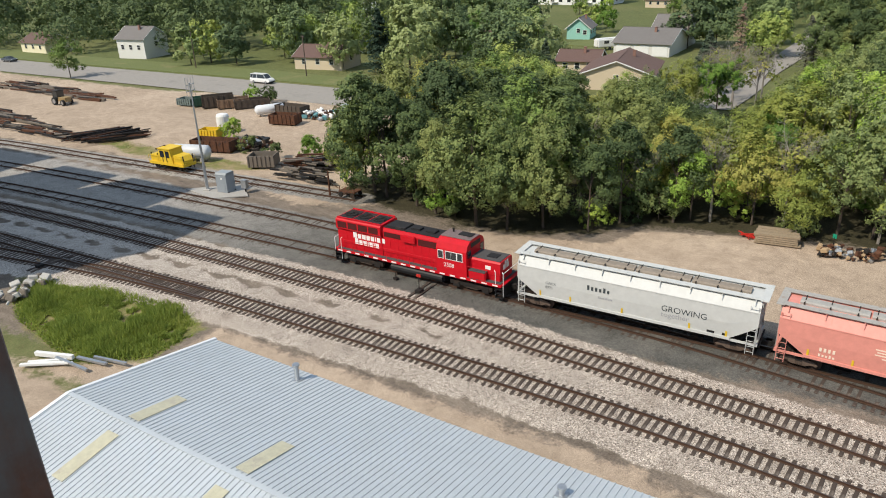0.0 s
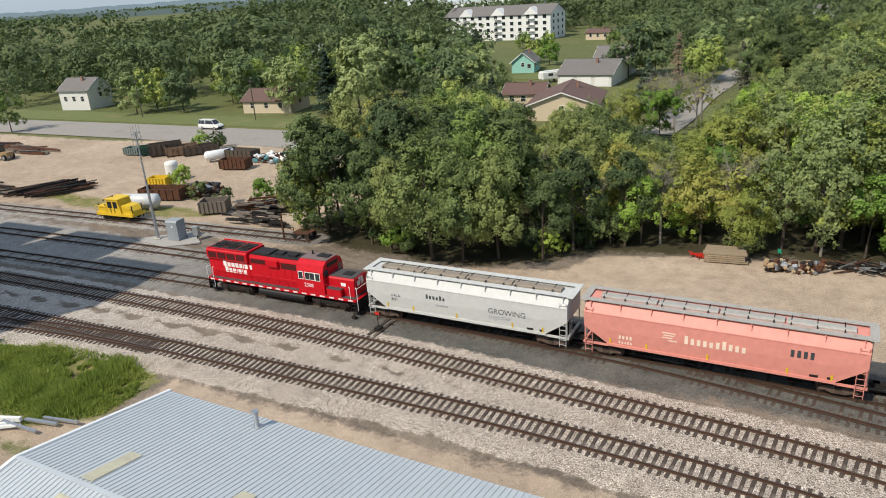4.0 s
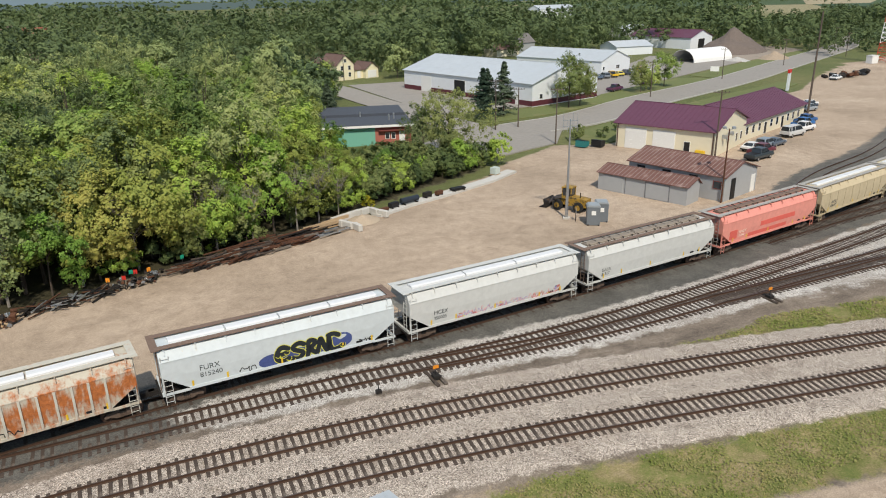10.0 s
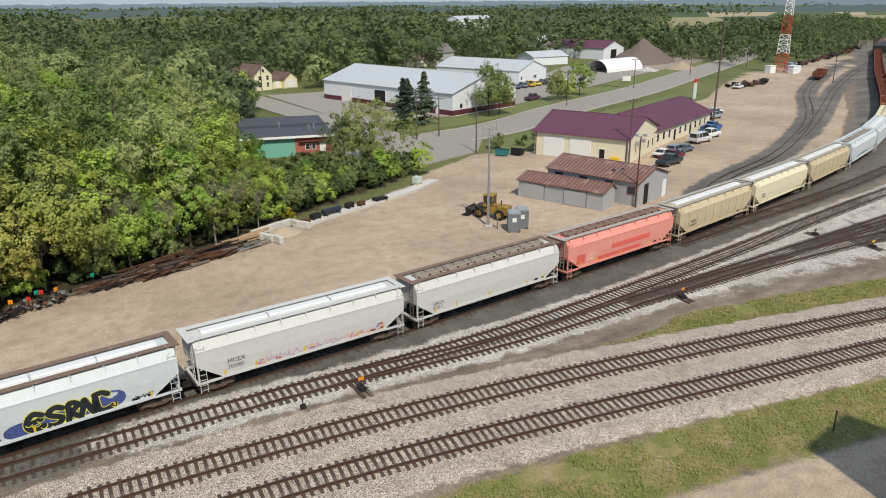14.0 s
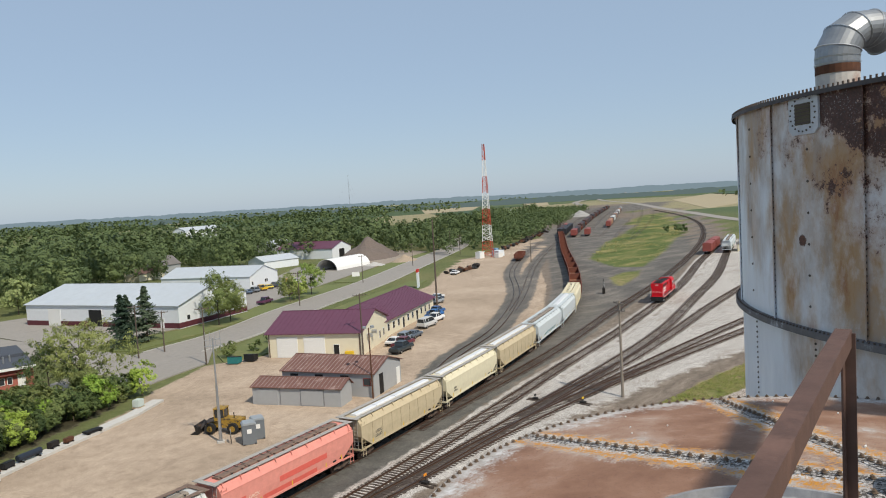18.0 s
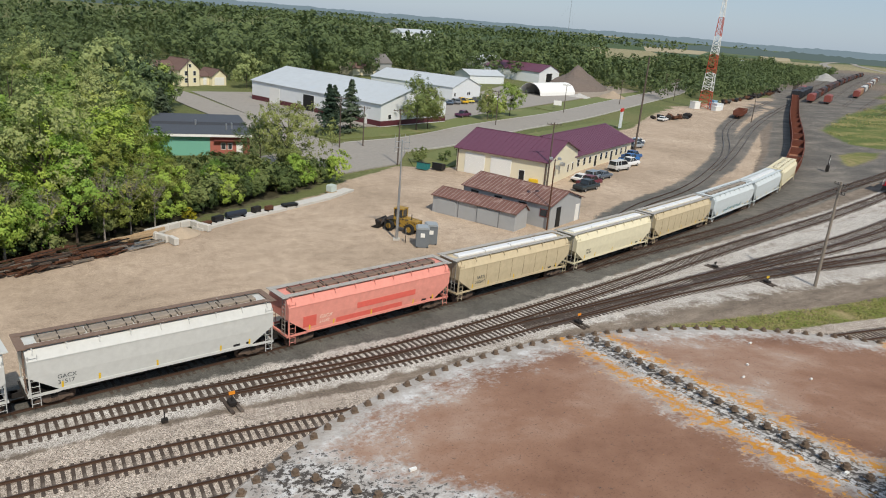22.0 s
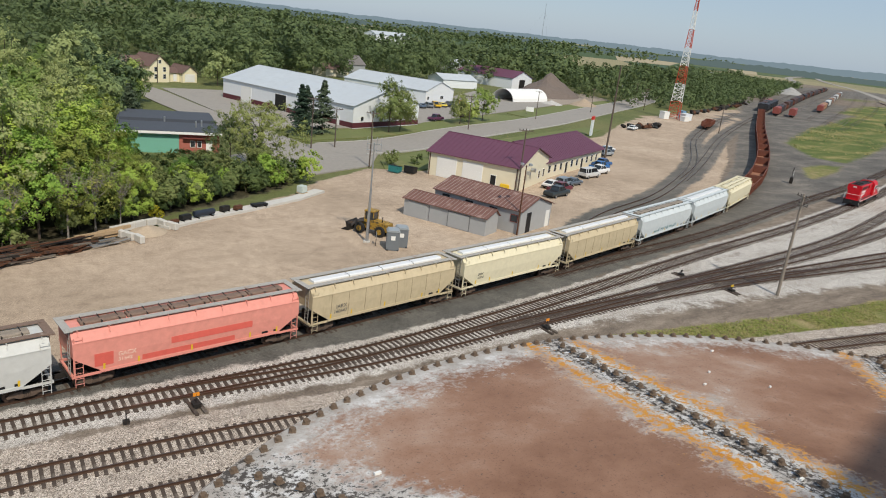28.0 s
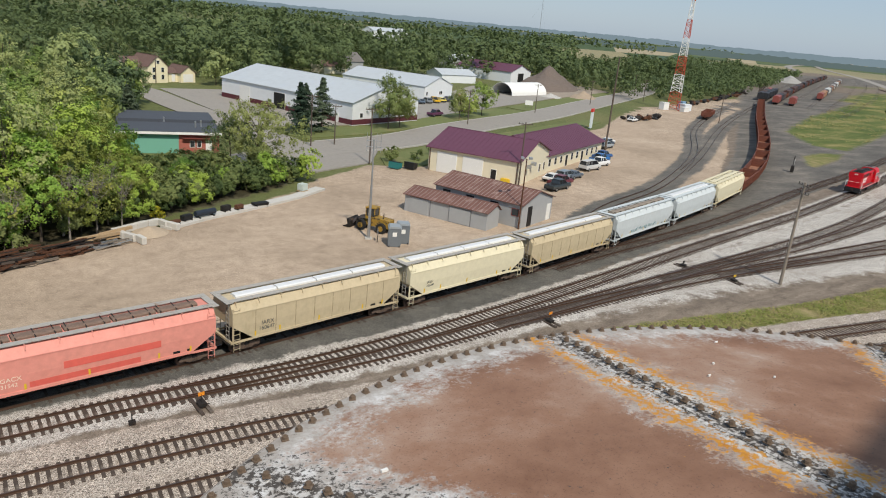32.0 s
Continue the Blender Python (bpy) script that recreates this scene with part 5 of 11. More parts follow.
# seconds, metres rolled since the start
ROLLED = [(0, 0.0), (1, 2.35), (2, 4.8), (3, 7.35), (3.5, 8.65), (5.5, 13.8), (6, 15.05), (7, 17.8), (8, 20.47), (9, 23.03), (10, 25.7), (11, 28.28), (12, 30.77), (13, 33.45), (13.5, 34.71), (15.5, 39.66),
          (16, 40.92), (17, 43.45), (18, 45.78), (19, 48.12), (20, 50.25), (21, 52.7), (22, 54.95), (23, 57.1), (24, 59.25), (25, 61.25), (25.5, 62.35), (27.5, 66.65), (28, 67.75), (29, 69.75), (30, 71.55), (31, 73.25), (32, 74.95)]
JOINTS = [-51.25, -32.95, -14.45, 4.50, 23.35, 41.40, 59.25, 76.95, 94.78, 112.18, 129.38, 147.18, 164.98, 182.18, 199.58]
TRAIN = []


def build_train():
    red = surface("locomotive_red", (0.56, 0.006, 0.016), 0.45, grain=2, vary=0.14, stain=(0.36, 0.012, 0.016), stain_at=0.62, streak=True, spec=0.3)
    lo = locomotive(red, "red four-axle diesel locomotive with white lettering, coupled to the train")
    TRAIN.append((lo, (JOINTS[0] + JOINTS[1]) / 2))
    for sp, a, b in zip(SPECS, JOINTS[1:], JOINTS[2:]):
        TRAIN.append((hopper_car(sp, (b - a) / 2), (a + b) / 2))
    g = gondola()
    TRAIN.append((g, JOINTS[-1] + 8.1))
    for i in range(1, 15):
        TRAIN.append((copy_thing(g, Matrix()), JOINTS[-1] + 8.1 + 16.2 * i))
    other = copy_thing(lo, pose(159.6, 69.3, 0, 0, 0, 14))
    tagged(other, "red diesel locomotive standing alone on the yard lead")
    for o in (lo, other):
        o["group"] = "red locomotives"


def motions():
    for car, mid in TRAIN:
        walk(car, [(t, car_pose(mid - d)) for t, d in ROLLED])


# ---- trees ----
def leaf_quads(rng, pos, nrm, size):
    """Small leaf-spray quads at pos, facing nrm."""
    n = len(pos)
    nrm = nrm / np.linalg.norm(nrm, axis=1)[:, None]
    a = np.cross(nrm, rng.normal(size=(n, 3)))
    a /= np.linalg.norm(a, axis=1)[:, None]
    b = np.cross(nrm, a)
    s = (size * rng.uniform(0.55, 1.35, n))[:, None]
    k = rng.uniform(0.55, 1.0, n)[:, None]
    bend = nrm * s * rng.uniform(-0.25, 0.25, n)[:, None]
    return np.stack([pos - a * s * 0.8 - b * s * 0.6, pos + a * s * 0.9 - b * s * k * 0.6 + bend, pos + b * s * 1.1 * k - bend], 1)


def crown(rng, z0, z1, r, lobes, leaves, leaf, top=0.0, airy=0.0, clumps=13, jitter=0.3):
    """Leaf sprays on clumps, the clumps on large lobes, with gaps between them. top: how pointed the crown is."""
    d = rng.normal(size=(lobes, 3))
    d /= np.linalg.norm(d, axis=1)[:, None]
    d[:, 2] = np.where(d[:, 2] < -0.75, -d[:, 2], d[:, 2])
    h = (z1 - z0) / 2
    rl = r * rng.uniform(0.24, 0.46, lobes)
    c = d * (rng.uniform(0.38, 0.88, lobes))[:, None] * np.array([r, r, h])
    c[:, :2] *= (1 + 0.28 * np.sin(3 * np.arctan2(d[:, 1], d[:, 0]) + rng.uniform(0, 6)) * (1 - np.abs(d[:, 2])))[:, None]
    if top:
        c[:, :2] *= (1 - top * np.clip(c[:, 2] / h, 0, 1))[:, None]
        rl *= 1 - 0.6 * top * np.clip(c[:, 2] / h, 0, 1)
    c[:, 2] += (z0 + z1) / 2
    j = np.repeat(np.arange(lobes), clumps)
    e = rng.normal(size=(len(j), 3)) + d[j] * 0.7 + np.array([0, 0, 0.25])
    e /= np.linalg.norm(e, axis=1)[:, None]
    cc = c[j] + e * (rl[j] * rng.uniform(0.55, 1.22 + 0.5 * airy, len(j)))[:, None] * np.array([1, 1, 0.9])
    rc = r * rng.uniform(0.05, 0.15, len(j))
    i = np.repeat(np.arange(len(j)), max(1, leaves // len(j)))
    f = rng.normal(size=(len(i), 3)) + e[i] * 0.6 + np.array([0, 0, 0.2])
    f /= np.linalg.norm(f, axis=1)[:, None]
    p = cc[i] + f * (rc[i] * rng.uniform(0.2, 1.45, len(i)))[:, None]
    n = f * 0.45 + e[i] * 0.7 + d[j][i] * 0.35 + np.array([0, 0, 0.2]) + rng.normal(size=(len(i), 3)) * (jitter + 0.15 * airy)
    return leaf_quads(rng, p, n, leaf), np.concatenate([c, cc[::5]])


def woody(rng, h, r0, tips, material, parent, name="trunk", twigs=0):
    """A tapered trunk with limbs that run to some of the crown's clumps."""
    bm = B()
    lean = rng.uniform(-0.06, 0.06, 2) * h
    pts = [Vector((lean[0] * k * k, lean[1] * k * k, h * k)) for k in (0, 0.35, 0.7, 1.0)]
    for a, b, ra, rb in zip(pts, pts[1:], (r0, r0 * 0.75, r0 * 0.45), (r0 * 0.75, r0 * 0.45, r0 * 0.15)):
        rod(bm, a, b, ra, 6, rb)
    for t in tips:
        t = Vector(t)
        k = min(0.9, max(0.25, (t.z / h) * 0.62))
        s = Vector((lean[0] * k * k, lean[1] * k * k, h * k))
        mid = (s + t) / 2 + Vector(rng.uniform(-0.4, 0.4, 3))
        rod(bm, s, mid, r0 * 0.3, 4, r0 * 0.18)
        rod(bm, mid, t, r0 * 0.18, 3, r0 * 0.05)
        for _ in range(twigs):
            q = mid.lerp(t, rng.uniform(0.1, 1.0))
            w = q + Vector(rng.normal(size=3)) * h * 0.075 + Vector((0, 0, h * 0.03))
            rod(bm, q, w, r0 * 0.06, 3, r0 * 0.02)
            for _ in range(2):
                rod(bm, q.lerp(w, 0.5), w + Vector(rng.normal(size=3)) * h * 0.04, r0 * 0.035, 3, r0 * 0.012)
    return part(name, bm, material, parent)


PROTO = {}


def tree_proto(key, seed, h, r, low, leaves, leaf, mat, label, lobes=14, top=0.0, category="tree", trunk=True, airy=0.0):
    rng = np.random.default_rng(seed)
    th = thing("shrub" if category == "shrub" else "tree", pose(0, 0, -900), label, category)
    q, c = crown(rng, low * h, h, r, int(lobes * 1.4), int(leaves * 1.2), leaf * 0.92, top, airy)
    tips = c[rng.choice(len(c), min(len(c), 4 if key[0] == "m" else 22 if airy else 11 if trunk else 5), replace=False)]
    woody(rng, h * 0.8, max(0.07, h * 0.014), tips, BARK, th, "trunk" if trunk else "stem")
    quads("crown", q, mat, th)
    PROTO[key] = th


def bare_proto(key, seed, h, r):
    rng = np.random.default_rng(seed)
    th = thing("bare_tree", pose(0, 0, -900), "leafless grey tree with a tangle of dead branches", "tree")
    c = crown(rng, 0.3 * h, h, r, 14, 14 * 5, 0.3, clumps=5)[1]
    woody(rng, h * 0.85, h * 0.016, c, PALEBARK, th, "trunk", twigs=7)
    q, _ = crown(rng, 0.3 * h, h * 0.8, r, 10, 420, 0.2, clumps=4)
    quads("crown", q, LEAF_B, th)
    PROTO[key] = th


def spruce_proto(key, seed, h, r, n=2600, mat=None, label="dark blue-green spruce tree with ragged layered boughs"):
    rng = np.random.default_rng(seed)
    th = thing("spruce_tree", pose(0, 0, -900), label, "tree")
    bm = B()
    rod(bm, (0, 0, 0), (0, 0, h), 0.2, 7, 0.03)
    part("trunk", bm, BARK, th)
    # boughs of uneven length that droop, each a flat spray
    m = 120
    bz = rng.uniform(0.06, 0.98, m) ** 0.85
    ba = rng.uniform(0, 2 * math.pi, m)
    bl = r * np.clip(1.02 - bz, 0.06, 1) ** 0.8 * rng.uniform(0.45, 1.1, m)
    i = np.repeat(np.arange(m), n // m)
    k = rng.uniform(0.12, 1.0, len(i)) ** 0.8
    arm = bl[i] * k
    side = rng.normal(size=len(i)) * 0.16 * (0.5 + bl[i])
    p = np.stack([np.cos(ba[i]) * arm - np.sin(ba[i]) * side, np.sin(ba[i]) * arm + np.cos(ba[i]) * side, bz[i] * h - arm * 0.32 + 0.22 * arm * k - np.abs(side) * 0.35 + rng.normal(size=len(i)) * 0.08], 1)
    nr = np.stack([np.cos(ba[i]) * 0.35, np.sin(ba[i]) * 0.35, np.full(len(i), 0.8)], 1) + rng.normal(size=(len(i), 3)) * 0.35
    quads("crown", leaf_quads(rng, p, nr, 0.24 if mat is None else 0.2), mat or LEAF_S, th)
    PROTO[key] = th


def build_protos():
    tree_proto("a1", 1, 13.5, 5.4, 0.07, 13500, 0.165, LEAF_A, "broad leafy green tree with a rounded crown", 17)
    tree_proto("a2", 2, 12.5, 4.8, 0.0, 12500, 0.162, LEAF_A, "green deciduous tree with an uneven crown", 13)
    tree_proto("b1", 3, 12.0, 5.2, 0.0, 12500, 0.162, LEAF_B, "leafy tree turning yellow-green at the top", 15)
    tree_proto("b2", 4, 11.0, 4.4, 0.0, 11500, 0.155, LEAF_B, "yellow-green leafy tree at the wood's edge", 12)
    tree_proto("c1", 5, 15.0, 6.0, 0.07, 14500, 0.178, LEAF_C, "tall dark green tree with a dense crown", 19)
    tree_proto("c2", 16, 13.0, 4.6, 0.07, 12500, 0.162, LEAF_C, "dark green tree with a narrow lobed crown", 14, 0.3)
    tree_proto("d1", 6, 9.5, 3.6, 0.0, 10500, 0.148, LEAF_D, "bright green young tree with dense leaves", 12)
    tree_proto("d2", 17, 12.0, 5.0, 0.0, 12500, 0.162, LEAF_D, "bright green maple with a full crown", 16)
    tree_proto("e1", 7, 17.0, 4.8, 0.16, 8000, 0.17, LEAF_G, "tall open grey-green tree with an airy crown", 15, 0.3, airy=1.0)
    tree_proto("e2", 18, 14.0, 4.2, 0.1, 6500, 0.165, LEAF_G, "slender open tree with thin grey-green foliage", 12, 0.2, airy=1.0)
    tree_proto("s1", 8, 3.6, 2.2, 0.0, 3400, 0.135, LEAF_E, "low green shrub along the lot's edge", 9, 0, "shrub", False)
    tree_proto("s2", 9, 2.6, 2.0, 0.0, 2800, 0.125, LEAF_E, "low dense shrub at the wood's edge", 8, 0, "shrub", False)
    tree_proto("s3", 19, 4.6, 2.5, 0.0, 4200, 0.14, LEAF_D, "bright green bush with an uneven top", 10, 0.2, "shrub", False)
    tree_proto("m1", 11, 11.5, 5.2, 0.02, 4200, 0.33, LEAF_A, "green tree among the houses", 14)
    tree_proto("m2", 12, 13.0, 5.8, 0.02, 4400, 0.36, LEAF_T, "dark green shade tree among the houses", 16)
    tree_proto("m3", 13, 9.5, 4.4, 0.02, 3600, 0.3, LEAF_D, "bright green tree beyond the yard", 12)
    tree_proto("m4", 20, 14.5, 5.4, 0.02, 4200, 0.34, LEAF_T, "tall dark tree with an uneven crown", 13, 0.3)
    tree_proto("w1", 24, 12.0, 5.2, 0.06, 9500, 0.16, LEAF_C, "dark wispy willow with thin drooping foliage", 12, 0.2, airy=1.3)
    bare_proto("x1", 14, 10.0, 3.4)
    spruce_proto("r1", 25, 13.0, 3.2, 1500, DEADNEEDLE, "dead brown spruce with thin bare boughs")
    spruce_proto("g1", 26, 11.0, 3.6, 1900, GREYNEEDLE, "half-bare grey spruce beside the lane")
    tree_proto("y1", 27, 3.2, 1.5, 0.0, 1600, 0.13, YELLOWLEAF, "bush with bright yellow flowering tops", 8, 0.2, "shrub", False)
    spruce_proto("p1", 15, 12.0, 4.6, 7200)


def plant(key, x, y, s, turn, lean=0.0, zs=1.0):
    o = copy_thing(PROTO[key], pose(x, y, -0.15, lean, 0, turn))
    o.scale = (s, s, s * zs)
    return o


WOOD = [(-66, 50.2), (-58, 48.6), (-48, 49.6), (-41, 50.8), (-36.5, 56), (-31, 61.5), (-22, 66), (-12, 69), (-2, 73.0), (8, 77.5), (20, 84.5), (32, 91), (44, 98), (50, 103.5), (46, 110), (40, 114), (30, 117),
        (24, 122), (22, 150), (16, 185), (-10, 200), (-40, 195), (-46, 170), (-46, 140), (-42, 116), (-58, 104), (-74, 96), (-74, 84), (-65, 68)]
CLEAR = [(-205, 82, 11), (-143, 99, 9), (-75, 127, 13), (-90, 168, 15), (-146, 278, 12), (-192, 276, 30), (-60, 302, 12), (-30, 334, 10), (-116, 334, 13), (-66, 128, 9), (-98, 161, 8), (-110, 172, 12), (-60, 140, 6), (-120, 180, 12), (-53, 130, 8), (-54, 145, 8), (-54, 160, 8), (-55, 180, 7), (38, 128, 13), (60, 232, 15), (90, 185, 42), (138, 225, 38), (205, 235, 38), (245, 255, 32),
         (-145, 104, 8), (-212, 92, 11), (-250, 76, 12), (-216, 180, 9), (-127, 147, 8), (-137, 160, 8), (-130, 398, 12), (-68, 314, 14), (-36, 302, 9), (-76, 540, 22), (265, 360, 20), (390, 690, 26), (232, 322, 17), (216, 298, 13), (160, 287, 13), (154, 270, 9), (356, 619, 20), (272, 616, 16), (105, 150, 40), (60, 170, 22), (75, 130, 30),
         (90, 140, 26), (20, 215, 10), (10, 130, 9), (-92, 186, 9), (160, 165, 30), (190, 190, 30)]
ROADS = {"street": [(-420, 18), (-300, 46), (-228, 60.5), (-190, 68.5), (-147, 78), (-110, 85.5), (-85, 92), (-64, 101), (-50, 114)],
         "avenue": [(30, 108), (52, 119), (66, 126), (80, 129.5), (105, 142), (150, 163), (200, 190), (260, 223), (310, 255), (345, 290), (372, 330)],
         "lane": [(-50, 114), (-51.5, 126), (-53.6, 137), (-56, 149), (-58, 164), (-62, 190), (-70, 240)],
         "side_street": [(60, 124), (57, 150), (52, 190), (45, 222), (10, 232), (-60, 238)],
         "highway": [(900, 520), (1000, 572), (1100, 640), (1800, 960), (3600, 1800)],
         "country_road": [(330, 50), (410, 105), (488, 163), (585, 226), (693, 296), (1024, 503), (1216, 640), (1700, 930), (3600, 1980)]}


# how high the near wood stands against the town: bearing in degrees, slope of the sight line over its tops
TOPS = [(60, -0.21), (67, -0.212), (76, -0.203), (78.6, -0.13), (81, -0.085), (87, -0.071), (93, -0.07), (98.6, -0.06), (101, -0.075), (104, -0.115), (107, -0.14), (108.5, -0.172), (110.4, -0.195),
        (112.3, -0.215), (115, -0.203), (117, -0.192), (118.5, -0.163), (120.5, -0.157), (122, -0.183), (123.6, -0.195), (124.6, -0.148), (127.2, -0.134), (131, -0.12)]


def top_limit(x, y):
    """Height of the wood's outline over a spot of the plan, metres."""
    a = math.degrees(math.atan2(y, x))
    return 26.3 + math.hypot(x, y) * float(np.interp(a, [t[0] for t in TOPS], [t[1] for t in TOPS])) if a < 131 else 16.0


TALL = {"a1": 13.5, "a2": 12.5, "c2": 13.0, "d2": 12.0, "e2": 14.0, "s3": 4.6, "m4": 14.5, "b1": 12.0, "b2": 11.0, "c1": 15.0, "d1": 9.5, "e1": 17.0, "s1": 3.6, "s2": 2.6, "m1": 11.5, "m2": 13.0, "m3": 9.5, "x1": 9.5, "p1": 12.0, "w1": 12.0}


def build_trees():
    build_protos()
    rng = np.random.default_rng(77)
    spots = []
    wx, wy = np.array([p[0] for p in WOOD]), np.array([p[1] for p in WOOD])
    g = 5.0
    cand = [(x + rng.uniform(-2.2, 2.2), y + rng.uniform(-2.2, 2.2)) for x in np.arange(-90, 56, g) for y in np.arange(48, 205, g)]
    cand = np.array(cand)
    ok = inside(WOOD, cand[:, 0], cand[:, 1])
    edge = seg_dist(WOOD[:15], cand[:, 0], cand[:, 1])
    road = {k: resample(spline(v, 2.0), 2.0) for k, v in ROADS.items()}
    free = np.ones(len(cand), bool)
    for cx, cy, r in CLEAR:
        free &= np.hypot(cand[:, 0] - cx, cand[:, 1] - cy) > r
    free &= dist_to(road["street"], cand[:, 0], cand[:, 1]) > 7
    free &= ~((np.hypot(cand[:, 0] - 0, cand[:, 1] - 112) < 7))
    n = 0
    for (x, y), o, e, f in zip(cand, ok, edge, free):
        if not (o and f):
            continue
        if e > 22 and rng.random() < 0.3:
            continue
        spots.append((x, y))
        low = x > 24 and e < 14                     # scrub along the kerb
        if low:
            key, s = rng.choice(["s1", "s3", "s3", "d1"]), rng.uniform(0.8, 1.35)
            if key == "d1":
                s *= 0.45
        elif e < 3.2 and x < -38:
            continue
        elif e < 3.2:
            key, s = rng.choice(["s1", "s3", "d1", "b2"]), rng.uniform(0.7, 1.1)
            s *= 0.85 if key in ("d1", "b2") else 1.15
        elif x < -31:
            key, s = rng.choice(["a1", "c1", "c2", "b1", "a2", "b1"] if x < -54 else ["c1", "c2", "a1", "c1", "c2"]), rng.uniform(0.82, 1.12)
        elif e < 13:
            key, s = rng.choice(["a2", "b1", "b2", "d1", "d2", "c2", "a1", "e2"]), rng.uniform(0.8, 1.1)
        elif e < 20:
            key, s = rng.choice(["a1", "e2", "e1", "d2", "c2", "e1"]), rng.uniform(0.75, 1.05)
        else:
            key, s = rng.choice(["m1", "m3", "e1", "m1", "e2", "d2"]), rng.uniform(0.85, 1.15)
        lim = top_limit(x, y)
        if math.hypot(x, y) < 150:
            if lim < 2.2:
                continue
            if TALL[key] * s > lim:
                if lim < 5:
                    key = "s1"
                s = lim * rng.uniform(0.85, 1.0) / TALL[key]
            elif e < 16 and not low and e > 3.2 and key != "x1":
                s = min(max(s, lim * rng.uniform(0.7, 0.97) / TALL[key]), s * 1.25)
        plant(key, x, y, s, rng.uniform(0, 360), rng.uniform(-3, 3), rng.uniform(0.9, 1.05))
        n += 1
    for key, x, y, s in (("w1", 46.2, 111.5, 0.95), ("w1", 42.5, 113.5, 0.7), ("p1", 67, 142, 0.9), ("p1", 72.5, 143, 0.98), ("p1", 70, 146, 0.85), ("m3", 50.5, 101, 0.5), ("c1", 91, 146, 0.8), ("c1", 95, 147.5, 0.66),
                         ("c1", 121.7, 160, 0.55), ("a2", 134, 166, 0.8), ("m1", 127, 163, 0.6), ("s1", 72, 112, 0.8), ("s2", 78, 112.5, 0.7), ("s1", 84, 116, 0.7), ("a2", -185, 63, 0.75), ("m3", -120, 72, 0.35),
                         ("s3", -97.9, 54.6, 0.75), ("s1", -117.5, 73.5, 0.9), ("s3", -78.5, 54.8, 0.8), ("s2", -83.5, 52.0, 0.8), ("s1", -75, 56.5, 0.9), ("s1", -95, 75.5, 0.8), ("s2", -90, 52.2, 0.8), ("p1", -60, 133, 0.85), ("x1", -57, 131, 0.8), ("x1", -49.5, 120.5, 1.0), ("x1", -47.5, 116, 0.95), ("x1", -54.6, 122, 0.9), ("p1", -61, 135, 0.8), ("x1", -46, 124, 1.0), ("d1", -47, 109, 0.9), ("b1", -53, 108, 0.7), ("m2", -85, 176, 1.0), ("m2", -79.5, 180, 1.05), ("m4", -83, 182, 0.95), ("r1", -64, 157, 1.0), ("m1", -62.8, 170, 0.95), ("m1", -66, 175, 0.85), ("g1", -50, 156, 1.0), ("g1", -47.5, 152, 0.8), ("p1", -80.5, 112.5, 0.5), ("p1", -93, 127, 0.6), ("m2", -123, 157, 0.95), ("m2", -129, 162, 1.0), ("m2", -70, 192, 0.95), ("m1", -129, 200, 0.7), ("m3", -121, 196, 0.75), ("m2", -62, 205, 1.0), ("m3", -134, 212, 0.7), ("m1", -160, 240, 0.6), ("m3", -152, 246, 0.6), ("m1", -128, 252, 0.55), ("m2", -122, 262, 0.8), ("m2", -112, 252, 0.85), ("m4", -104, 240, 0.8), ("m1", -40, 176, 0.9), ("m1", -43, 162, 0.9), ("x1", -54, 126, 0.7), ("x1", -56.5, 128, 0.75), ("x1", -45, 119, 0.9), ("x1", -34, 62.5, 0.8), ("x1", -14, 70, 0.85), ("x1", -8, 72.5, 0.75), ("x1", 5, 78, 0.85), ("x1", 9, 79, 0.7), ("x1", 19, 86, 0.8), ("x1", -40, 61, 1.0), ("x1", -28, 66, 0.95), ("x1", -3, 75, 0.9), ("x1", 14, 83, 0.75), ("x1", -22, 69, 1.0), ("x1", 17.2, 82.0, 0.75), ("x1", 14.4, 81.2, 0.8), ("x1", 20.2, 84.4, 0.6), ("y1", 24.2, 85.6, 0.62)):
        plant(key, x, y, s, rng.uniform(0, 360))
    for x, y in resample(np.array([(25, 90), (36, 96), (48, 103.5), (42, 106), (30, 100), (22, 95), (30, 104), (38, 108)], float), 1.7):
        plant(rng.choice(["s1", "s1", "s2"]), x + rng.uniform(-1.2, 1.2), y + rng.uniform(-1.2, 1.2), rng.uniform(0.8, 1.35), rng.uniform(0, 360))
    for x, y in resample(spline(WOOD[:14], 2.0), 3.9):      # full crowns that hang over the lot's edge
        if x > 22 or x < -66:
            continue
        key = rng.choice(["a2", "b2", "c2", "d2", "b1", "d1", "e2"] if x > -31 else ["a1", "c2", "c1", "b1", "c2"] if x < -54 else ["c1", "c2", "c2", "a1"])
        x, y = x + rng.uniform(-1.2, 1.2), y + rng.uniform(1.0, 3.2)
        s = min(rng.uniform(0.62, 0.95) * (1.15 if x < -36 else 1.0), top_limit(x, y) * 0.92 / TALL[key])
        plant(key, x, y, s, rng.uniform(0, 360), rng.uniform(-4, 4))
    front = resample(spline(WOOD[:14], 2.0), 3.6)
    for x, y in front:
        if rng.random() < (0.55 if x > -38 else 0.25):
            plant(rng.choice(["s1", "s2", "s3"]), x + rng.uniform(-1, 1), y + rng.uniform(1.2, 3.6), rng.uniform(0.6, 1.1) * (1.0 if x < -14 else 1.35), rng.uniform(0, 360))
    # town trees as single things out to the middle distance
    cand = np.array([(x + rng.uniform(-3.2, 3.2), y + rng.uniform(-3.2, 3.2)) for x in np.arange(-330, 330, 9.6) for y in np.arange(60, 420, 9.6)])
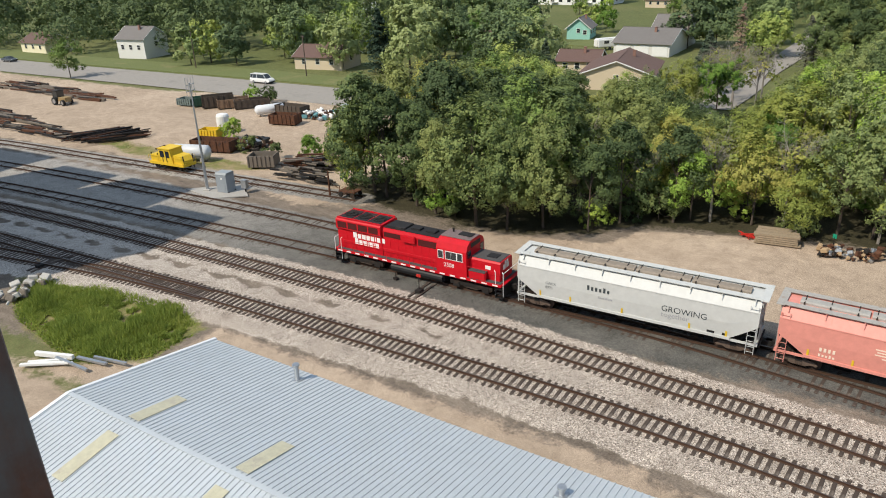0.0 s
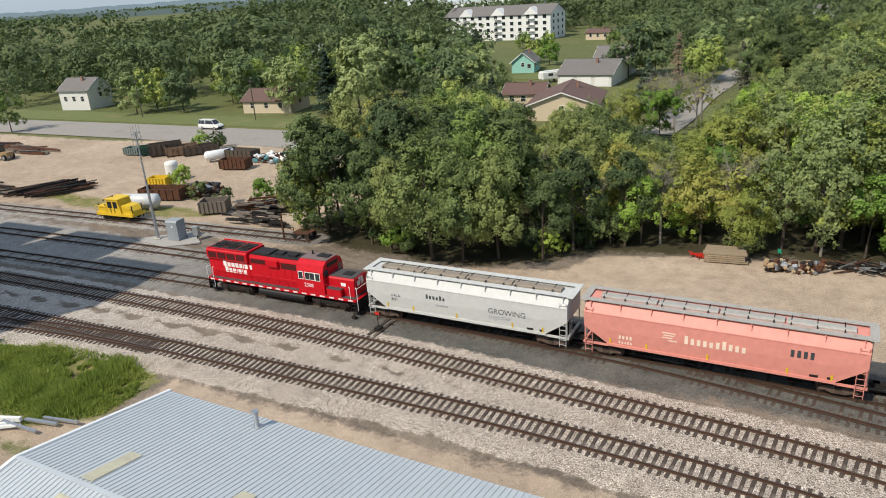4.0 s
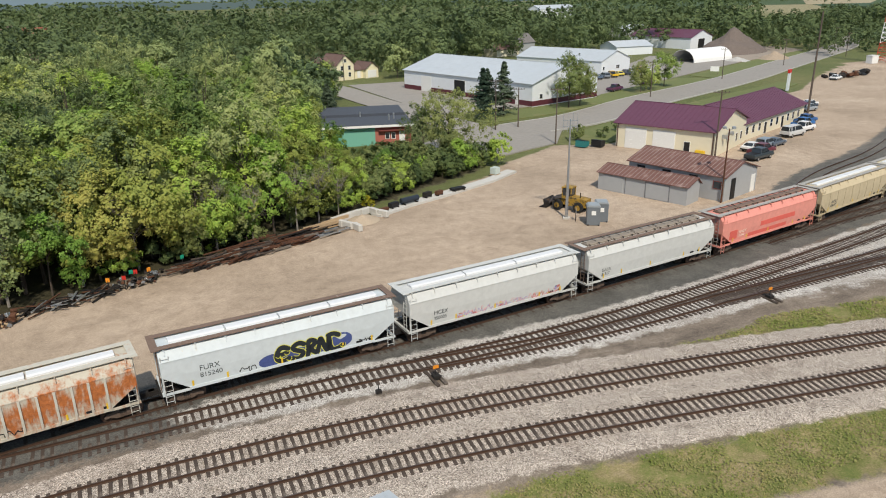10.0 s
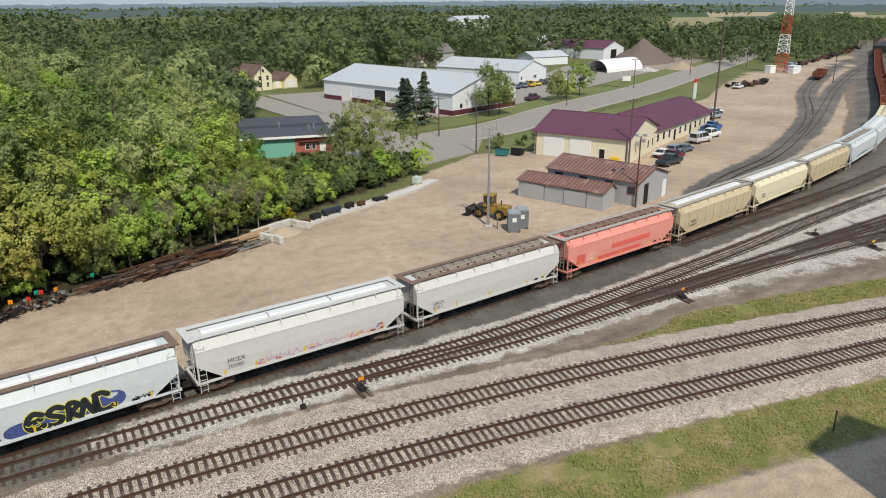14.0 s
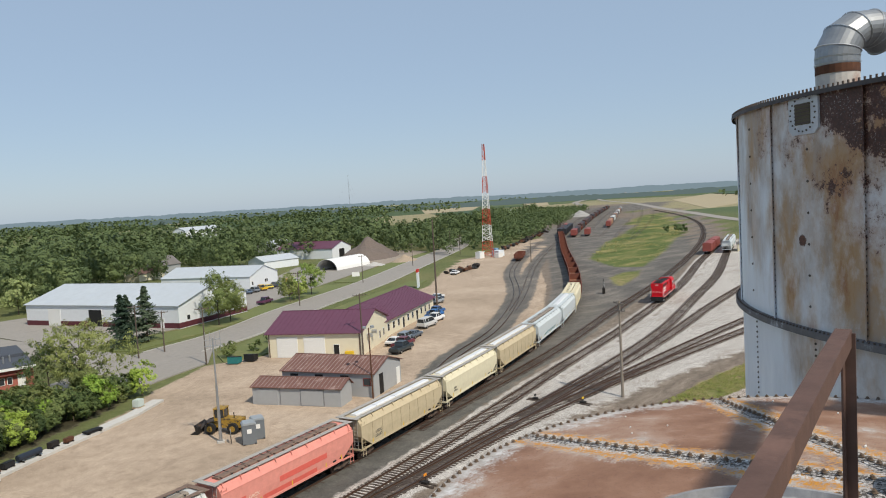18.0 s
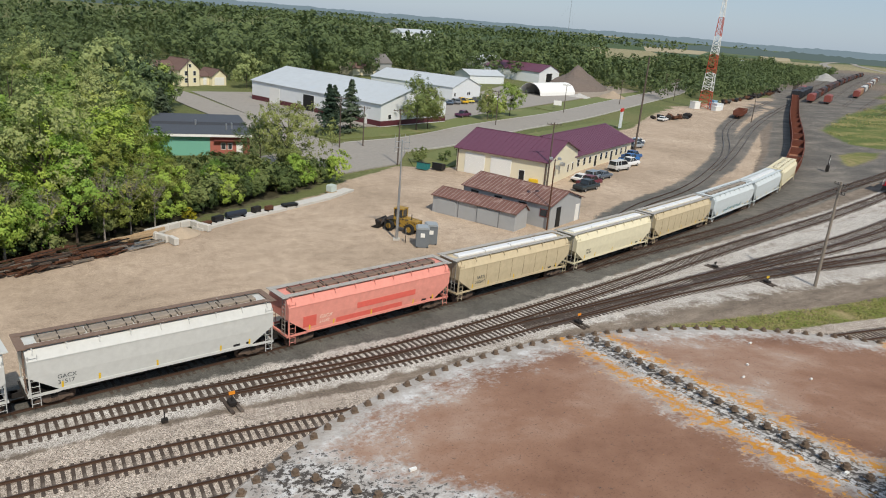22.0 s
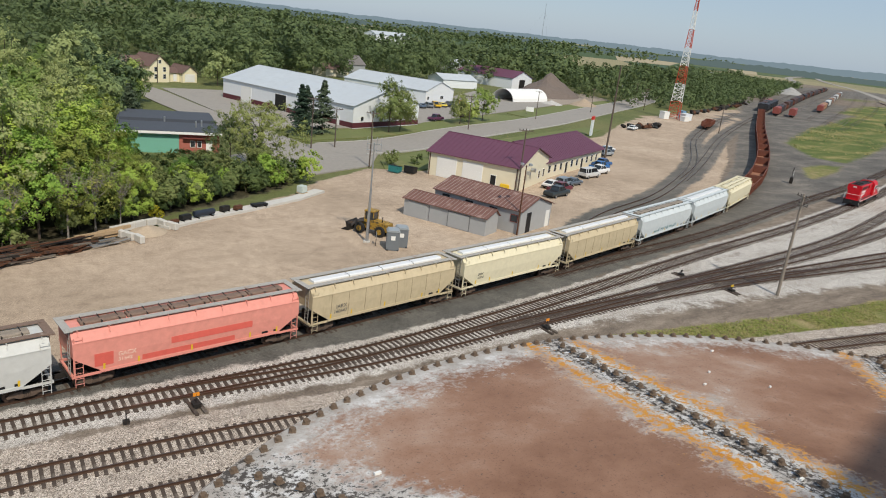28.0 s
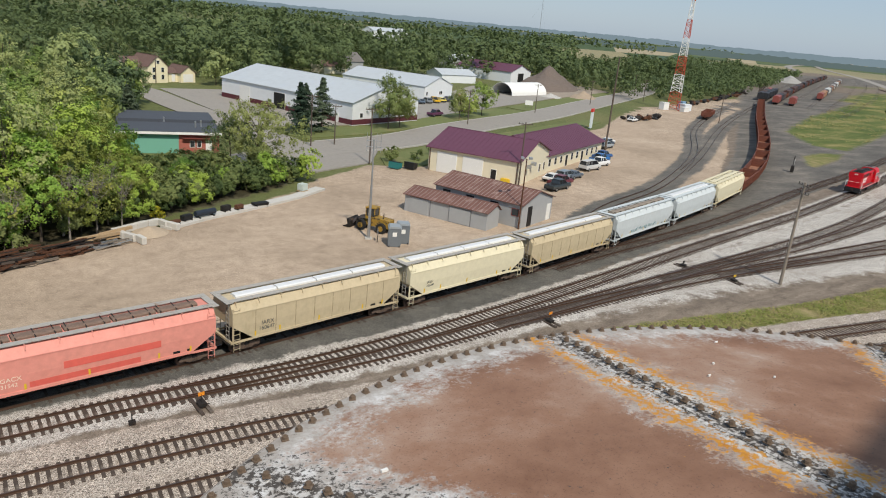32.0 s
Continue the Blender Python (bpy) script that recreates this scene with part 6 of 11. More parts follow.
    d = np.hypot(cand[:, 0] - 20, cand[:, 1])
    keep = ~inside(WOOD, cand[:, 0], cand[:, 1]) & (d < 520)
    wall = np.interp(cand[:, 0], [-420, -228, -147, -100, -84, -70, -40, 20, 24, 45, 70, 110, 160, 230, 300, 420], [40, 71, 90, 96, 108, 120, 205, 205, 130, 165, 215, 215, 235, 285, 300, 345])
    keep &= (cand[:, 1] > wall + np.where(cand[:, 0] < -90, 7, 0)) & ((cand[:, 0] > -95) | (rng.random(len(cand)) < 0.72))
    for cx, cy, r in CLEAR:
        keep &= np.hypot(cand[:, 0] - cx, cand[:, 1] - cy) > r
    for q in road.values():
        keep &= dist_to(q, cand[:, 0], cand[:, 1]) > 8
    keep &= ~inside([(-100, 186), (-90, 200), (-112, 236), (-128, 296), (-168, 304), (-222, 284), (-222, 258), (-160, 205), (-134, 188)], cand[:, 0], cand[:, 1])
    gap = np.array([noise.noise((x * 0.012, y * 0.012, 3.0)) for x, y in cand])
    keep &= gap > -0.33
    keep &= ~inside([(-132, 176), (-96, 140), (-50, 104), (-44, 200), (-100, 216), (-128, 200)], cand[:, 0], cand[:, 1])
    far_spots = []
    for (x, y), dd in zip(cand[keep], d[keep]):
        if dd < 235 and rng.random() < 0.95:
            plant(rng.choice(["m1", "m2", "m3", "m2", "m4", "p1"] if rng.random() < 0.5 else ["m1", "m2", "m4"]), x, y, rng.uniform(0.7, 1.15) * (1.05 if x < -90 else 1.0), rng.uniform(0, 360), 0, rng.uniform(0.9, 1.1))
        else:
            far_spots.append((x, y, rng.uniform(9, 15) + 7 * max(0.0, noise.noise((x * 0.02, y * 0.02, 9.0)) + 0.2) + (6 if rng.random() < 0.06 else 0), 1000 if dd < 360 else 420))
    # woods and treelines beyond, as one mass
    belt = [(240, 196), (262, 222), (300, 250), (345, 285), (420, 322), (520, 372), (640, 432), (760, 500), (700, 520), (520, 440), (400, 380), (320, 330), (255, 290)]
    strip_wood = [(272, 206), (300, 209), (340, 226), (463, 284), (690, 395), (780, 440), (780, 520), (640, 446), (420, 335), (345, 300), (300, 262), (268, 232)]
    cand = np.array([(x + rng.uniform(-4, 4), y + rng.uniform(-4, 4)) for x in np.arange(200, 780, 10.0) for y in np.arange(200, 700, 10.0)])
    kk = inside(belt, cand[:, 0], cand[:, 1]) & (dist_to(road["highway"], cand[:, 0], cand[:, 1]) > 9)
    far_spots += [(x, y, rng.uniform(7, 12) + 9 * max(0.0, noise.noise((x * 0.018, y * 0.018, 4.0))), 420) for x, y in cand[kk] if noise.noise((x * 0.03, y * 0.03, 8.0)) > -0.3]
    cand = np.array([(x + rng.uniform(-3, 3), y + rng.uniform(-3, 3)) for x in np.arange(250, 800, 6.5) for y in np.arange(190, 530, 6.5)])
    far_spots += [(x, y, rng.uniform(4.5, 8.5), 260) for x, y in cand[inside(strip_wood, cand[:, 0], cand[:, 1])]]
    ang = rng.uniform(radians(24), radians(170), 15000)
    rr = 470 * (rng.uniform(0, 1, 15000) ** 0.8 * 4.5 + 1.0)
    for a, r in zip(ang, rr):
        x, y = 20 + r * math.cos(a), r * math.sin(a)
        if noise.noise((x * 0.0035, y * 0.0035, 1.0)) > -0.12 + 0.3 * (a < radians(40)) and not (x > 230 and y < 0.62 * x + 95) and not (a < radians(46) and (r < 1250 or rng.random() < 0.7)):
            far_spots.append((x, y, rng.uniform(7, 13) * (1.0 if r < 800 else 1.1), 150 if r < 800 else 72 if r < 1300 else 24))
    for a in rng.uniform(radians(-25), radians(30), 700):
        r = rng.choice([900, 1250, 1700, 2300]) + rng.uniform(-40, 40)
        x, y = 20 + r * math.cos(a), r * math.sin(a)
        if noise.noise((x * 0.004, y * 0.004, 7.0)) > 0.15:
            far_spots.append((x, y, rng.uniform(8, 14), 12))
    # line of woods and low hills at the skyline, haze painted as glow
    m, nt, b = _nodes("painted_haze")
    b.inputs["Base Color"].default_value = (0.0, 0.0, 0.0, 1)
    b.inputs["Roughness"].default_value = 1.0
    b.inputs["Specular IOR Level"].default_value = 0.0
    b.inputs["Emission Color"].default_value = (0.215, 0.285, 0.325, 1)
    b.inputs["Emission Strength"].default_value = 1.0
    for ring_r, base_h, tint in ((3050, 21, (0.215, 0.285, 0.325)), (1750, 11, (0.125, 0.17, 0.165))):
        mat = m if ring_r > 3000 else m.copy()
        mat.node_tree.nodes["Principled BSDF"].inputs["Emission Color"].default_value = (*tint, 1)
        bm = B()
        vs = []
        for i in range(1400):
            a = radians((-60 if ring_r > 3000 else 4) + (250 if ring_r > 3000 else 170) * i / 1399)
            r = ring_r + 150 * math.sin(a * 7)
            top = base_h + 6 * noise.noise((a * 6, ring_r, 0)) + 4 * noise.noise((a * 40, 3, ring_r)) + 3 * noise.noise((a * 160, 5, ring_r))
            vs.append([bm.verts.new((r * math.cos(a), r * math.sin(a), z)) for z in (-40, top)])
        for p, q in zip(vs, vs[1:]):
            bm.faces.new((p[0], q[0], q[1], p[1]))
        tagged(part("backdrop", bm, mat), "backdrop line of distant woods, blue haze painted as a glow", "backdrop", kind="structure")
    far_spots += [(368 + rng.uniform(-5, 5), 154 + rng.uniform(-4, 4), rng.uniform(5, 6.5), 40) for _ in range(5)]
    forms = {}
    for k in sorted({q[3] for q in far_spots}):
        n = 14 if k > 500 else 9 if k > 200 else 6 if k > 100 else 4
        cl = 9 if k > 500 else 6 if k > 200 else 4 if k > 100 else 3
        forms[k] = [crown(rng, 0.0, 1.0, rng.uniform(0.36, 0.55), n, max(k, n * cl), 0.98 / math.sqrt(k), rng.choice([0.0, 0.0, 0.4]), 0.0, cl, 0.06)[0] for _ in range(12)]
    allq = []
    for x, y, h, k in far_spots:
        f = forms[k][rng.integers(12)]
        a = rng.uniform(0, 2 * math.pi)
        c, w = math.cos(a), h * rng.uniform(0.85, 1.25)
        v = np.stack([(f[..., 0] * c - f[..., 1] * math.sin(a)) * w + x, (f[..., 0] * math.sin(a) + f[..., 1] * c) * w + y, f[..., 2] * h - 0.3], -1)
        allq.append(v)
    o = quads("far_woods", np.concatenate(allq), LEAF_FAR)
    tagged(o, "wooded town and treelines stretching to the horizon", "woods", kind="stuff")
    for p in PROTO.values():
        for c in p.children_recursive:
            bpy.data.objects.remove(c)
        bpy.data.objects.remove(p)


def build_grass():
    """Tufts of tall grass and weeds."""
    rng = np.random.default_rng(5)
    out = []
    for poly, n, h, sparse in ((YARDWEEDS, 6000, 0.35, 0.0), (DRY, 30000, 0.14, 0.0), (NEARGRASS, 130000, 0.18, -0.3), (MIDGRASS, 110000, 0.34, -0.45), ([(70, 107), (100, 119), (140, 137), (175, 158), (170, 163), (128, 145), (86, 124), (66, 112)], 2500, 0.5, 0.0)):
        xs, ys = [p[0] for p in poly], [p[1] for p in poly]
        x, y = rng.uniform(min(xs), max(xs), n), rng.uniform(min(ys), max(ys), n)
        ok = inside(poly, x, y) & np.array([noise.noise((a * 0.2, b * 0.2, 0)) > sparse for a, b in zip(x, y)])
        if poly is MIDGRASS or poly is NEARGRASS:
            ok &= np.minimum(dist_to(LINES["main_near"], x, y), dist_to(LINES["main_far"], x, y)) > 3.4
        x, y = x[ok], y[ok]
        m = len(x)
        z = h * rng.uniform(0.3, 1.0, m)
        p = np.stack([x, y, z * 0.5 - 0.25], 1)
        nn = rng.normal(size=(m, 3)) * np.array([0.5, 0.5, 0.3]) + np.array([-0.2, -0.3, 0.9])
        out.append(leaf_quads(rng, p, nn, 0.05 + h * 0.13))
    n = 90000
    x, y = rng.uniform(-73, -46, n), rng.uniform(11, 23, n)
    ok = inside(WEEDS, x, y)
    x, y = x[ok], y[ok]
    edge = seg_dist(WEEDS, x, y)
    lump = np.array([noise.noise((a * 0.3, b * 0.3, 2.0)) + 0.5 * noise.noise((a * 1.1, b * 1.1, 6.0)) for a, b in zip(x, y)])
    ok = (lump > -0.38) & (rng.random(len(x)) < np.clip(0.15 + edge / 2.2, 0, 1)) & (x > -66.5)
    x, y, lump, edge = x[ok], y[ok], lump[ok], edge[ok]
    m = len(x)
    tall = np.clip(0.38 + 0.75 * lump, 0.1, 1.2) * np.clip(0.3 + edge / 2.5, 0, 1.1) * rng.uniform(0.55, 1.15, m)
    a = rng.uniform(0, 2 * math.pi, m)
    bw = np.stack([np.cos(a), np.sin(a), np.zeros(m)], 1) * (0.05 + 0.05 * rng.random(m))[:, None]
    foot = np.stack([x, y, np.full(m, -0.3)], 1)
    tip = foot + np.stack([rng.normal(size=m) * 0.22 + 0.1, rng.normal(size=m) * 0.22 - 0.05, tall + 0.2], 1)
    w = quads("weeds", np.stack([foot - bw, foot + bw, tip], 1), WEEDLEAF)
    tagged(w, "lush bright green patch of tall weeds beside the warehouse", "weeds", kind="stuff")
    x, y = rng.uniform(215, 560, 60000), rng.uniform(100, 260, 60000)
    ok = inside(MEADOW, x, y) & np.array([noise.noise((a * 0.06, b * 0.06, 4.0)) + 0.5 * noise.noise((a * 0.4, b * 0.4, 1.0)) > 0.2 for a, b in zip(x, y)])
    x, y = x[ok], y[ok]
    m = len(x)
    p = np.stack([x, y, rng.uniform(-0.1, 0.5, m)], 1)
    tagged(quads("meadow", leaf_quads(rng, p, rng.normal(size=(m, 3)) * 0.4 + np.array([0, -0.3, 0.8]), 0.3), GRASS), "rank green meadow of weeds between the yard tracks", "weeds", kind="stuff")
    tagged(quads("grass", np.concatenate(out), GRASS), "tufts of green and dry grass and weeds beside the tracks", "grass", kind="stuff")


# ---- the elevator tanks and the platform ----
SEAM0, SECTORS = 42.3, 9


def roof_rust():
    """Smooth rust-brown sheet, white oxide crust and orange lichen along the seams and the rim."""
    m, nt, b = _nodes("tank_roof_rust")
    co = _coord(nt)
    s = nt.nodes.new("ShaderNodeSeparateXYZ")
    nt.links.new(co, s.inputs[0])
    x, y = s.outputs["X"], s.outputs["Y"]
    r = _math(nt, "SQRT", _math(nt, "ADD", _math(nt, "MULTIPLY", x, x), _math(nt, "MULTIPLY", y, y)))
    a = _math(nt, "SUBTRACT", _math(nt, "DIVIDE", _math(nt, "ARCTAN2", y, x), 2 * math.pi / SECTORS), SEAM0 / (360 / SECTORS))
    a = _math(nt, "ABSOLUTE", _math(nt, "SUBTRACT", _math(nt, "FRACT", _math(nt, "ADD", a, 10.5)), 0.5))
    d = _math(nt, "MULTIPLY", _math(nt, "MULTIPLY", a, r), 2 * math.pi / SECTORS)
    broad, n1, n3 = _noise(nt, 1.1, 5, 0.55, co), _noise(nt, 4.5, 8, 0.66, co), _noise(nt, 15, 7, 0.7, co)
    n2, grit = _noise(nt, 48, 5, 0.72, co), _noise(nt, 120, 3, 0.7, co)
    rust = _ramp(nt, _math(nt, "ADD", _math(nt, "MULTIPLY", broad, 0.65), _math(nt, "MULTIPLY", n1, 0.35)), [(0.36, (0.20, 0.102, 0.063)), (0.48, (0.285, 0.16, 0.105)), (0.56, (0.36, 0.235, 0.172)), (0.66, (0.47, 0.375, 0.315))])
    rust = _mixc(nt, _math(nt, "MULTIPLY", _math(nt, "SUBTRACT", grit, 0.57), 5.0, clamp=True), rust, (0.10, 0.05, 0.038))
    # white crust: tight along the seams, a band inside the rim, a few clouds on the sheets
    seam = _math(nt, "MULTIPLY", _math(nt, "SUBTRACT", 0.22, d), 7.0)
    rim = _math(nt, "MULTIPLY", _math(nt, "SUBTRACT", r, 2.36), 4.6)
    cloud = _math(nt, "MULTIPLY", _math(nt, "SUBTRACT", broad, 0.635), 7.0)
    w = _math(nt, "MAXIMUM", _math(nt, "MAXIMUM", seam, rim), cloud)
    w = _math(nt, "ADD", w, _math(nt, "MULTIPLY", _math(nt, "SUBTRACT", n1, 0.5), 3.0))
    w = _math(nt, "ADD", w, _math(nt, "MULTIPLY", _math(nt, "SUBTRACT", n2, 0.5), 2.6))
    w = _math(nt, "MULTIPLY", w, 1.25, clamp=True)
    white = _ramp(nt, n3, [(0.3, (0.30, 0.275, 0.25)), (0.48, (0.49, 0.47, 0.445)), (0.62, (0.68, 0.68, 0.675))])
    c = _mixc(nt, _math(nt, "MULTIPLY", w, 0.92), rust, white)
    dirt = _math(nt, "MULTIPLY", _math(nt, "SUBTRACT", r, 2.5), 14.0, clamp=True)
    c = _mixc(nt, _math(nt, "MULTIPLY", dirt, 0.65), c, (0.3, 0.265, 0.235))
    # dark grains lodged in the crust near the bolts
    near = _math(nt, "SUBTRACT", 1.0, _math(nt, "MULTIPLY", d, 4.6), clamp=True)
    dk = _math(nt, "MULTIPLY", _math(nt, "SUBTRACT", _math(nt, "ADD", _math(nt, "MULTIPLY", near, 0.2), n2), 0.625), 14.0, clamp=True)
    c = _mixc(nt, dk, c, (0.075, 0.065, 0.058))
    band = _math(nt, "SUBTRACT", 1.0, _math(nt, "MULTIPLY", _math(nt, "ABSOLUTE", _math(nt, "SUBTRACT", d, 0.13)), 7.0), clamp=True)
    li = _math(nt, "ADD", _math(nt, "MULTIPLY", band, 0.26), _math(nt, "ADD", _math(nt, "MULTIPLY", n3, 0.55), _math(nt, "ADD", _math(nt, "MULTIPLY", n1, 0.25), _math(nt, "MULTIPLY", n2, 0.75))))
    li = _math(nt, "MULTIPLY", _math(nt, "SUBTRACT", li, 0.955), 11.0, clamp=True)
    east = _math(nt, "MULTIPLY", _math(nt, "ADD", _math(nt, "ADD", x, _math(nt, "MULTIPLY", y, 0.21)), 0.25), 4.0, clamp=True)
    li = _math(nt, "MULTIPLY", li, east)
    c = _mixc(nt, li, c, _ramp(nt, n2, [(0.35, (0.40, 0.15, 0.018)), (0.65, (0.62, 0.30, 0.045))]))
    nt.links.new(c, b.inputs["Base Color"])
    b.inputs["Roughness"].default_value = 0.72
    b.inputs["Specular IOR Level"].default_value = 0.25
    _bump(nt, b, _math(nt, "ADD", _math(nt, "MULTIPLY", n2, _math(nt, "ADD", w, 0.25)), _math(nt, "MULTIPLY", w, 0.5)), 0.4, 0.006)
    return m


def tank_wall_paint(name, split):
    """Blue-white paint under a brown wash, with dark rust that has eaten through in speckled patches."""
    m, nt, b = _nodes(name)
    co = _coord(nt)
    s = nt.nodes.new("ShaderNodeSeparateXYZ")
    nt.links.new(co, s.inputs[0])
    st = _mapped(nt, co, (1, 1, 0.32))
    ang = _math(nt, "ARCTAN2", s.outputs["Y"], s.outputs["X"])
    ang = _math(nt, "ADD", ang, _math(nt, "MULTIPLY", _math(nt, "LESS_THAN", ang, 0.0), 2 * math.pi))
    n1, n2, n3 = _noise(nt, 1.0, 6, 0.6, st), _noise(nt, 2.4, 10, 0.72, co), _noise(nt, 30, 5, 0.72, co)
    blot = _noise(nt, 1.5, 8, 0.66, _mapped(nt, co, (1, 1, 0.6)))
    brown = _ramp(nt, _noise(nt, 2.6, 9, 0.66, st), [(0.3, (0.24, 0.19, 0.155)), (0.45, (0.38, 0.295, 0.23)), (0.57, (0.40, 0.25, 0.13)), (0.7, (0.28, 0.11, 0.04))])
    white = _ramp(nt, _noise(nt, 1.3, 7, 0.62, st), [(0.3, (0.60, 0.63, 0.68)), (0.7, (0.80, 0.83, 0.86))])
    lean = _math(nt, "SUBTRACT", ang, 2.42)
    hi = _math(nt, "SUBTRACT", s.outputs["Z"], split)
    # the wash: more of it high up and towards the weather side, in soft vertical runs
    f = _math(nt, "ADD", _math(nt, "ADD", n1, _math(nt, "MULTIPLY", lean, 0.45)), _math(nt, "MULTIPLY", hi, 0.10))
    f = _math(nt, "MULTIPLY", _math(nt, "SUBTRACT", f, 0.43), 6.0, clamp=True)
    f = _math(nt, "MULTIPLY", f, _ramp(nt, blot, [(0.38, (0.3, 0.3, 0.3)), (0.56, (1, 1, 1))]))
    c = _mixc(nt, f, white, brown)
    # rust: solid at the top of the weather side, breaking into islands below
    g = _math(nt, "ADD", _math(nt, "ADD", n2, _math(nt, "MULTIPLY", lean, 0.42)), _math(nt, "MULTIPLY", hi, 0.135))
    halo = _math(nt, "MULTIPLY", _math(nt, "SUBTRACT", g, 0.76), 7.0, clamp=True)
    c = _mixc(nt, _math(nt, "MULTIPLY", halo, 0.7), c, (0.28, 0.12, 0.05))
    g = _math(nt, "ADD", g, _math(nt, "MULTIPLY", _math(nt, "SUBTRACT", n3, 0.5), 0.3))
    g = _math(nt, "MULTIPLY", _math(nt, "SUBTRACT", g, 0.84), 26.0, clamp=True)
    peel = _math(nt, "MULTIPLY", _math(nt, "SUBTRACT", _noise(nt, 52, 4, 0.75, co), 0.585), 16.0, clamp=True)
    peel = _math(nt, "MULTIPLY", peel, _ramp(nt, _noise(nt, 1.9, 5, 0.6, co), [(0.46, (0, 0, 0)), (0.58, (1, 1, 1))]))
    dark = _mixc(nt, peel, _ramp(nt, n3, [(0.3, (0.028, 0.014, 0.012)), (0.7, (0.10, 0.036, 0.022))]), (0.40, 0.38, 0.365))
    c = _mixc(nt, g, c, dark)
    # round scabs of rust
    v = nt.nodes.new("ShaderNodeTexVoronoi")
    v.inputs["Scale"].default_value = 2.6
    nt.links.new(co, v.inputs["Vector"])
    vs = nt.nodes.new("ShaderNodeSeparateColor")
    nt.links.new(v.outputs["Color"], vs.inputs[0])
    spot = _math(nt, "ADD", v.outputs["Distance"], _math(nt, "MULTIPLY", _math(nt, "SUBTRACT", n3, 0.5), 0.16))
    spot = _math(nt, "MULTIPLY", _math(nt, "SUBTRACT", 0.2, spot), 26.0, clamp=True)
    spot = _math(nt, "MULTIPLY", spot, _math(nt, "GREATER_THAN", _math(nt, "ADD", vs.outputs[0], _math(nt, "MULTIPLY", lean, 0.5)), 0.95))
    c = _mixc(nt, spot, c, _ramp(nt, n3, [(0.3, (0.05, 0.02, 0.014)), (0.7, (0.15, 0.05, 0.025))]))
    nt.links.new(c, b.inputs["Base Color"])
    b.inputs["Roughness"].default_value = 0.55
    _bump(nt, b, _math(nt, "ADD", _math(nt, "MULTIPLY", n3, 0.5), _math(nt, "MULTIPLY", _math(nt, "MAXIMUM", g, spot), -1.0)), 0.3, 0.01)
    return m


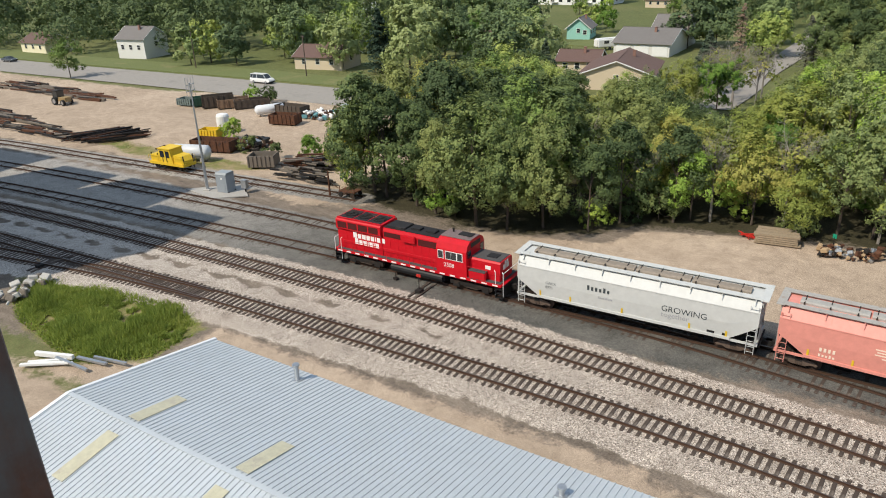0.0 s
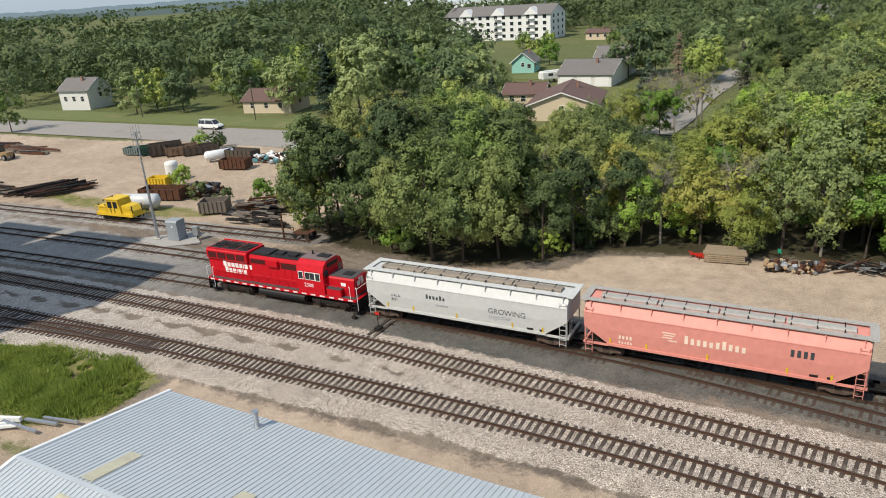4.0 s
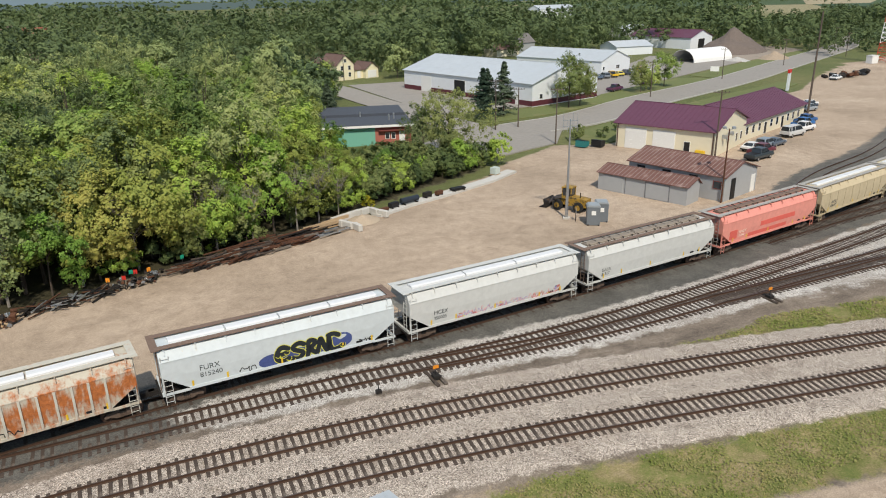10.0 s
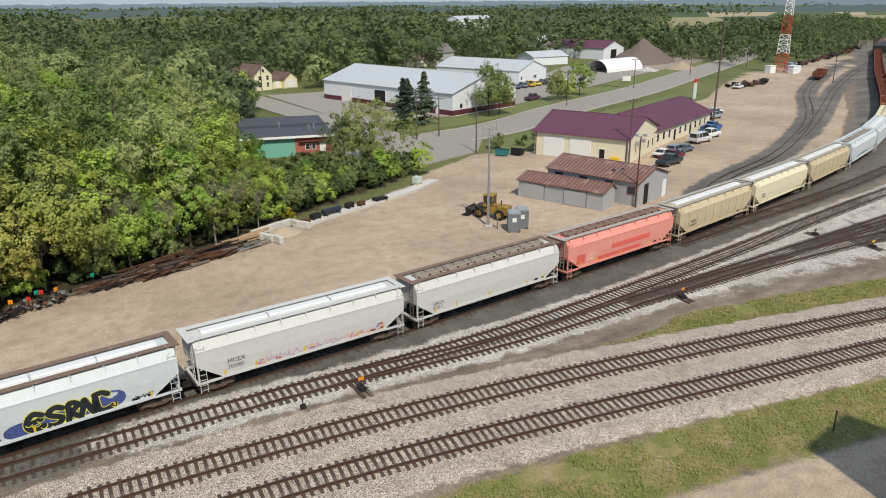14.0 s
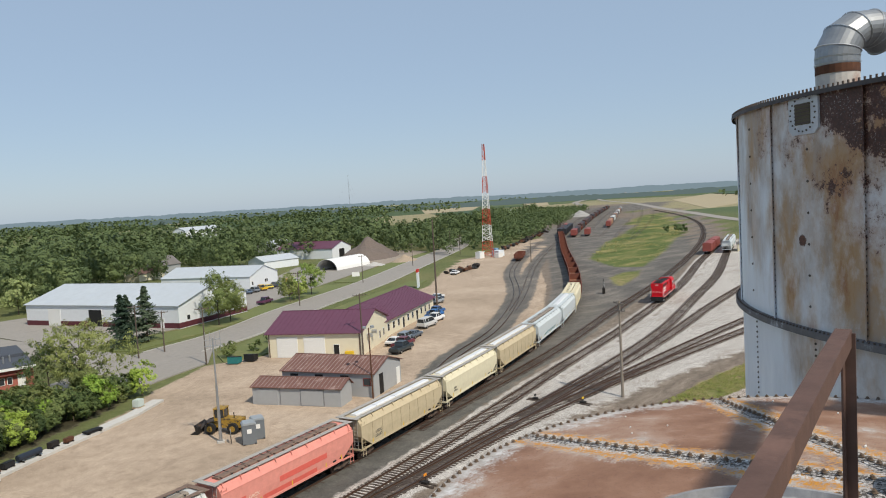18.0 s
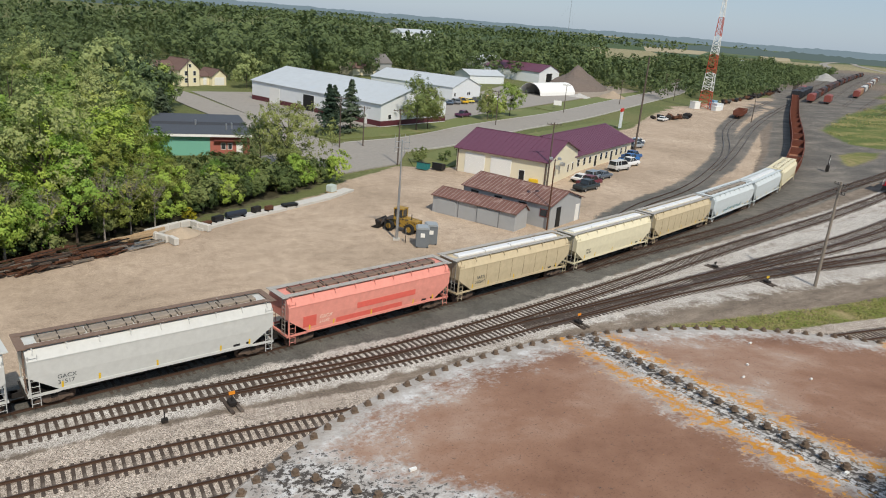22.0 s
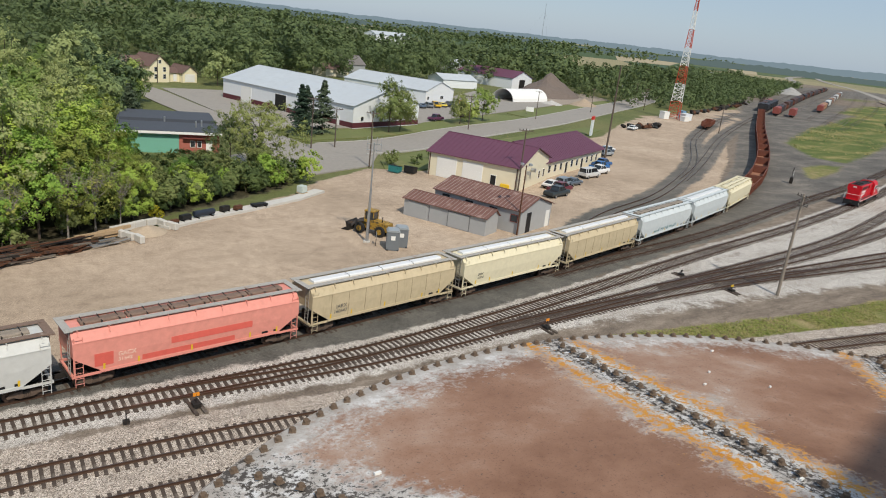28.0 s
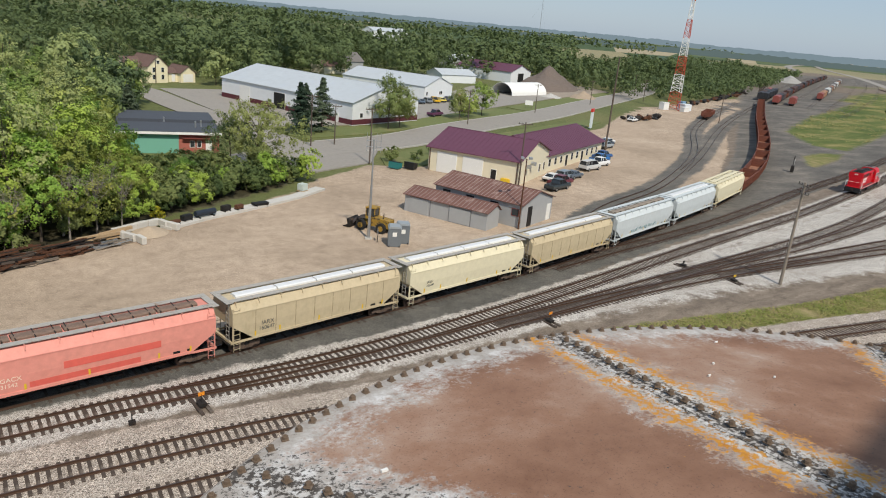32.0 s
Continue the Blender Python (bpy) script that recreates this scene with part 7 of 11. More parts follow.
def build_near_tank():
    R, ze, za = 2.6, 24.43, 24.74
    th = thing("grain_tank", pose(6.42, -0.32, 0), "bolted steel grain tank with a rusted, lichen-spotted roof", "tank")
    mat = roof_rust()
    wall = surface("tank_wall_rust", (0.34, 0.3, 0.27), 0.7, 0.1, grain=5, vary=0.45, stain=(0.2, 0.1, 0.06), stain_at=0.5, streak=True)
    bm = B()
    loft(bm, [ring(R - 0.05, z, 72) for z in (0, 8, 16, 24, ze - 0.02)])
    part("wall", bm, wall, th)
    bm = B()
    loft(bm, [ring(R - 0.05, ze - 0.09, 72), ring(R + 0.015, ze - 0.09, 72), ring(R + 0.015, ze - 0.012, 72), ring(R - 0.05, ze - 0.012, 72)], caps=False)
    part("rim_angle", bm, wall, th)
    zr = lambda r: ze + (za - ze) * (1 - r / R)
    step = 360 / SECTORS
    for k in range(SECTORS):
        a0 = SEAM0 + k * step
        bm = B()
        rows = []
        for r in (0.12, 0.8, 1.6, 2.2, R):
            rows.append([(r * math.cos(radians(a0 + step * i / 8)), r * math.sin(radians(a0 + step * i / 8)), zr(r)) for i in range(9)])
        vs = [[bm.verts.new(p) for p in q] for q in rows]
        for p, q in zip(vs, vs[1:]):
            for i in range(8):
                bm.faces.new((p[i], q[i], q[i + 1], p[i + 1]))
        part("roof_plate", bm, mat, th)
        bm = B()
        u = Vector((math.cos(radians(a0)), math.sin(radians(a0)), 0))
        bar(bm, u * 0.12 + Vector((0, 0, zr(0.12) + 0.001)), u * (R - 0.01) + Vector((0, 0, zr(R) + 0.001)), 0.09, 0.006)
        part("seam_strip", bm, mat, th)
    bm = B()
    rod(bm, (0, 0, za - 0.05), (0, 0, za + 0.04), 0.2, 16)
    part("roof_cap", bm, mat, th)
    bolt = B()
    rod(bolt, (0, 0, 0), (0, 0, 0.005), 0.019, 4)
    rod(bolt, (0, 0, 0.004), (0, 0, 0.016), 0.0115, 6)
    rod(bolt, (0, 0, 0.014), (0, 0, 0.021), 0.006, 6, 0.004)
    bm_ = surface("bolt_rust", (0.19, 0.135, 0.095), 0.8, 0.1, grain=30, vary=0.4, stain=(0.3, 0.27, 0.24), stain_at=0.55, stain_scale=9)
    first = part("bolt", bolt, bm_, th)
    rng = random.Random(4)
    n = 0
    rest = []
    for i in range(218):
        a = radians(360 * i / 218)
        rest.append(((R - 0.03) * math.cos(a), (R - 0.03) * math.sin(a), ze + 0.004))
    for k in range(SECTORS):
        a = radians(SEAM0 + k * step)
        for j in range(31):
            r = R - 0.13 - j * 0.076
            rest.append((r * math.cos(a) + rng.uniform(-.004, .004), r * math.sin(a), zr(r) + 0.011))
    rest.sort(key=lambda p: -p[1] * 1.0 + abs(p[0]) * 0.2)
    for p in rest[:299]:
        m = pose(p[0], p[1], p[2], rng.uniform(-4, 4), rng.uniform(-4, 4), rng.uniform(0, 60))
        if n == 0:
            first.matrix_basis = m
        else:
            same("bolt", first, m, th)
        n += 1
    bm = B()
    for p in rest[299:]:
        rod(bm, (p[0], p[1], p[2]), (p[0], p[1], p[2] + 0.016), 0.015, 6)
    part("bolts", bm, bm_, th)["kind"] = "stuff"
    bm = B()
    r2 = random.Random(8)
    for i in range(70):
        a, r = r2.uniform(0, 6.28), r2.uniform(0.3, 2.4)
        box(bm, r * math.cos(a), r * math.sin(a), zr(r) + 0.006, r2.uniform(.008, .03), r2.uniform(.006, .014), 0.008, None)
    f = part("crust_flake", bm, WHITE, th)
    f["kind"] = "stuff"
    # the open collar with a capped vent inside it
    co = thing("roof_vent", pose(4.95, -0.12, zr(1.45) - 0.02), "galvanised collar round a conical roof vent with a finial", "vent")
    zinc = surface("weathered_zinc", (0.42, 0.42, 0.43), 0.6, 0.15, grain=7, vary=0.5, stain=(0.16, 0.14, 0.125), stain_at=0.48, streak=True)
    bm = B()
    prof = [(0.572, -0.06), (0.57, 0.10), (0.578, 0.105), (0.578, 0.115), (0.57, 0.12), (0.57, 0.36), (0.572, 0.43), (0.582, 0.432), (0.582, 0.44), (0.566, 0.44), (0.562, 0.405), (0.55, 0.40), (0.55, 0.392), (0.562, 0.387), (0.562, 0.375), (0.55, 0.37), (0.55, 0.362), (0.562, 0.357), (0.562, 0.0)]
    loft(bm, [ring(r, z, 64) for r, z in prof], caps=False)
    part("collar", bm, zinc, co)
    bm = B()
    box(bm, 0.5557, 0.0, 0.2, 0.01, 0.05, 0.4, pose(0, 0, 0, 0, 0, 20))
    part("lap_seam", bm, zinc, co)
    flake = surface("flaking_zinc", (0.55, 0.56, 0.58), 0.55, 0.1, grain=16, vary=0.35, stain=(0.1, 0.095, 0.09), stain_at=0.5, stain_scale=38)
    bm = B()
    loft(bm, [ring(r, z, 40) for r, z in ((0.556, 0.06), (0.556, 0.12), (0.53, 0.16), (0.38, 0.25), (0.2, 0.35), (0.1, 0.42), (0.06, 0.44))])
    part("cone", bm, flake, co, smooth=True)
    bm = B()
    loft(bm, [ring(r * 0.66, 0.43 + (z - 0.43) * 0.85, 16) for r, z in ((0.062, 0.42), (0.058, 0.44), (0.036, 0.452), (0.034, 0.472), (0.045, 0.482), (0.046, 0.505), (0.03, 0.525), (0.006, 0.53), (0.006, 0.56))])
    part("finial", bm, surface("finial_rust", (0.2, 0.14, 0.11), 0.8, vary=0.3), co, smooth=True)
    hb = thing("spout_hatch", pose(7.68, -0.74, zr(1.4) - 0.06), "white-painted hatch box with a sloping lid on the tank roof", "hatch")
    bm = B()
    box(bm, 0, 0, 0.06, 0.8, 0.75, 0.16)
    part("box", bm, wall, hb)
    bm = B()
    loft(bm, [[(-0.45, y, 0.14), (0.45, y, 0.14), (0.45, y, 0.3), (0.05, y, 0.38), (-0.45, y, 0.18)] for y in (-0.42, 0.42)])
    bmesh.ops.recalc_face_normals(bm, faces=bm.faces)
    part("lid", bm, surface("hatch_white", (0.62, 0.64, 0.68), 0.5, vary=0.2, stain=(0.3, 0.2, 0.14), stain_at=0.6), hb)
    # guard rail of rusted angle iron
    gr = thing("guard_rail", pose(0, 0, 0), "rust-brown angle iron guard rail on the platform's edge", "railing")
    iron = surface("rusted_angle", (0.13, 0.075, 0.06), 0.75, 0.1, grain=14, vary=0.25, stain=(0.23, 0.13, 0.1), stain_at=0.58)
    E, S = Vector((4.858, -0.276, 25.772)), Vector((2.35, -0.556, 25.768))
    bm = B()
    v = Vector((-0.1, 0.995, 0))
    loft(bm, [[p + v * a + Vector((0, 0, b)) for a, b in ((-0.022, 0.003), (0.022, 0.003), (0.022, -0.05), (0.017, -0.05), (0.017, -0.003), (-0.017, -0.003), (-0.017, -0.05), (-0.022, -0.05))] for p in (S, E)])
    bmesh.ops.recalc_face_normals(bm, faces=bm.faces)
    part("top_rail", bm, iron, gr)
    for x in (4.85, 2.6):
        y = -0.275 + (x - 4.88) * 0.112
        zf = 25.17 if x > 4 else 24.5
        bm = B()
        bar(bm, (x, y - 0.016, zf), (x, y - 0.016, 25.765), 0.006, 0.03)
        bar(bm, (x - 0.014, y, zf), (x - 0.014, y, 25.765), 0.034, 0.006)
        part("post", bm, iron, gr)
    bm = B()
    bar(bm, (2.4, -0.57, 25.2), (4.85, -0.295, 25.2), 0.05, 0.012)
    part("mid_rail", bm, iron, gr)


def build_big_tank():
    R, top, ringz = 5.14, 27.16, 24.43
    th = thing("storage_tank", pose(15.3, -1.9, 0), "tall riveted steel tank, white paint weathered brown with dark rust", "tank")
    wall = tank_wall_paint("tank_weathered_paint", 24.4)
    bm = B()
    loft(bm, [ring(R, z, 120) for z in (ringz, ringz + 0.9, ringz + 1.8, top)], caps=False)
    part("upper_wall", bm, wall, th, smooth=True)
    bm = B()
    loft(bm, [ring(R - 0.03, z, 120) for z in (0, 10, 20, ringz - 0.8, ringz)], caps=False)
    part("lower_wall", bm, wall, th, smooth=True)
    bm = B()
    loft(bm, [ring(R - 0.04, ringz - 0.05, 120), ring(R + 0.07, ringz - 0.04, 120), ring(R + 0.07, ringz + 0.03, 120), ring(R - 0.02, ringz + 0.06, 120)], caps=False)
    part("ring_flange", bm, surface("flange_grime", (0.16, 0.15, 0.15), 0.8, vary=0.3, stain=(0.4, 0.42, 0.45), stain_at=0.55, stain_scale=3), th)
    bm = B()
    loft(bm, [ring(R + 0.06, top - 0.05, 120), ring(R + 0.06, top, 120), ring(0.3, top + 0.55, 120)], caps=False)
    part("roof", bm, surface("tank_roof_dark", (0.09, 0.08, 0.08), 0.7, vary=0.3), th)
    rivet = B()
    bmesh.ops.create_icosphere(rivet, subdivisions=1, radius=0.017)
    dark = surface("rivet_dark", (0.12, 0.09, 0.075), 0.7, 0.2, vary=0.3)
    first = part("rivet", rivet, dark, th)
    pts = []
    for a in (114, 131.3, 148.6, 166, 183):
        z = ringz + 0.1
        while z < top - 0.05:
            pts.append((a, z, R))
            z += 0.07
    for a in (123.2, 140, 156.6, 173.4):
        z = ringz - 1.6
        while z < ringz - 0.08:
            pts.append((a, z, R - 0.03))
            z += 0.07
    for a in (122.5, 139, 157, 174):
        for i in range(7):
            pts.append((a + 0.6, ringz + 0.3 + 0.36 * i, R))
    for a in (131.5, 148, 165):
        for i in range(5):
            pts.append((a, ringz - 0.3 - 0.3 * i, R - 0.03))
    for i, (a, z, r) in enumerate(pts[:300]):
        m = pose(r * math.cos(radians(a)), r * math.sin(radians(a)), z)
        if i == 0:
            first.matrix_basis = m
        else:
            same("rivet", first, m, th)
    for a in (114, 131.3, 148.6, 166, 183):
        bm = B()
        u = Vector((math.cos(radians(a)), math.sin(radians(a)), 0)) * (R + 0.004)
        bar(bm, u + Vector((0, 0, ringz + 0.05)), u + Vector((0, 0, top - 0.05)), 0.08, 0.012)
        part("seam_strip", bm, wall, th)
    bm = B()
    for i in range(150):
        a = radians(95 + 110 * i / 150)
        rod(bm, ((R + 0.045) * math.cos(a), (R + 0.045) * math.sin(a), top), ((R + 0.045) * math.cos(a), (R + 0.045) * math.sin(a), top + 0.035), 0.012, 5)
        rod(bm, ((R + 0.05) * math.cos(a), (R + 0.05) * math.sin(a), ringz + 0.03), ((R + 0.05) * math.cos(a), (R + 0.05) * math.sin(a), ringz + 0.055), 0.012, 5)
    part("rim_bolts", bm, dark, th)["kind"] = "stuff"
    # louvred hatch
    a = radians(139.2)
    m = Matrix.Translation((R * math.cos(a), R * math.sin(a), 26.93)) @ pose(0, 0, 0, 90, 0, 139.2 + 90)
    bm = B()
    o = [(-0.2, -0.27), (0.2, -0.27), (0.27, -0.2), (0.27, 0.2), (0.2, 0.27), (-0.2, 0.27), (-0.27, 0.2), (-0.27, -0.2)]
    loft(bm, [[(x * 0.95, y * 0.85, z) for x, y in o] for z in (-0.03, 0.02)])
    bmesh.ops.recalc_face_normals(bm, faces=bm.faces)
    hp = part("hatch_plate", bm, surface("hatch_plate_paint", (0.55, 0.57, 0.6), 0.5, vary=0.2), th)
    hp.matrix_basis = m
    bm = B()
    box(bm, 0, 0, 0.022, 0.27, 0.24, 0.01)
    part("louvre", bm, surface("louvre_dark", (0.12, 0.1, 0.06), 0.7), hp)
    bm = B()
    for i in range(6):
        box(bm, 0, -0.1 + 0.04 * i, 0.032, 0.26, 0.012, 0.012)
    part("slats", bm, dark, hp)["kind"] = "stuff"
    bm = B()
    for i in range(20):
        t = 2 * math.pi * i / 20
        rod(bm, (0.22 * math.cos(t), 0.195 * math.sin(t), 0.02), (0.22 * math.cos(t), 0.195 * math.sin(t), 0.032), 0.01, 6)
    part("hatch_bolts", bm, dark, hp)["kind"] = "stuff"
    # goose-neck exhaust on the roof
    ex = thing("exhaust_duct", pose(11.72, 1.18, top + 0.05, 0, 0, -38), "galvanised goose-neck exhaust duct with a rust-stained base", "duct")
    bm = B()
    rod(bm, (0, 0, -0.25), (0, 0, 0.28), 0.27, 24)
    part("base_pipe", bm, surface("duct_base_paint", (0.62, 0.58, 0.53), 0.6, vary=0.2, stain=(0.25, 0.1, 0.05), stain_at=0.55), ex)
    bm = B()
    rod(bm, (0, 0, 0.2), (0, 0, 0.33), 0.275, 24)
    part("rust_band", bm, RUST, ex)
    bm = B()
    rings = [ring(0.275, 0.33, 28), ring(0.275, 0.46, 28)]
    cr = 0.43

    def hoop(deg, rr, on=0.0):
        t = radians(deg)
        px, pz = cr - cr * math.cos(t) + on * math.sin(t), 0.46 + cr * math.sin(t) + on * math.cos(t)
        return [(px - rr * math.cos(2 * math.pi * j / 28 + math.pi) * math.cos(t), rr * math.sin(2 * math.pi * j / 28), pz + rr * math.cos(2 * math.pi * j / 28 + math.pi) * math.sin(t)) for j in range(28)]

    rings += [hoop(d, 0.28) for d in (14, 42, 70, 98)] + [hoop(120, 0.285), hoop(120, 0.30, 0.14)]
    loft(bm, rings, caps=False)
    bmesh.ops.recalc_face_normals(bm, faces=bm.faces)
    bmesh.ops.solidify(bm, geom=bm.faces[:], thickness=0.008)
    part("elbow", bm, surface("elbow_zinc", (0.33, 0.345, 0.36), 0.45, 0.6, grain=6, vary=0.25, stain=(0.22, 0.22, 0.22), stain_at=0.55), ex)
    bm = B()
    for d in (14, 42, 70, 98, 120):
        loft(bm, [hoop(d, 0.284, -0.012), hoop(d, 0.292, 0.0), hoop(d, 0.284, 0.012)], caps=False)
    loft(bm, [hoop(120, 0.30, 0.13), hoop(120, 0.312, 0.14), hoop(120, 0.312, 0.165), hoop(120, 0.30, 0.165)], caps=False)
    for z in (0.34, 0.44):
        loft(bm, [ring(0.28, z, 24), ring(0.284, z + 0.02, 24)], caps=False)
    part("seam_ring", bm, GALV, ex)
    ex.scale = (0.84, 0.84, 0.74)


def build_elevators():
    """Corrugated leg casing beside the tank, and unseen tall neighbours added for their shadows."""
    th = thing("grain_elevator", pose(0, 0, 0), "rusted corrugated steel elevator casing beside the platform", "elevator")
    bm = B()
    pts = []
    for i in range(36):
        pts.append((-2.86 - 0.045 * i, 0.44 - 0.012 * i + (0.012 if i % 2 else -0.012)))
    prism(bm, pts + [(-4.5, -2.0), (-2.9, -2.0)], 0, 25.28)
    part("casing", bm, ribbed_rust("casing_rust", (0.12, 0.115, 0.11), (0.11, 0.05, 0.032), 0.42), th)
    conc = surface("shade_bin_concrete", (0.45, 0.43, 0.4), 0.9, grain=2, vary=0.2, stain=(0.3, 0.28, 0.26), streak=True)
    # unseen bins, added so that shade falls across the west tracks
    for n, (x, y, r, h) in enumerate(((-122, -6, 6.5, 36), (-104, -3, 5.5, 36), (-91, -3, 5.5, 40), (-78, -2, 5.0, 36), (-140, -8, 6.5, 34))):
        e = thing("grain_bin_house", pose(x, y, 0, 0, 0, 14), "unseen tall grey bin added to shade the west tracks", "grain bin", "bins beside the tracks")
        bm = B()
        box(bm, 0, 0, h / 2, 2 * r, 2 * r, h)
        part("wall", bm, conc, e)
        bm = B()
        box(bm, 0, 0, h + 0.2, 2 * r + 0.4, 2 * r + 0.4, 0.4)
        part("roof", bm, GALV, e)
    # unseen tower and pipe, placed to cast shadow bands on the tank roof
    e = thing("headhouse", pose(8.28, -8.0, 0), "unseen grey tower with a pipe, added for shadows on the tank roof", "elevator")
    bm = B()
    box(bm, 0, 0, 16.4, 2.65, 3.0, 32.8)
    part("wall", bm, GALV, e)
    bm = B()
    rod(bm, (-6.3, 2.65, 23.5), (-6.2, 2.65, 31.0), 0.09, 10)
    rod(bm, (-6.25, 2.65, 31.0), (-1.08, 3.48, 31.0), 0.09, 10)
    rod(bm, (-1.08, 3.48, 31.0), (-1.08, 1.4, 31.0), 0.09, 10)
    part("spout", bm, GALV, e)
    # unseen block, placed so its shadow reaches the near grass
    e = thing("elevator_house", pose(37.5, -3, 0, 0, 0, 12), "unseen grey elevator house behind the tank, added for its shadow", "elevator")
    bm = B()
    box(bm, 0, 0, 13.5, 6, 7, 27)
    part("wall", bm, GALV, e)
    bm = B()
    box(bm, 4, -2, 10, 4, 7, 20)
    part("annexe", bm, GALV, e)


# ---- buildings ----
def gable(name, label, p0, ang, length, width, eave, rise, wall, roof, category="building", over=0.35, ridge_at=0.5, ribs=0.0, rib_mat=None):
    """A building with its front wall from p0 along ang degrees, its depth to the left of that, and a gable roof along the front."""
    th = thing(name, pose(p0[0], p0[1], 0, 0, 0, ang), label, category)
    bm = B()
    yr = width * ridge_at
    loft(bm, [[(x, 0, -0.3), (x, 0, eave), (x, yr, eave + rise), (x, width, eave), (x, width, -0.3)] for x in (0, length)])
    bmesh.ops.recalc_face_normals(bm, faces=bm.faces)
    part("wall", bm, wall, th)
    t = 0.12
    slopes = []
    for y0, y1, z0, z1 in ((-over, yr, eave - over * rise / yr, eave + rise), (width + over, yr, eave - over * rise / (width - yr), eave + rise)):
        bm = B()
        loft(bm, [[(x, y0, z0 + 0.02), (x, y1, z1 + 0.02), (x, y1, z1 + t), (x, y0, z0 + t)] for x in (-over, length + over)])
        bmesh.ops.recalc_face_normals(bm, faces=bm.faces)
        r = part("roof", bm, roof, th)
        slopes.append(r)
        if ribs:
            bm = B()
            bar(bm, (0, y0, z0 + t), (0, y1, z1 + t), 0.05, 0.05)
            n = int((length + 2 * over) / ribs)
            f = part("roof_rib", bm, rib_mat or roof, r)
            f.matrix_basis = pose(-over + ribs / 2, 0, 0.01)
            for i in range(1, min(n, 299)):
                same("roof_rib", f, pose(-over + ribs * (i + 0.5), 0, 0.01), r)
    bm = B()
    bar(bm, (-over, yr, eave + rise + t + 0.02), (length + over, yr, eave + rise + t + 0.01), 0.26, 0.03)
    part("ridge_cap", bm, roof, th)
    return th, slopes


def opening(th, name, x, y, z, w, h, mat, face="front", frame_mat=None, panes=0):
    """A door or window set on a wall, with a frame proud of it."""
    m = {"front": pose(x, y - 0.03, z), "right": pose(x + 0.03, y, z, 0, 0, 90), "back": pose(x, y + 0.03, z, 0, 0, 180), "left": pose(x - 0.03, y, z, 0, 0, -90)}[face]
    bm = B()
    box(bm, 0, 0, h / 2, w + 0.16, 0.08, h + 0.16)
    f = part(name, bm, frame_mat or WHITE, th)
    f.matrix_basis = m
    bm = B()
    box(bm, 0, -0.03, h / 2, w, 0.05, h)
    part("pane" if mat is GLASS else "leaf", bm, mat, f)
    if panes:
        bm = B()
        for i in range(1, panes):
            box(bm, 0, -0.06, h * i / panes, w, 0.015, 0.03)
        part("joint", bm, frame_mat or WHITE, f)
    return f


PALECONC = surface("pale_concrete", (0.56, 0.54, 0.50), 0.85, grain=3, vary=0.15, stain=(0.4, 0.37, 0.33), stain_at=0.6)
NAVY = surface("dark_blue_plastic", (0.022, 0.03, 0.045), 0.5, vary=0.2)
DARKTIE = surface("old_tie_wood", (0.10, 0.075, 0.06), 0.9, grain=6, vary=0.4)
STEELWHITE = surface("white_metal_siding", (0.72, 0.75, 0.78), 0.5, grain=1, vary=0.06)
STEELROOF = surface("pale_metal_roof", (0.54, 0.575, 0.60), 0.45, 0.15, grain=0.6, vary=0.1, stain=(0.5, 0.54, 0.58), stain_at=0.55, stain_scale=0.3)
CREAMWALL = surface("cream_siding", (0.72, 0.66, 0.5), 0.6, grain=1, vary=0.06)
PURPLE = surface("maroon_metal_roof", (0.14, 0.05, 0.085), 0.5, 0.1, grain=1, vary=0.12)
GREYWALL = surface("grey_siding", (0.38, 0.39, 0.4), 0.65, grain=1, vary=0.08)
RUSTROOF = surface("rusted_metal_roof", (0.2, 0.1, 0.08), 0.75, 0.1, grain=2, vary=0.25, stain=(0.33, 0.23, 0.2), stain_at=0.55, streak=False)
BROWNROOF = surface("brown_shingle_roof", (0.16, 0.1, 0.085), 0.9, grain=4, vary=0.3)
GREYROOF = surface("grey_shingle_roof", (0.2, 0.185, 0.175), 0.9, grain=4, vary=0.3)
ASPHALT = surface("worn_asphalt", (0.31, 0.285, 0.255), 0.9, grain=1.2, vary=0.15, stain=(0.24, 0.22, 0.2), stain_at=0.56, stain_scale=0.25)
KERB = surface("kerb_concrete", (0.45, 0.43, 0.4), 0.9, vary=0.15)
LAWN = surface("mown_lawn", (0.155, 0.18, 0.06), 0.95, grain=2, vary=0.25, stain=(0.2, 0.185, 0.08), stain_at=0.55, stain_scale=0.12)


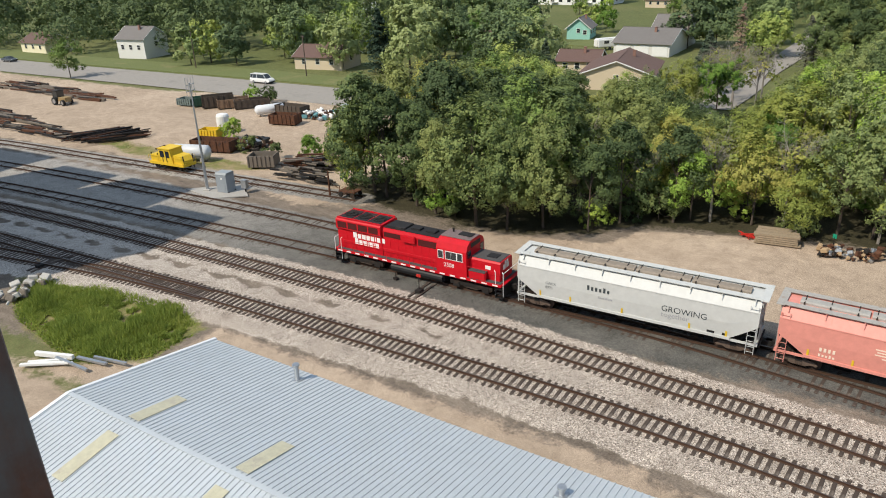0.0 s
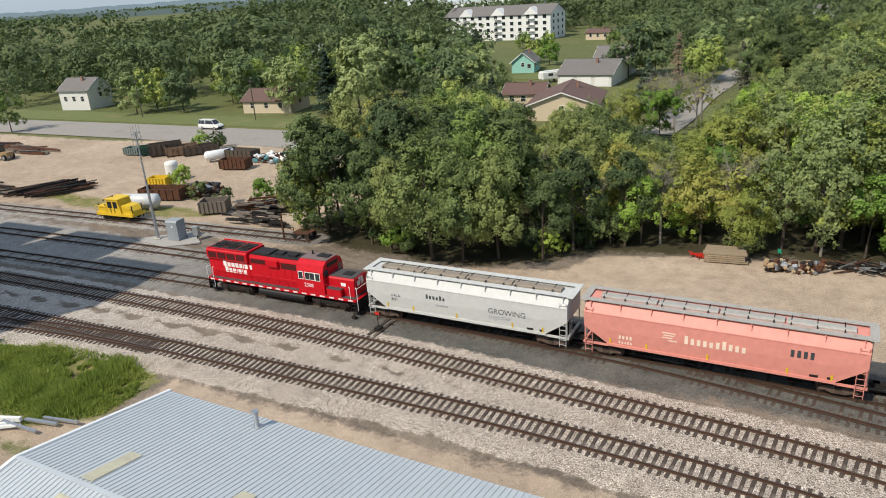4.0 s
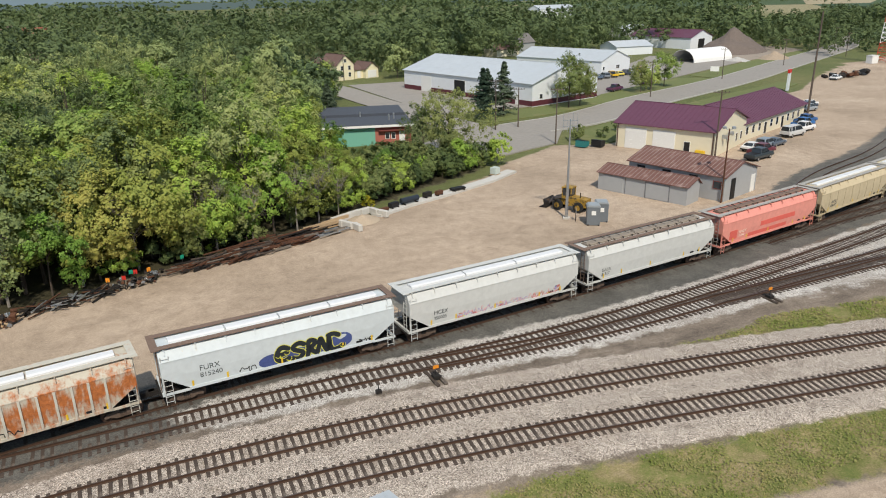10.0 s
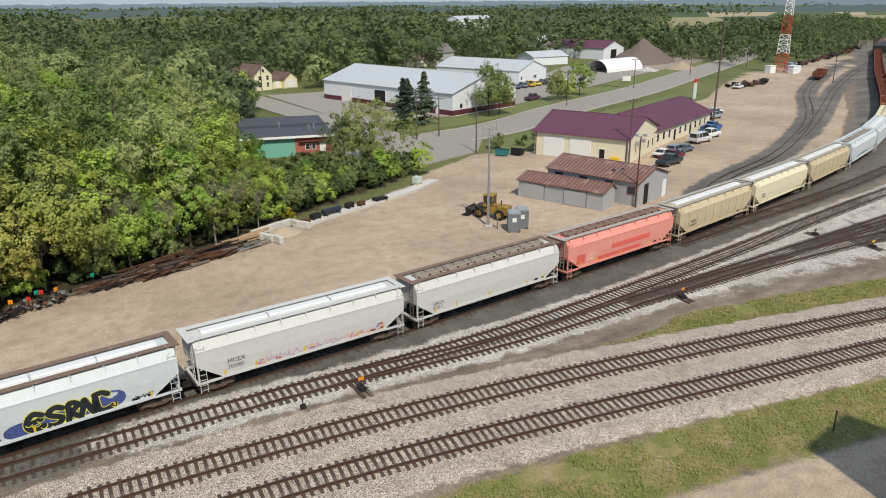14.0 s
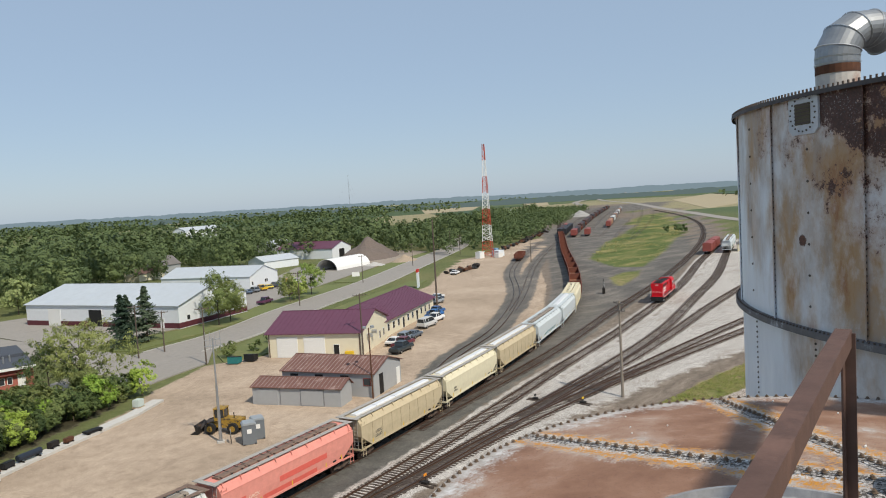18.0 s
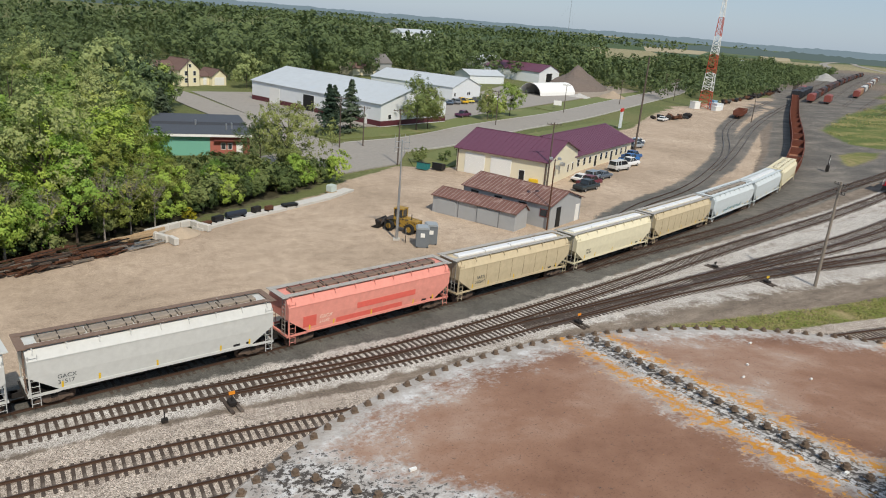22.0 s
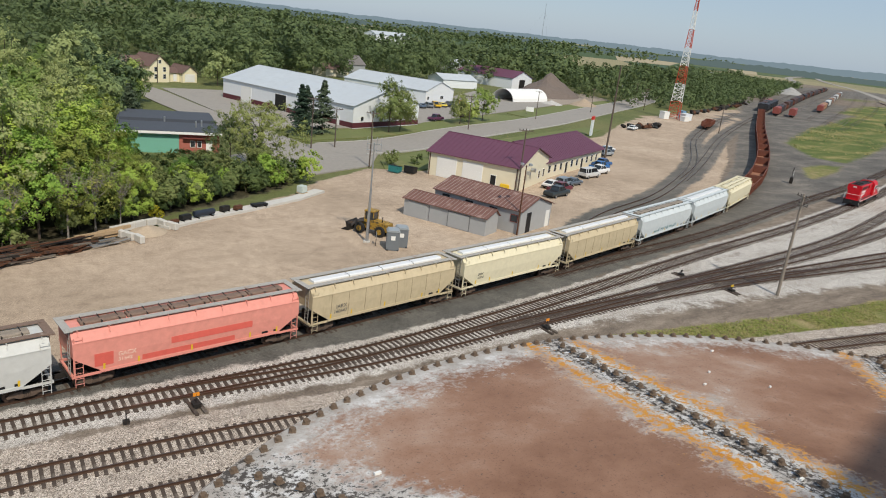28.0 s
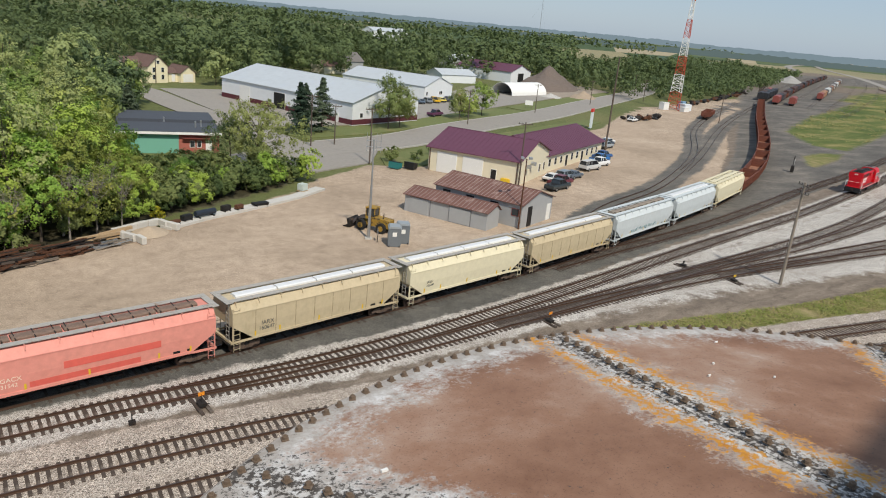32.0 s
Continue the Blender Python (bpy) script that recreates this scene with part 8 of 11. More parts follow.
def build_shed_roof():
    """The long metal building below the platform."""
    d = math.degrees(math.atan2(9.1, 44.9))
    th, slopes = gable("metal_warehouse", "long warehouse with a pale ribbed metal roof and skylights", (-33.5, -0.2), d, 45.8, 17.6, 4.55, 1.5, STEELWHITE, STEELROOF, "warehouse", 0.3, 0.5, 0.3)
    sky = surface("skylight_panel", (0.55, 0.52, 0.38), 0.45, grain=3, vary=0.2, stain=(0.42, 0.38, 0.3), stain_at=0.55, stain_scale=1.4)
    trim = surface("white_trim", (0.74, 0.76, 0.78), 0.5, vary=0.06)
    top, k = 6.05, 1.5 / 8.8
    for u in (4.5, 11.8, 19.1, 26.4, 33.7, 41.0):
        for v0, v1 in ((9.1, 11.8), (5.1, 8.0)):
            bm = B()
            zz = lambda v: top - abs(v - 8.8) * k + 0.175
            bar(bm, (u, v0, zz(v0)), (u, v1, zz(v1)), 0.8, 0.03)
            part("skylight", bm, sky, th)
    bm = B()
    for v0, v1 in ((8.8, 18.0), (8.8, -0.4)):
        bar(bm, (-0.32, v0, top - abs(v0 - 8.8) * k + 0.12), (-0.32, v1, top - abs(v1 - 8.8) * k + 0.12), 0.22, 0.14)
    part("gable_trim", bm, trim, th)
    for u, v, h in ((7.5, 16.9, 1.0), (23.5, 15.7, 0.45)):
        bm = B()
        z = top - abs(v - 8.8) * k
        rod(bm, (u, v, z), (u, v, z + h), 0.13, 12)
        rod(bm, (u, v, z + h), (u, v, z + h + 0.12), 0.2, 12)
        box(bm, u, v, z + 0.12, 0.5, 0.5, 0.1)
        part("roof_vent", bm, GALV, th)


def build_shop():
    a = math.degrees(math.atan2(89.6 - 104.4, 83.4 - 75.1))
    th, _ = gable("repair_shop", "cream metal repair shop with maroon roof and white overhead doors", (75.1, 104.4), a, 17.0, 16.0, 4.2, 2.6, CREAMWALL, PURPLE, "shop", 0.5, 0.5, 0.9)
    for x in (3.6, 8.6):
        opening(th, "overhead_door", x, 0, 0.05, 3.7, 3.4, WHITE, "front", panes=5)
    opening(th, "door", 12.6, 0, 0.05, 0.95, 2.05, BLACK, "front")
    for y in (11, 13.5):
        opening(th, "window", 17.0, y, 1.0, 0.7, 1.3, GLASS, "right")
    bm = B()
    trim = surface("brown_trim", (0.12, 0.07, 0.05), 0.6)
    for x in (0.25, 16.8):
        bm = B()
        box(bm, x, -0.06, 2.1, 0.14, 0.1, 4.2)
        part("downpipe", bm, trim, th)
    bm = B()
    box(bm, 17.5, 3.6, 2.9, 0.9, 0.5, 0.6)
    part("wall_unit", bm, GALV, th)
    bm = B()
    rod(bm, (17.3, 5.6, 3.2), (18.1, 5.6, 3.2), 0.35, 10)
    part("wall_fan", bm, GALV, th)
    w = math.degrees(math.atan2(12.3, 28.0))
    th2, _ = gable("office_wing", "long cream office wing with a maroon roof and small windows", (96.4, 97.4), w, 31, 13.5, 3.3, 2.6, CREAMWALL, PURPLE, "office", 0.6, 0.5, 0.9)
    for i in range(10):
        x = 2.5 + i * 2.8
        if i in (3, 6):
            opening(th2, "door", x, 0, 0.05, 1.0, 2.1, BLACK, "front")
        else:
            opening(th2, "window", x, 0, 1.0, 0.9, 1.3, GLASS, "front", panes=2)
    b = math.degrees(math.atan2(68.4 - 81.4, 62.0 - 56.3))
    th3, _ = gable("low_shed", "low grey storage shed with a rusted metal roof", (56.3, 81.6), b, 13.0, 3.4, 2.35, 0.75, GREYWALL, RUSTROOF, "shed", 0.25, 0.72, 0.6, surface("roof_rib_grey", (0.36, 0.28, 0.26), 0.7))
    for x in (4.2, 7.2, 10.6):
        bm = B()
        box(bm, x, -0.02, 1.15, 0.06, 0.06, 2.3)
        part("door_edge", bm, surface("dark_grey_trim", (0.16, 0.16, 0.17), 0.6), th3)
    opening(th3, "sliding_door", 8.9, 0, 0.05, 3.2, 2.0, GREYWALL, "front", surface("grey_trim", (0.25, 0.26, 0.27), 0.6))
    opening(th3, "sliding_door", 2.3, 0, 0.05, 3.0, 2.0, GREYWALL, "front", GREYWALL)
    th4, _ = gable("grey_shed", "grey shed with a rust-streaked metal roof and small dark windows", (62.0, 82.6), b - 4, 14.4, 8.6, 3.2, 1.35, GREYWALL, RUSTROOF, "shed", 0.3, 0.5, 0.6, surface("roof_rib_pale", (0.4, 0.31, 0.29), 0.7))
    for x in (2.0, 6.0, 10.0):
        opening(th4, "window", x, 0, 2.05, 1.1, 0.7, GLASS, "front", BLACK)
    opening(th4, "window", 13.4, 0, 1.6, 1.0, 0.9, GLASS, "front", surface("red_frame", (0.3, 0.07, 0.05), 0.6))
    opening(th4, "door", 14.4, 2.2, 0.05, 0.95, 2.6, BLACK, "right", BLACK)
    opening(th4, "door", 14.4, 7.6, 0.05, 0.9, 2.2, WHITE, "right")


def build_town():
    a = math.degrees(math.atan2(158.4 - 151.1, 106.7 - 84.1))
    # two white sheds with pale roofs: gable ends towards the avenue
    maroon = surface("maroon_wainscot", (0.12, 0.03, 0.04), 0.6)
    th, _ = gable("white_metal_shop", "long white metal shop with a pale roof and a maroon wainscot", (84.1, 151.1), a + 90, 50, 24, 5.2, 3.6, STEELWHITE, STEELROOF, "shop", 0.4, 0.5)
    th.matrix_basis = pose(84.1 + 24 * math.cos(radians(a)), 151.1 + 24 * math.sin(radians(a)), 0, 0, 0, a + 90)
    bm = B()
    box(bm, 25, 24.03, 0.6, 50, 0.06, 1.2)
    box(bm, -0.03, 12, 0.6, 0.06, 24, 1.2)
    part("wainscot", bm, maroon, th)
    for y in (4, 9, 14, 21):
        opening(th, "window", 0, y, 1.6, 0.9, 1.0, GLASS, "left")
    for x in (5, 16, 26, 40):
        opening(th, "overhead_door" if x > 10 else "door", x, 24, 0.05, 4.2 if x > 10 else 1.0, 4.0 if x > 10 else 2.1, BLACK if x in (26,) else WHITE, "back")
    th, _ = gable("white_machine_shed", "white metal machine shed with a pale roof", (132.3, 202.6), 12, 34, 17.4, 4.3, 2.8, STEELWHITE, STEELROOF, "shed", 0.3)
    th.matrix_basis = pose(134.6 + 15.8, 197.6 + 7.2, 0, 0, 0, 114)
    for y in (8, 16, 24):
        opening(th, "window", 0, y % 17, 1.5, 0.8, 1.0, GLASS, "left")
    th, _ = gable("machine_shed", "white shed with a maroon roof and an open bay", (190, 250), -62, 32, 17.7, 4.8, 3.0, STEELWHITE, PURPLE, "shed", 0.4)
    th.matrix_basis = pose(243, 270.4, 0, 0, 0, 108)
    # black panel stands in for the unlit inside of the bay
    opening(th, "open_bay", 0, 9, 0.05, 5, 4.0, BLACK, "left")
    q = thing("fabric_hoop_building", pose(184, 219, 0, 0, 0, 13), "white arched fabric hoop building with an open end", "hoop building")
    bm = B()
    prof = [(math.cos(radians(t)) * 5.2, math.sin(radians(t)) * 4.4) for t in range(0, 181, 15)]
    loft(bm, [[(x, y, z) for y, z in prof] for x in (0, 7.5, 15, 23)], close=False, caps=False)
    bmesh.ops.recalc_face_normals(bm, faces=bm.faces)
    bmesh.ops.solidify(bm, geom=bm.faces[:], thickness=0.1)
    part("cover", bm, WHITE, q)
    bm = B()
    loft(bm, [[(22.9, y, z) for y, z in prof], [(22.8, y, z) for y, z in prof]])
    part("end_wall", bm, WHITE, q)
    gable("small_white_shed", "small white metal shed with a pale roof", (181, 256), 0, 18, 12, 3.2, 2.0, STEELWHITE, STEELROOF, "shed")
    gable("gabled_house", "grey two-storey house with a steep roof among the trees", (150, 284), 20, 11, 9, 4.6, 3.4, GREYWALL, GREYROOF, "house")
    gable("brown_house", "low tan house with a brown roof behind the machine shed", (136, 276), 16, 13, 9, 2.8, 2.0, CREAMWALL, BROWNROOF, "house")
    gable("far_warehouse", "long white warehouse showing over the trees", (345, 612), 14, 46, 16, 9, 3.0, STEELWHITE, STEELROOF, "warehouse")
    gable("grey_house", "pale grey house among the trees", (250, 351), 26, 34, 12, 3.5, 2.4, GREYWALL, STEELROOF, "house")
    ysid = surface("yellow_siding", (0.78, 0.71, 0.5), 0.6, vary=0.06)
    th, _ = gable("yellow_house", "pale yellow two-storey house with a brown roof", (62.2, 229.2), 110, 10, 6.6, 4.7, 2.9, ysid, BROWNROOF, "house")
    for y, z in ((1.7, 3.0), (4.6, 3.0), (1.7, 0.9), (4.6, 0.9), (3.2, 5.4)):
        opening(th, "window", 0, y, z, 0.85, 1.25 if z < 5 else 0.9, GLASS, "left", panes=2)
    th, _ = gable("yellow_house_wing", "pale yellow house wing with a brown shingle roof", (50.6, 228.3), 20, 5.2, 7.5, 4.2, 2.6, ysid, BROWNROOF, "house")
    for x in (1.4, 3.8):
        for z in (0.9, 2.7):
            opening(th, "window", x, 0, z, 0.8, 1.2, GLASS, "front", panes=2)
    th, _ = gable("house_porch", "low porch with a brown roof beside the yellow house", (62.8, 230.6), 20, 3.2, 6, 2.6, 1.3, ysid, BROWNROOF, "porch")
    opening(th, "door", 1.6, 0, 0.05, 1.0, 2.1, WHITE, "front")
    th, _ = gable("yellow_garage", "pale yellow garage with a brown roof", (71.0, 231.4), 108, 8, 5.0, 2.8, 1.9, ysid, BROWNROOF, "garage")
    opening(th, "garage_door", 0, 2.5, 0.05, 3.2, 2.2, WHITE, "left", panes=4)
    # low shop with green and red front
    sh = thing("roadside_shop", pose(31.5, 126.0, 0, 0, 0, -12), "low flat-roofed shop with teal and brick-red fronts", "shop")
    bm = B()
    box(bm, 1.2, 9.5, 1.5, 9.6, 19, 3.6)
    part("teal_front", bm, surface("teal_wall", (0.17, 0.42, 0.33), 0.7, vary=0.1), sh)
    bm = B()
    box(bm, 9.3, 9.5, 1.4, 6.6, 19, 3.4)
    part("red_front", bm, surface("brick_red_wall", (0.4, 0.13, 0.1), 0.8, vary=0.15), sh)
    bm = B()
    box(bm, 4.5, 9.5, 3.45, 16.8, 20.4, 0.5)
    box(bm, 4.5, 14, 3.95, 16.0, 10, 0.5)
    part("roof", bm, surface("dark_flat_roof", (0.07, 0.08, 0.1), 0.9, vary=0.2), sh)
    bm = B()
    box(bm, 9.6, -0.35, 2.55, 6.0, 0.8, 0.14)
    part("awning", bm, surface("dark_red_awning", (0.22, 0.06, 0.05), 0.7), sh)
    bm = B()
    box(bm, 4.5, -0.72, 3.4, 16.9, 0.06, 0.42)
    part("fascia", bm, WHITE, sh)
    opening(sh, "window", 8.2, 0, 1.0, 0.7, 1.0, GLASS, "front")
    opening(sh, "window", 9.3, 0, 1.0, 0.6, 1.0, GLASS, "front")
    opening(sh, "door", 10.9, 0, 0.0, 0.9, 2.1, WHITE, "front")
    bm = B()
    for x, y in ((4, 9), (9, 4), (10, 5)):
        rod(bm, (x, y, 3.6), (x, y, 4.8 if x > 5 else 4.6), 0.15, 8)
    part("roof_pipe", bm, GALV, sh)
    # homes towards the west
    beige = surface("beige_siding", (0.6, 0.5, 0.36), 0.7, vary=0.08)
    pale = surface("pale_siding", (0.68, 0.67, 0.63), 0.7, vary=0.06)
    mint = surface("mint_siding", (0.3, 0.58, 0.5), 0.7, vary=0.06)
    CHIMNEY = surface("chimney_brick", (0.3, 0.17, 0.13), 0.85, grain=8, vary=0.3)
    homes = [("brown_roofed_house", "low beige house with a broad brown shingle roof behind the trees", -65, 122, 113, 17, 13.5, 2.8, 2.4, beige, BROWNROOF), ("brown_roofed_wing", "low beige house wing with a brown roof", -91, 128.5, 23, 8.6, 9, 2.6, 1.7, beige, BROWNROOF),
             ("grey_roofed_garage", "wide garage with a grey shingle roof and white overhead doors", -95, 157.6, 12, 13.5, 16, 2.8, 2.7, pale, GREYROOF), ("grey_roofed_house", "tall house with a grey shingle roof behind its garage", -94, 174.6, 12, 8.5, 10, 4.6, 2.8, pale, GREYROOF), ("mint_house", "small mint green house with a grey roof", -116, 179.5, 112, 9, 6.6, 3.0, 2.6, mint, GREYROOF),
             ("pale_house", "pale house half hidden by trees", -148, 101.5, 20, 13, 9, 2.8, 2.2, beige, BROWNROOF), ("cream_house", "cream two-storey house under the trees", -209.5, 85.5, 20, 10, 9, 5.2, 2.8, pale, GREYROOF),
             ("yellow_cottage", "yellow cottage near the street", -253, 74, 12, 13, 9, 3.0, 2.2, bpy.data.materials["yellow_siding"], BROWNROOF), ("white_house", "white house with a pale roof among trees", -219, 178, 30, 9, 8, 5.0, 3.0, pale, STEELROOF),
             ("tan_house", "small tan house under dark trees", -129, 145, 10, 10, 8, 2.8, 2.0, beige, BROWNROOF), ("white_cottage", "white cottage far off among trees", -138, 398, 0, 10, 9, 4.5, 3.0, pale, GREYROOF),
             ("white_gabled_house", "white gabled house far off", -74, 312, 20, 10, 9, 5.0, 3.4, pale, GREYROOF), ("pale_cottage", "pale cottage among dense trees", -40, 300, -10, 9, 8, 4.4, 3.2, pale, BROWNROOF), ("far_house", "white two-storey house on the far street", -92, 545, 0, 16, 12, 6.0, 3.5, pale, BROWNROOF),
             ("far_villa", "white house with a red roof far off", -68, 530, 5, 14, 12, 5.0, 3.5, pale, surface("red_roof", (0.35, 0.1, 0.07), 0.8)), ("brown_hall", "low beige hall with a brown shingle roof", -151, 273, 6, 10.5, 8, 2.7, 1.3, beige, BROWNROOF), ("white_gabled_house", "white house with a gable beside the bare tree", -60, 296, 110, 10, 9, 4.4, 3.2, pale, GREYROOF), ("far_house", "white house with a grey roof beyond the wood", -30, 330, 100, 12, 10, 4.6, 3.0, pale, GREYROOF), ("brown_roofed_house", "beige house across the far street", -124, 330, 4, 16, 10, 3.0, 2.2, beige, BROWNROOF)]
    for nm, lb, x, y, an, l, w, e, r, wm, rm in homes:
        th, _ = gable(nm, lb, (x, y), an, l, w, e, r, wm, rm, "house", 0.5)
        bm = B()
        box(bm, l * 0.62, w * 0.36, e + r * 0.72 + 0.55, 0.55, 0.55, 1.3)
        box(bm, l * 0.62, w * 0.36, e + r * 0.72 + 1.22, 0.66, 0.66, 0.1)
        part("chimney", bm, CHIMNEY, th)
        bm = B()
        for x in (-0.52, l + 0.52):                  # pale rake boards
            for y0, y1, z0, z1 in ((-0.5, w / 2, e - r / w, e + r), (w + 0.5, w / 2, e - r / w, e + r)):
                bar(bm, (x, y0, z0), (x, y1, z1), 0.05, 0.2)
        part("rake_board", bm, WHITE, th)
        if "garage" in nm:
            for x in (2.4, 6.8, 11.2):
                opening(th, "garage_door", x, 0, 0.05, 3.4, 2.3, WHITE, "front", panes=4)
            continue
        for i in range(3):
            opening(th, "window", l * (i + 0.7) / 3.4, 0, e * 0.5 - 0.3, 1.0, 1.2, GLASS, "front", panes=2)
        opening(th, "window", 0, w * 0.5, e * 0.55, 0.9, 1.1, GLASS, "left", panes=2)
        opening(th, "window", 0, w * 0.22, e * 0.4, 1.0, 1.1, GLASS, "left", panes=2)
        opening(th, "window", l, w * 0.5, e * 0.55, 1.0, 1.2, GLASS, "right", panes=2)
    for x, y, an, lb in ((-101, 164, 62, "white camper trailer parked on the lawn"),):
        cv = thing("camper_trailer", pose(x, y, 0, 0, 0, an), lb, "trailer")
        bm = B()
        box(bm, 0, 0, 1.7, 6.2, 2.3, 2.2)
        bmesh.ops.bevel(bm, geom=bm.edges[:], offset=0.3, segments=3, affect="EDGES")
        part("body", bm, WHITE, cv)
        bm = B()
        box(bm, -0.6, -1.16, 1.9, 1.4, 0.03, 0.7)
        part("window", bm, GLASS, cv)
        for s in (-1.12, 1.12):
            bm = B()
            rod(bm, (0.4, s - 0.1, 0.36), (0.4, s + 0.1, 0.36), 0.36, 14)
            part("wheel", bm, TYRE, cv)
    ap, _ = gable("apartment_building", "four-storey white apartment building with a grey roof and gables", (-221, 268), 9, 52, 17, 10.6, 3.6, WHITE, GREYROOF, "apartment building", 0.6)
    for lvl in range(4):
        for i in range(13):
            opening(ap, "window", 2.5 + i * 3.9, 0, 1.0 + lvl * 2.6, 1.6, 1.4, GLASS, "front")
        for j in range(3):
            opening(ap, "window", 52, 3.5 + j * 5, 1.0 + lvl * 2.6, 1.4, 1.4, GLASS, "right")
        for x in (11, 27, 43):
            bm = B()
            box(bm, x, -0.7, 0.9 + lvl * 2.6, 3.2, 1.3, 0.12)
            for k in range(7):
                box(bm, x - 1.5 + k * 0.5, -1.3, 1.4 + lvl * 2.6, 0.05, 0.05, 1.0)
            part("balcony", bm, WHITE, ap)
    for x in (11, 27, 43):
        bm = B()
        loft(bm, [[(x - 3.4, y, 10.4), (x + 3.4, y, 10.4), (x, y, 13.6)] for y in (-0.6, 5)])
        bmesh.ops.recalc_face_normals(bm, faces=bm.faces)
        part("dormer", bm, WHITE, ap)
    for x, y, l, w in ((-470, 560, 110, 30), (-620, 640, 140, 34)):
        gable("far_warehouse", "long white warehouse on the horizon", (x, y), 8, l, w, 7, 2.5, STEELWHITE, STEELROOF, "warehouse")
    for x, y in ((390, 690), (440, 560), (640, 470), (690, 490), (560, 430)):
        gable("far_shed", "white farm shed in the distance", (x, y), 20, 26, 12, 4, 2.2, STEELWHITE, STEELROOF, "shed")
    # roads, lawns, kerbs
    for k, w, lb in (("street", 13.5, "worn pale asphalt street beyond the yard"), ("lane", 6.0, "narrow concrete lane between the homes"), ("avenue", 11.5, "worn asphalt avenue past the shop"), ("side_street", 9, "side street between the houses"), ("highway", 12, "highway running to the horizon"), ("country_road", 10, "pale country road across the fields")):
        strip("road", resample(spline(ROADS[k], 2.0), 4.0), w, 0.0 if k != "avenue" else 0.02, ASPHALT, lb)
    for s in (-5.95, 5.95):
        q = resample(spline(ROADS["avenue"], 2.0), 3.0)
        d = np.gradient(q, axis=0)
        d /= np.linalg.norm(d, axis=1)[:, None]
        strip("kerb", (q + np.c_[-d[:, 1], d[:, 0]] * s)[15 if s < 0 else 14:], 0.3, 0.13, KERB, "concrete kerb along the avenue", "kerb", thick=0.3)
    for pts, lb in (([(66, 136), (84, 140), (112, 152), (160, 174), (150, 181), (112, 163), (106, 157), (84, 149), (70, 149), (62, 142)], "mown lawn under the spruces"), ([(69, 109), (75, 107), (98, 118), (128, 131), (170, 153), (168, 158), (128, 142), (86, 124), (72, 116)], "grass verge between the avenue and the shop"),
                    ([(160, 174), (205, 196), (262, 228), (256, 235), (200, 206), (158, 184)], "grass verge along the avenue"), ([(-330, 52), (-228, 69), (-147, 87), (-112, 94), (-112, 102), (-147, 97), (-228, 80), (-330, 64)], "lawns beyond the street"), ([(-132, 82), (-105, 86), (-92, 88), (-100, 82), (-115, 78.5), (-140, 73)], "grass strip beside the street"),
                    ([(-118, 165), (-92, 170), (-88, 190), (-112, 196)], "green lawn behind the houses"), ([(-8, 105), (6, 106), (8, 120), (-6, 120)], "grass clearing in the wood"), ([(40, 205), (62, 214), (56, 222), (36, 212)], "lawn before the yellow house")):
        bm = B()
        prism(bm, pts, -0.2, -0.015)
        tagged(part("lawn", bm, LAWN), lb, "lawn", kind="structure")
    stubble = surface("field_stubble", (0.40, 0.335, 0.215), 0.95, grain=0.3, vary=0.2)
    crop = surface("green_crop", (0.055, 0.095, 0.045), 0.95, grain=0.3, vary=0.25)
    for pts, fm, lb in (([(880, 800), (985, 783), (1540, 1183), (1166, 1070)], stubble, "tan stubble field beyond the tree belt"), ([(700, 590), (800, 560), (985, 775), (880, 790)], crop, "green crop field behind the trees"),
                        ([(1010, 690), (1150, 730), (1500, 960), (1380, 950)], stubble, "pale stubble strip by the highway"), ([(700, 262), (1100, 470), (1500, 560), (1100, 300)], stubble, "tan field beside the country road"),
                        ([(1120, 300), (1520, 555), (2300, 820), (1900, 420)], crop, "green field beyond the road")):
        bm = B()
        prism(bm, pts, -0.6, 0.02)
        tagged(part("field", bm, fm), lb, "field", kind="structure")
    bm = B()
    prism(bm, [(49, 115), (54.5, 106.5), (61, 109.2), (67.5, 111.5), (74.5, 121.5), (64, 125), (54, 119.5)], -0.2, 0.004)
    tagged(part("pavement", bm, ASPHALT), "worn asphalt apron where the lot meets the avenue", "pavement", kind="structure")
    bm = B()
    prism(bm, [(108, 160), (150, 182), (200, 208), (214, 232), (190, 246), (150, 212), (130, 200), (112, 190)], -0.2, -0.005)
    tagged(part("car_park", bm, ASPHALT), "grey asphalt car park behind the white shops", "car park", kind="structure")
    bm = B()
    prism(bm, [(170, 202), (200, 208), (240, 226), (262, 236), (268, 256), (246, 268), (226, 264), (206, 246), (190, 240)], -0.2, -0.012)
    tagged(part("gravel_yard", bm, surface("yard_gravel", (0.36, 0.3, 0.24), 0.95, grain=2, vary=0.25, stain=(0.26, 0.22, 0.18), stain_at=0.52, stain_scale=0.2)), "tan gravel yard round the heaps and hoop building", "gravel yard", kind="structure")
    bm = B()
    prism(bm, [(60, 150), (84, 152), (80, 214), (56, 214)], -0.2, -0.008)
    tagged(part("forecourt", bm, ASPHALT), "asphalt forecourt beside the white shop", "forecourt", kind="structure")
    q = np.array([(24.4, 82.2), (29.3, 84.9), (36, 87.7), (44.5, 91.7), (50, 95.4)])
    strip("kerb_wall", q, 1.7, 0.26, PALECONC, "low pale concrete kerb along the wood", "kerb", thick=0.5)


# ---- vehicles ----
_paints = {}


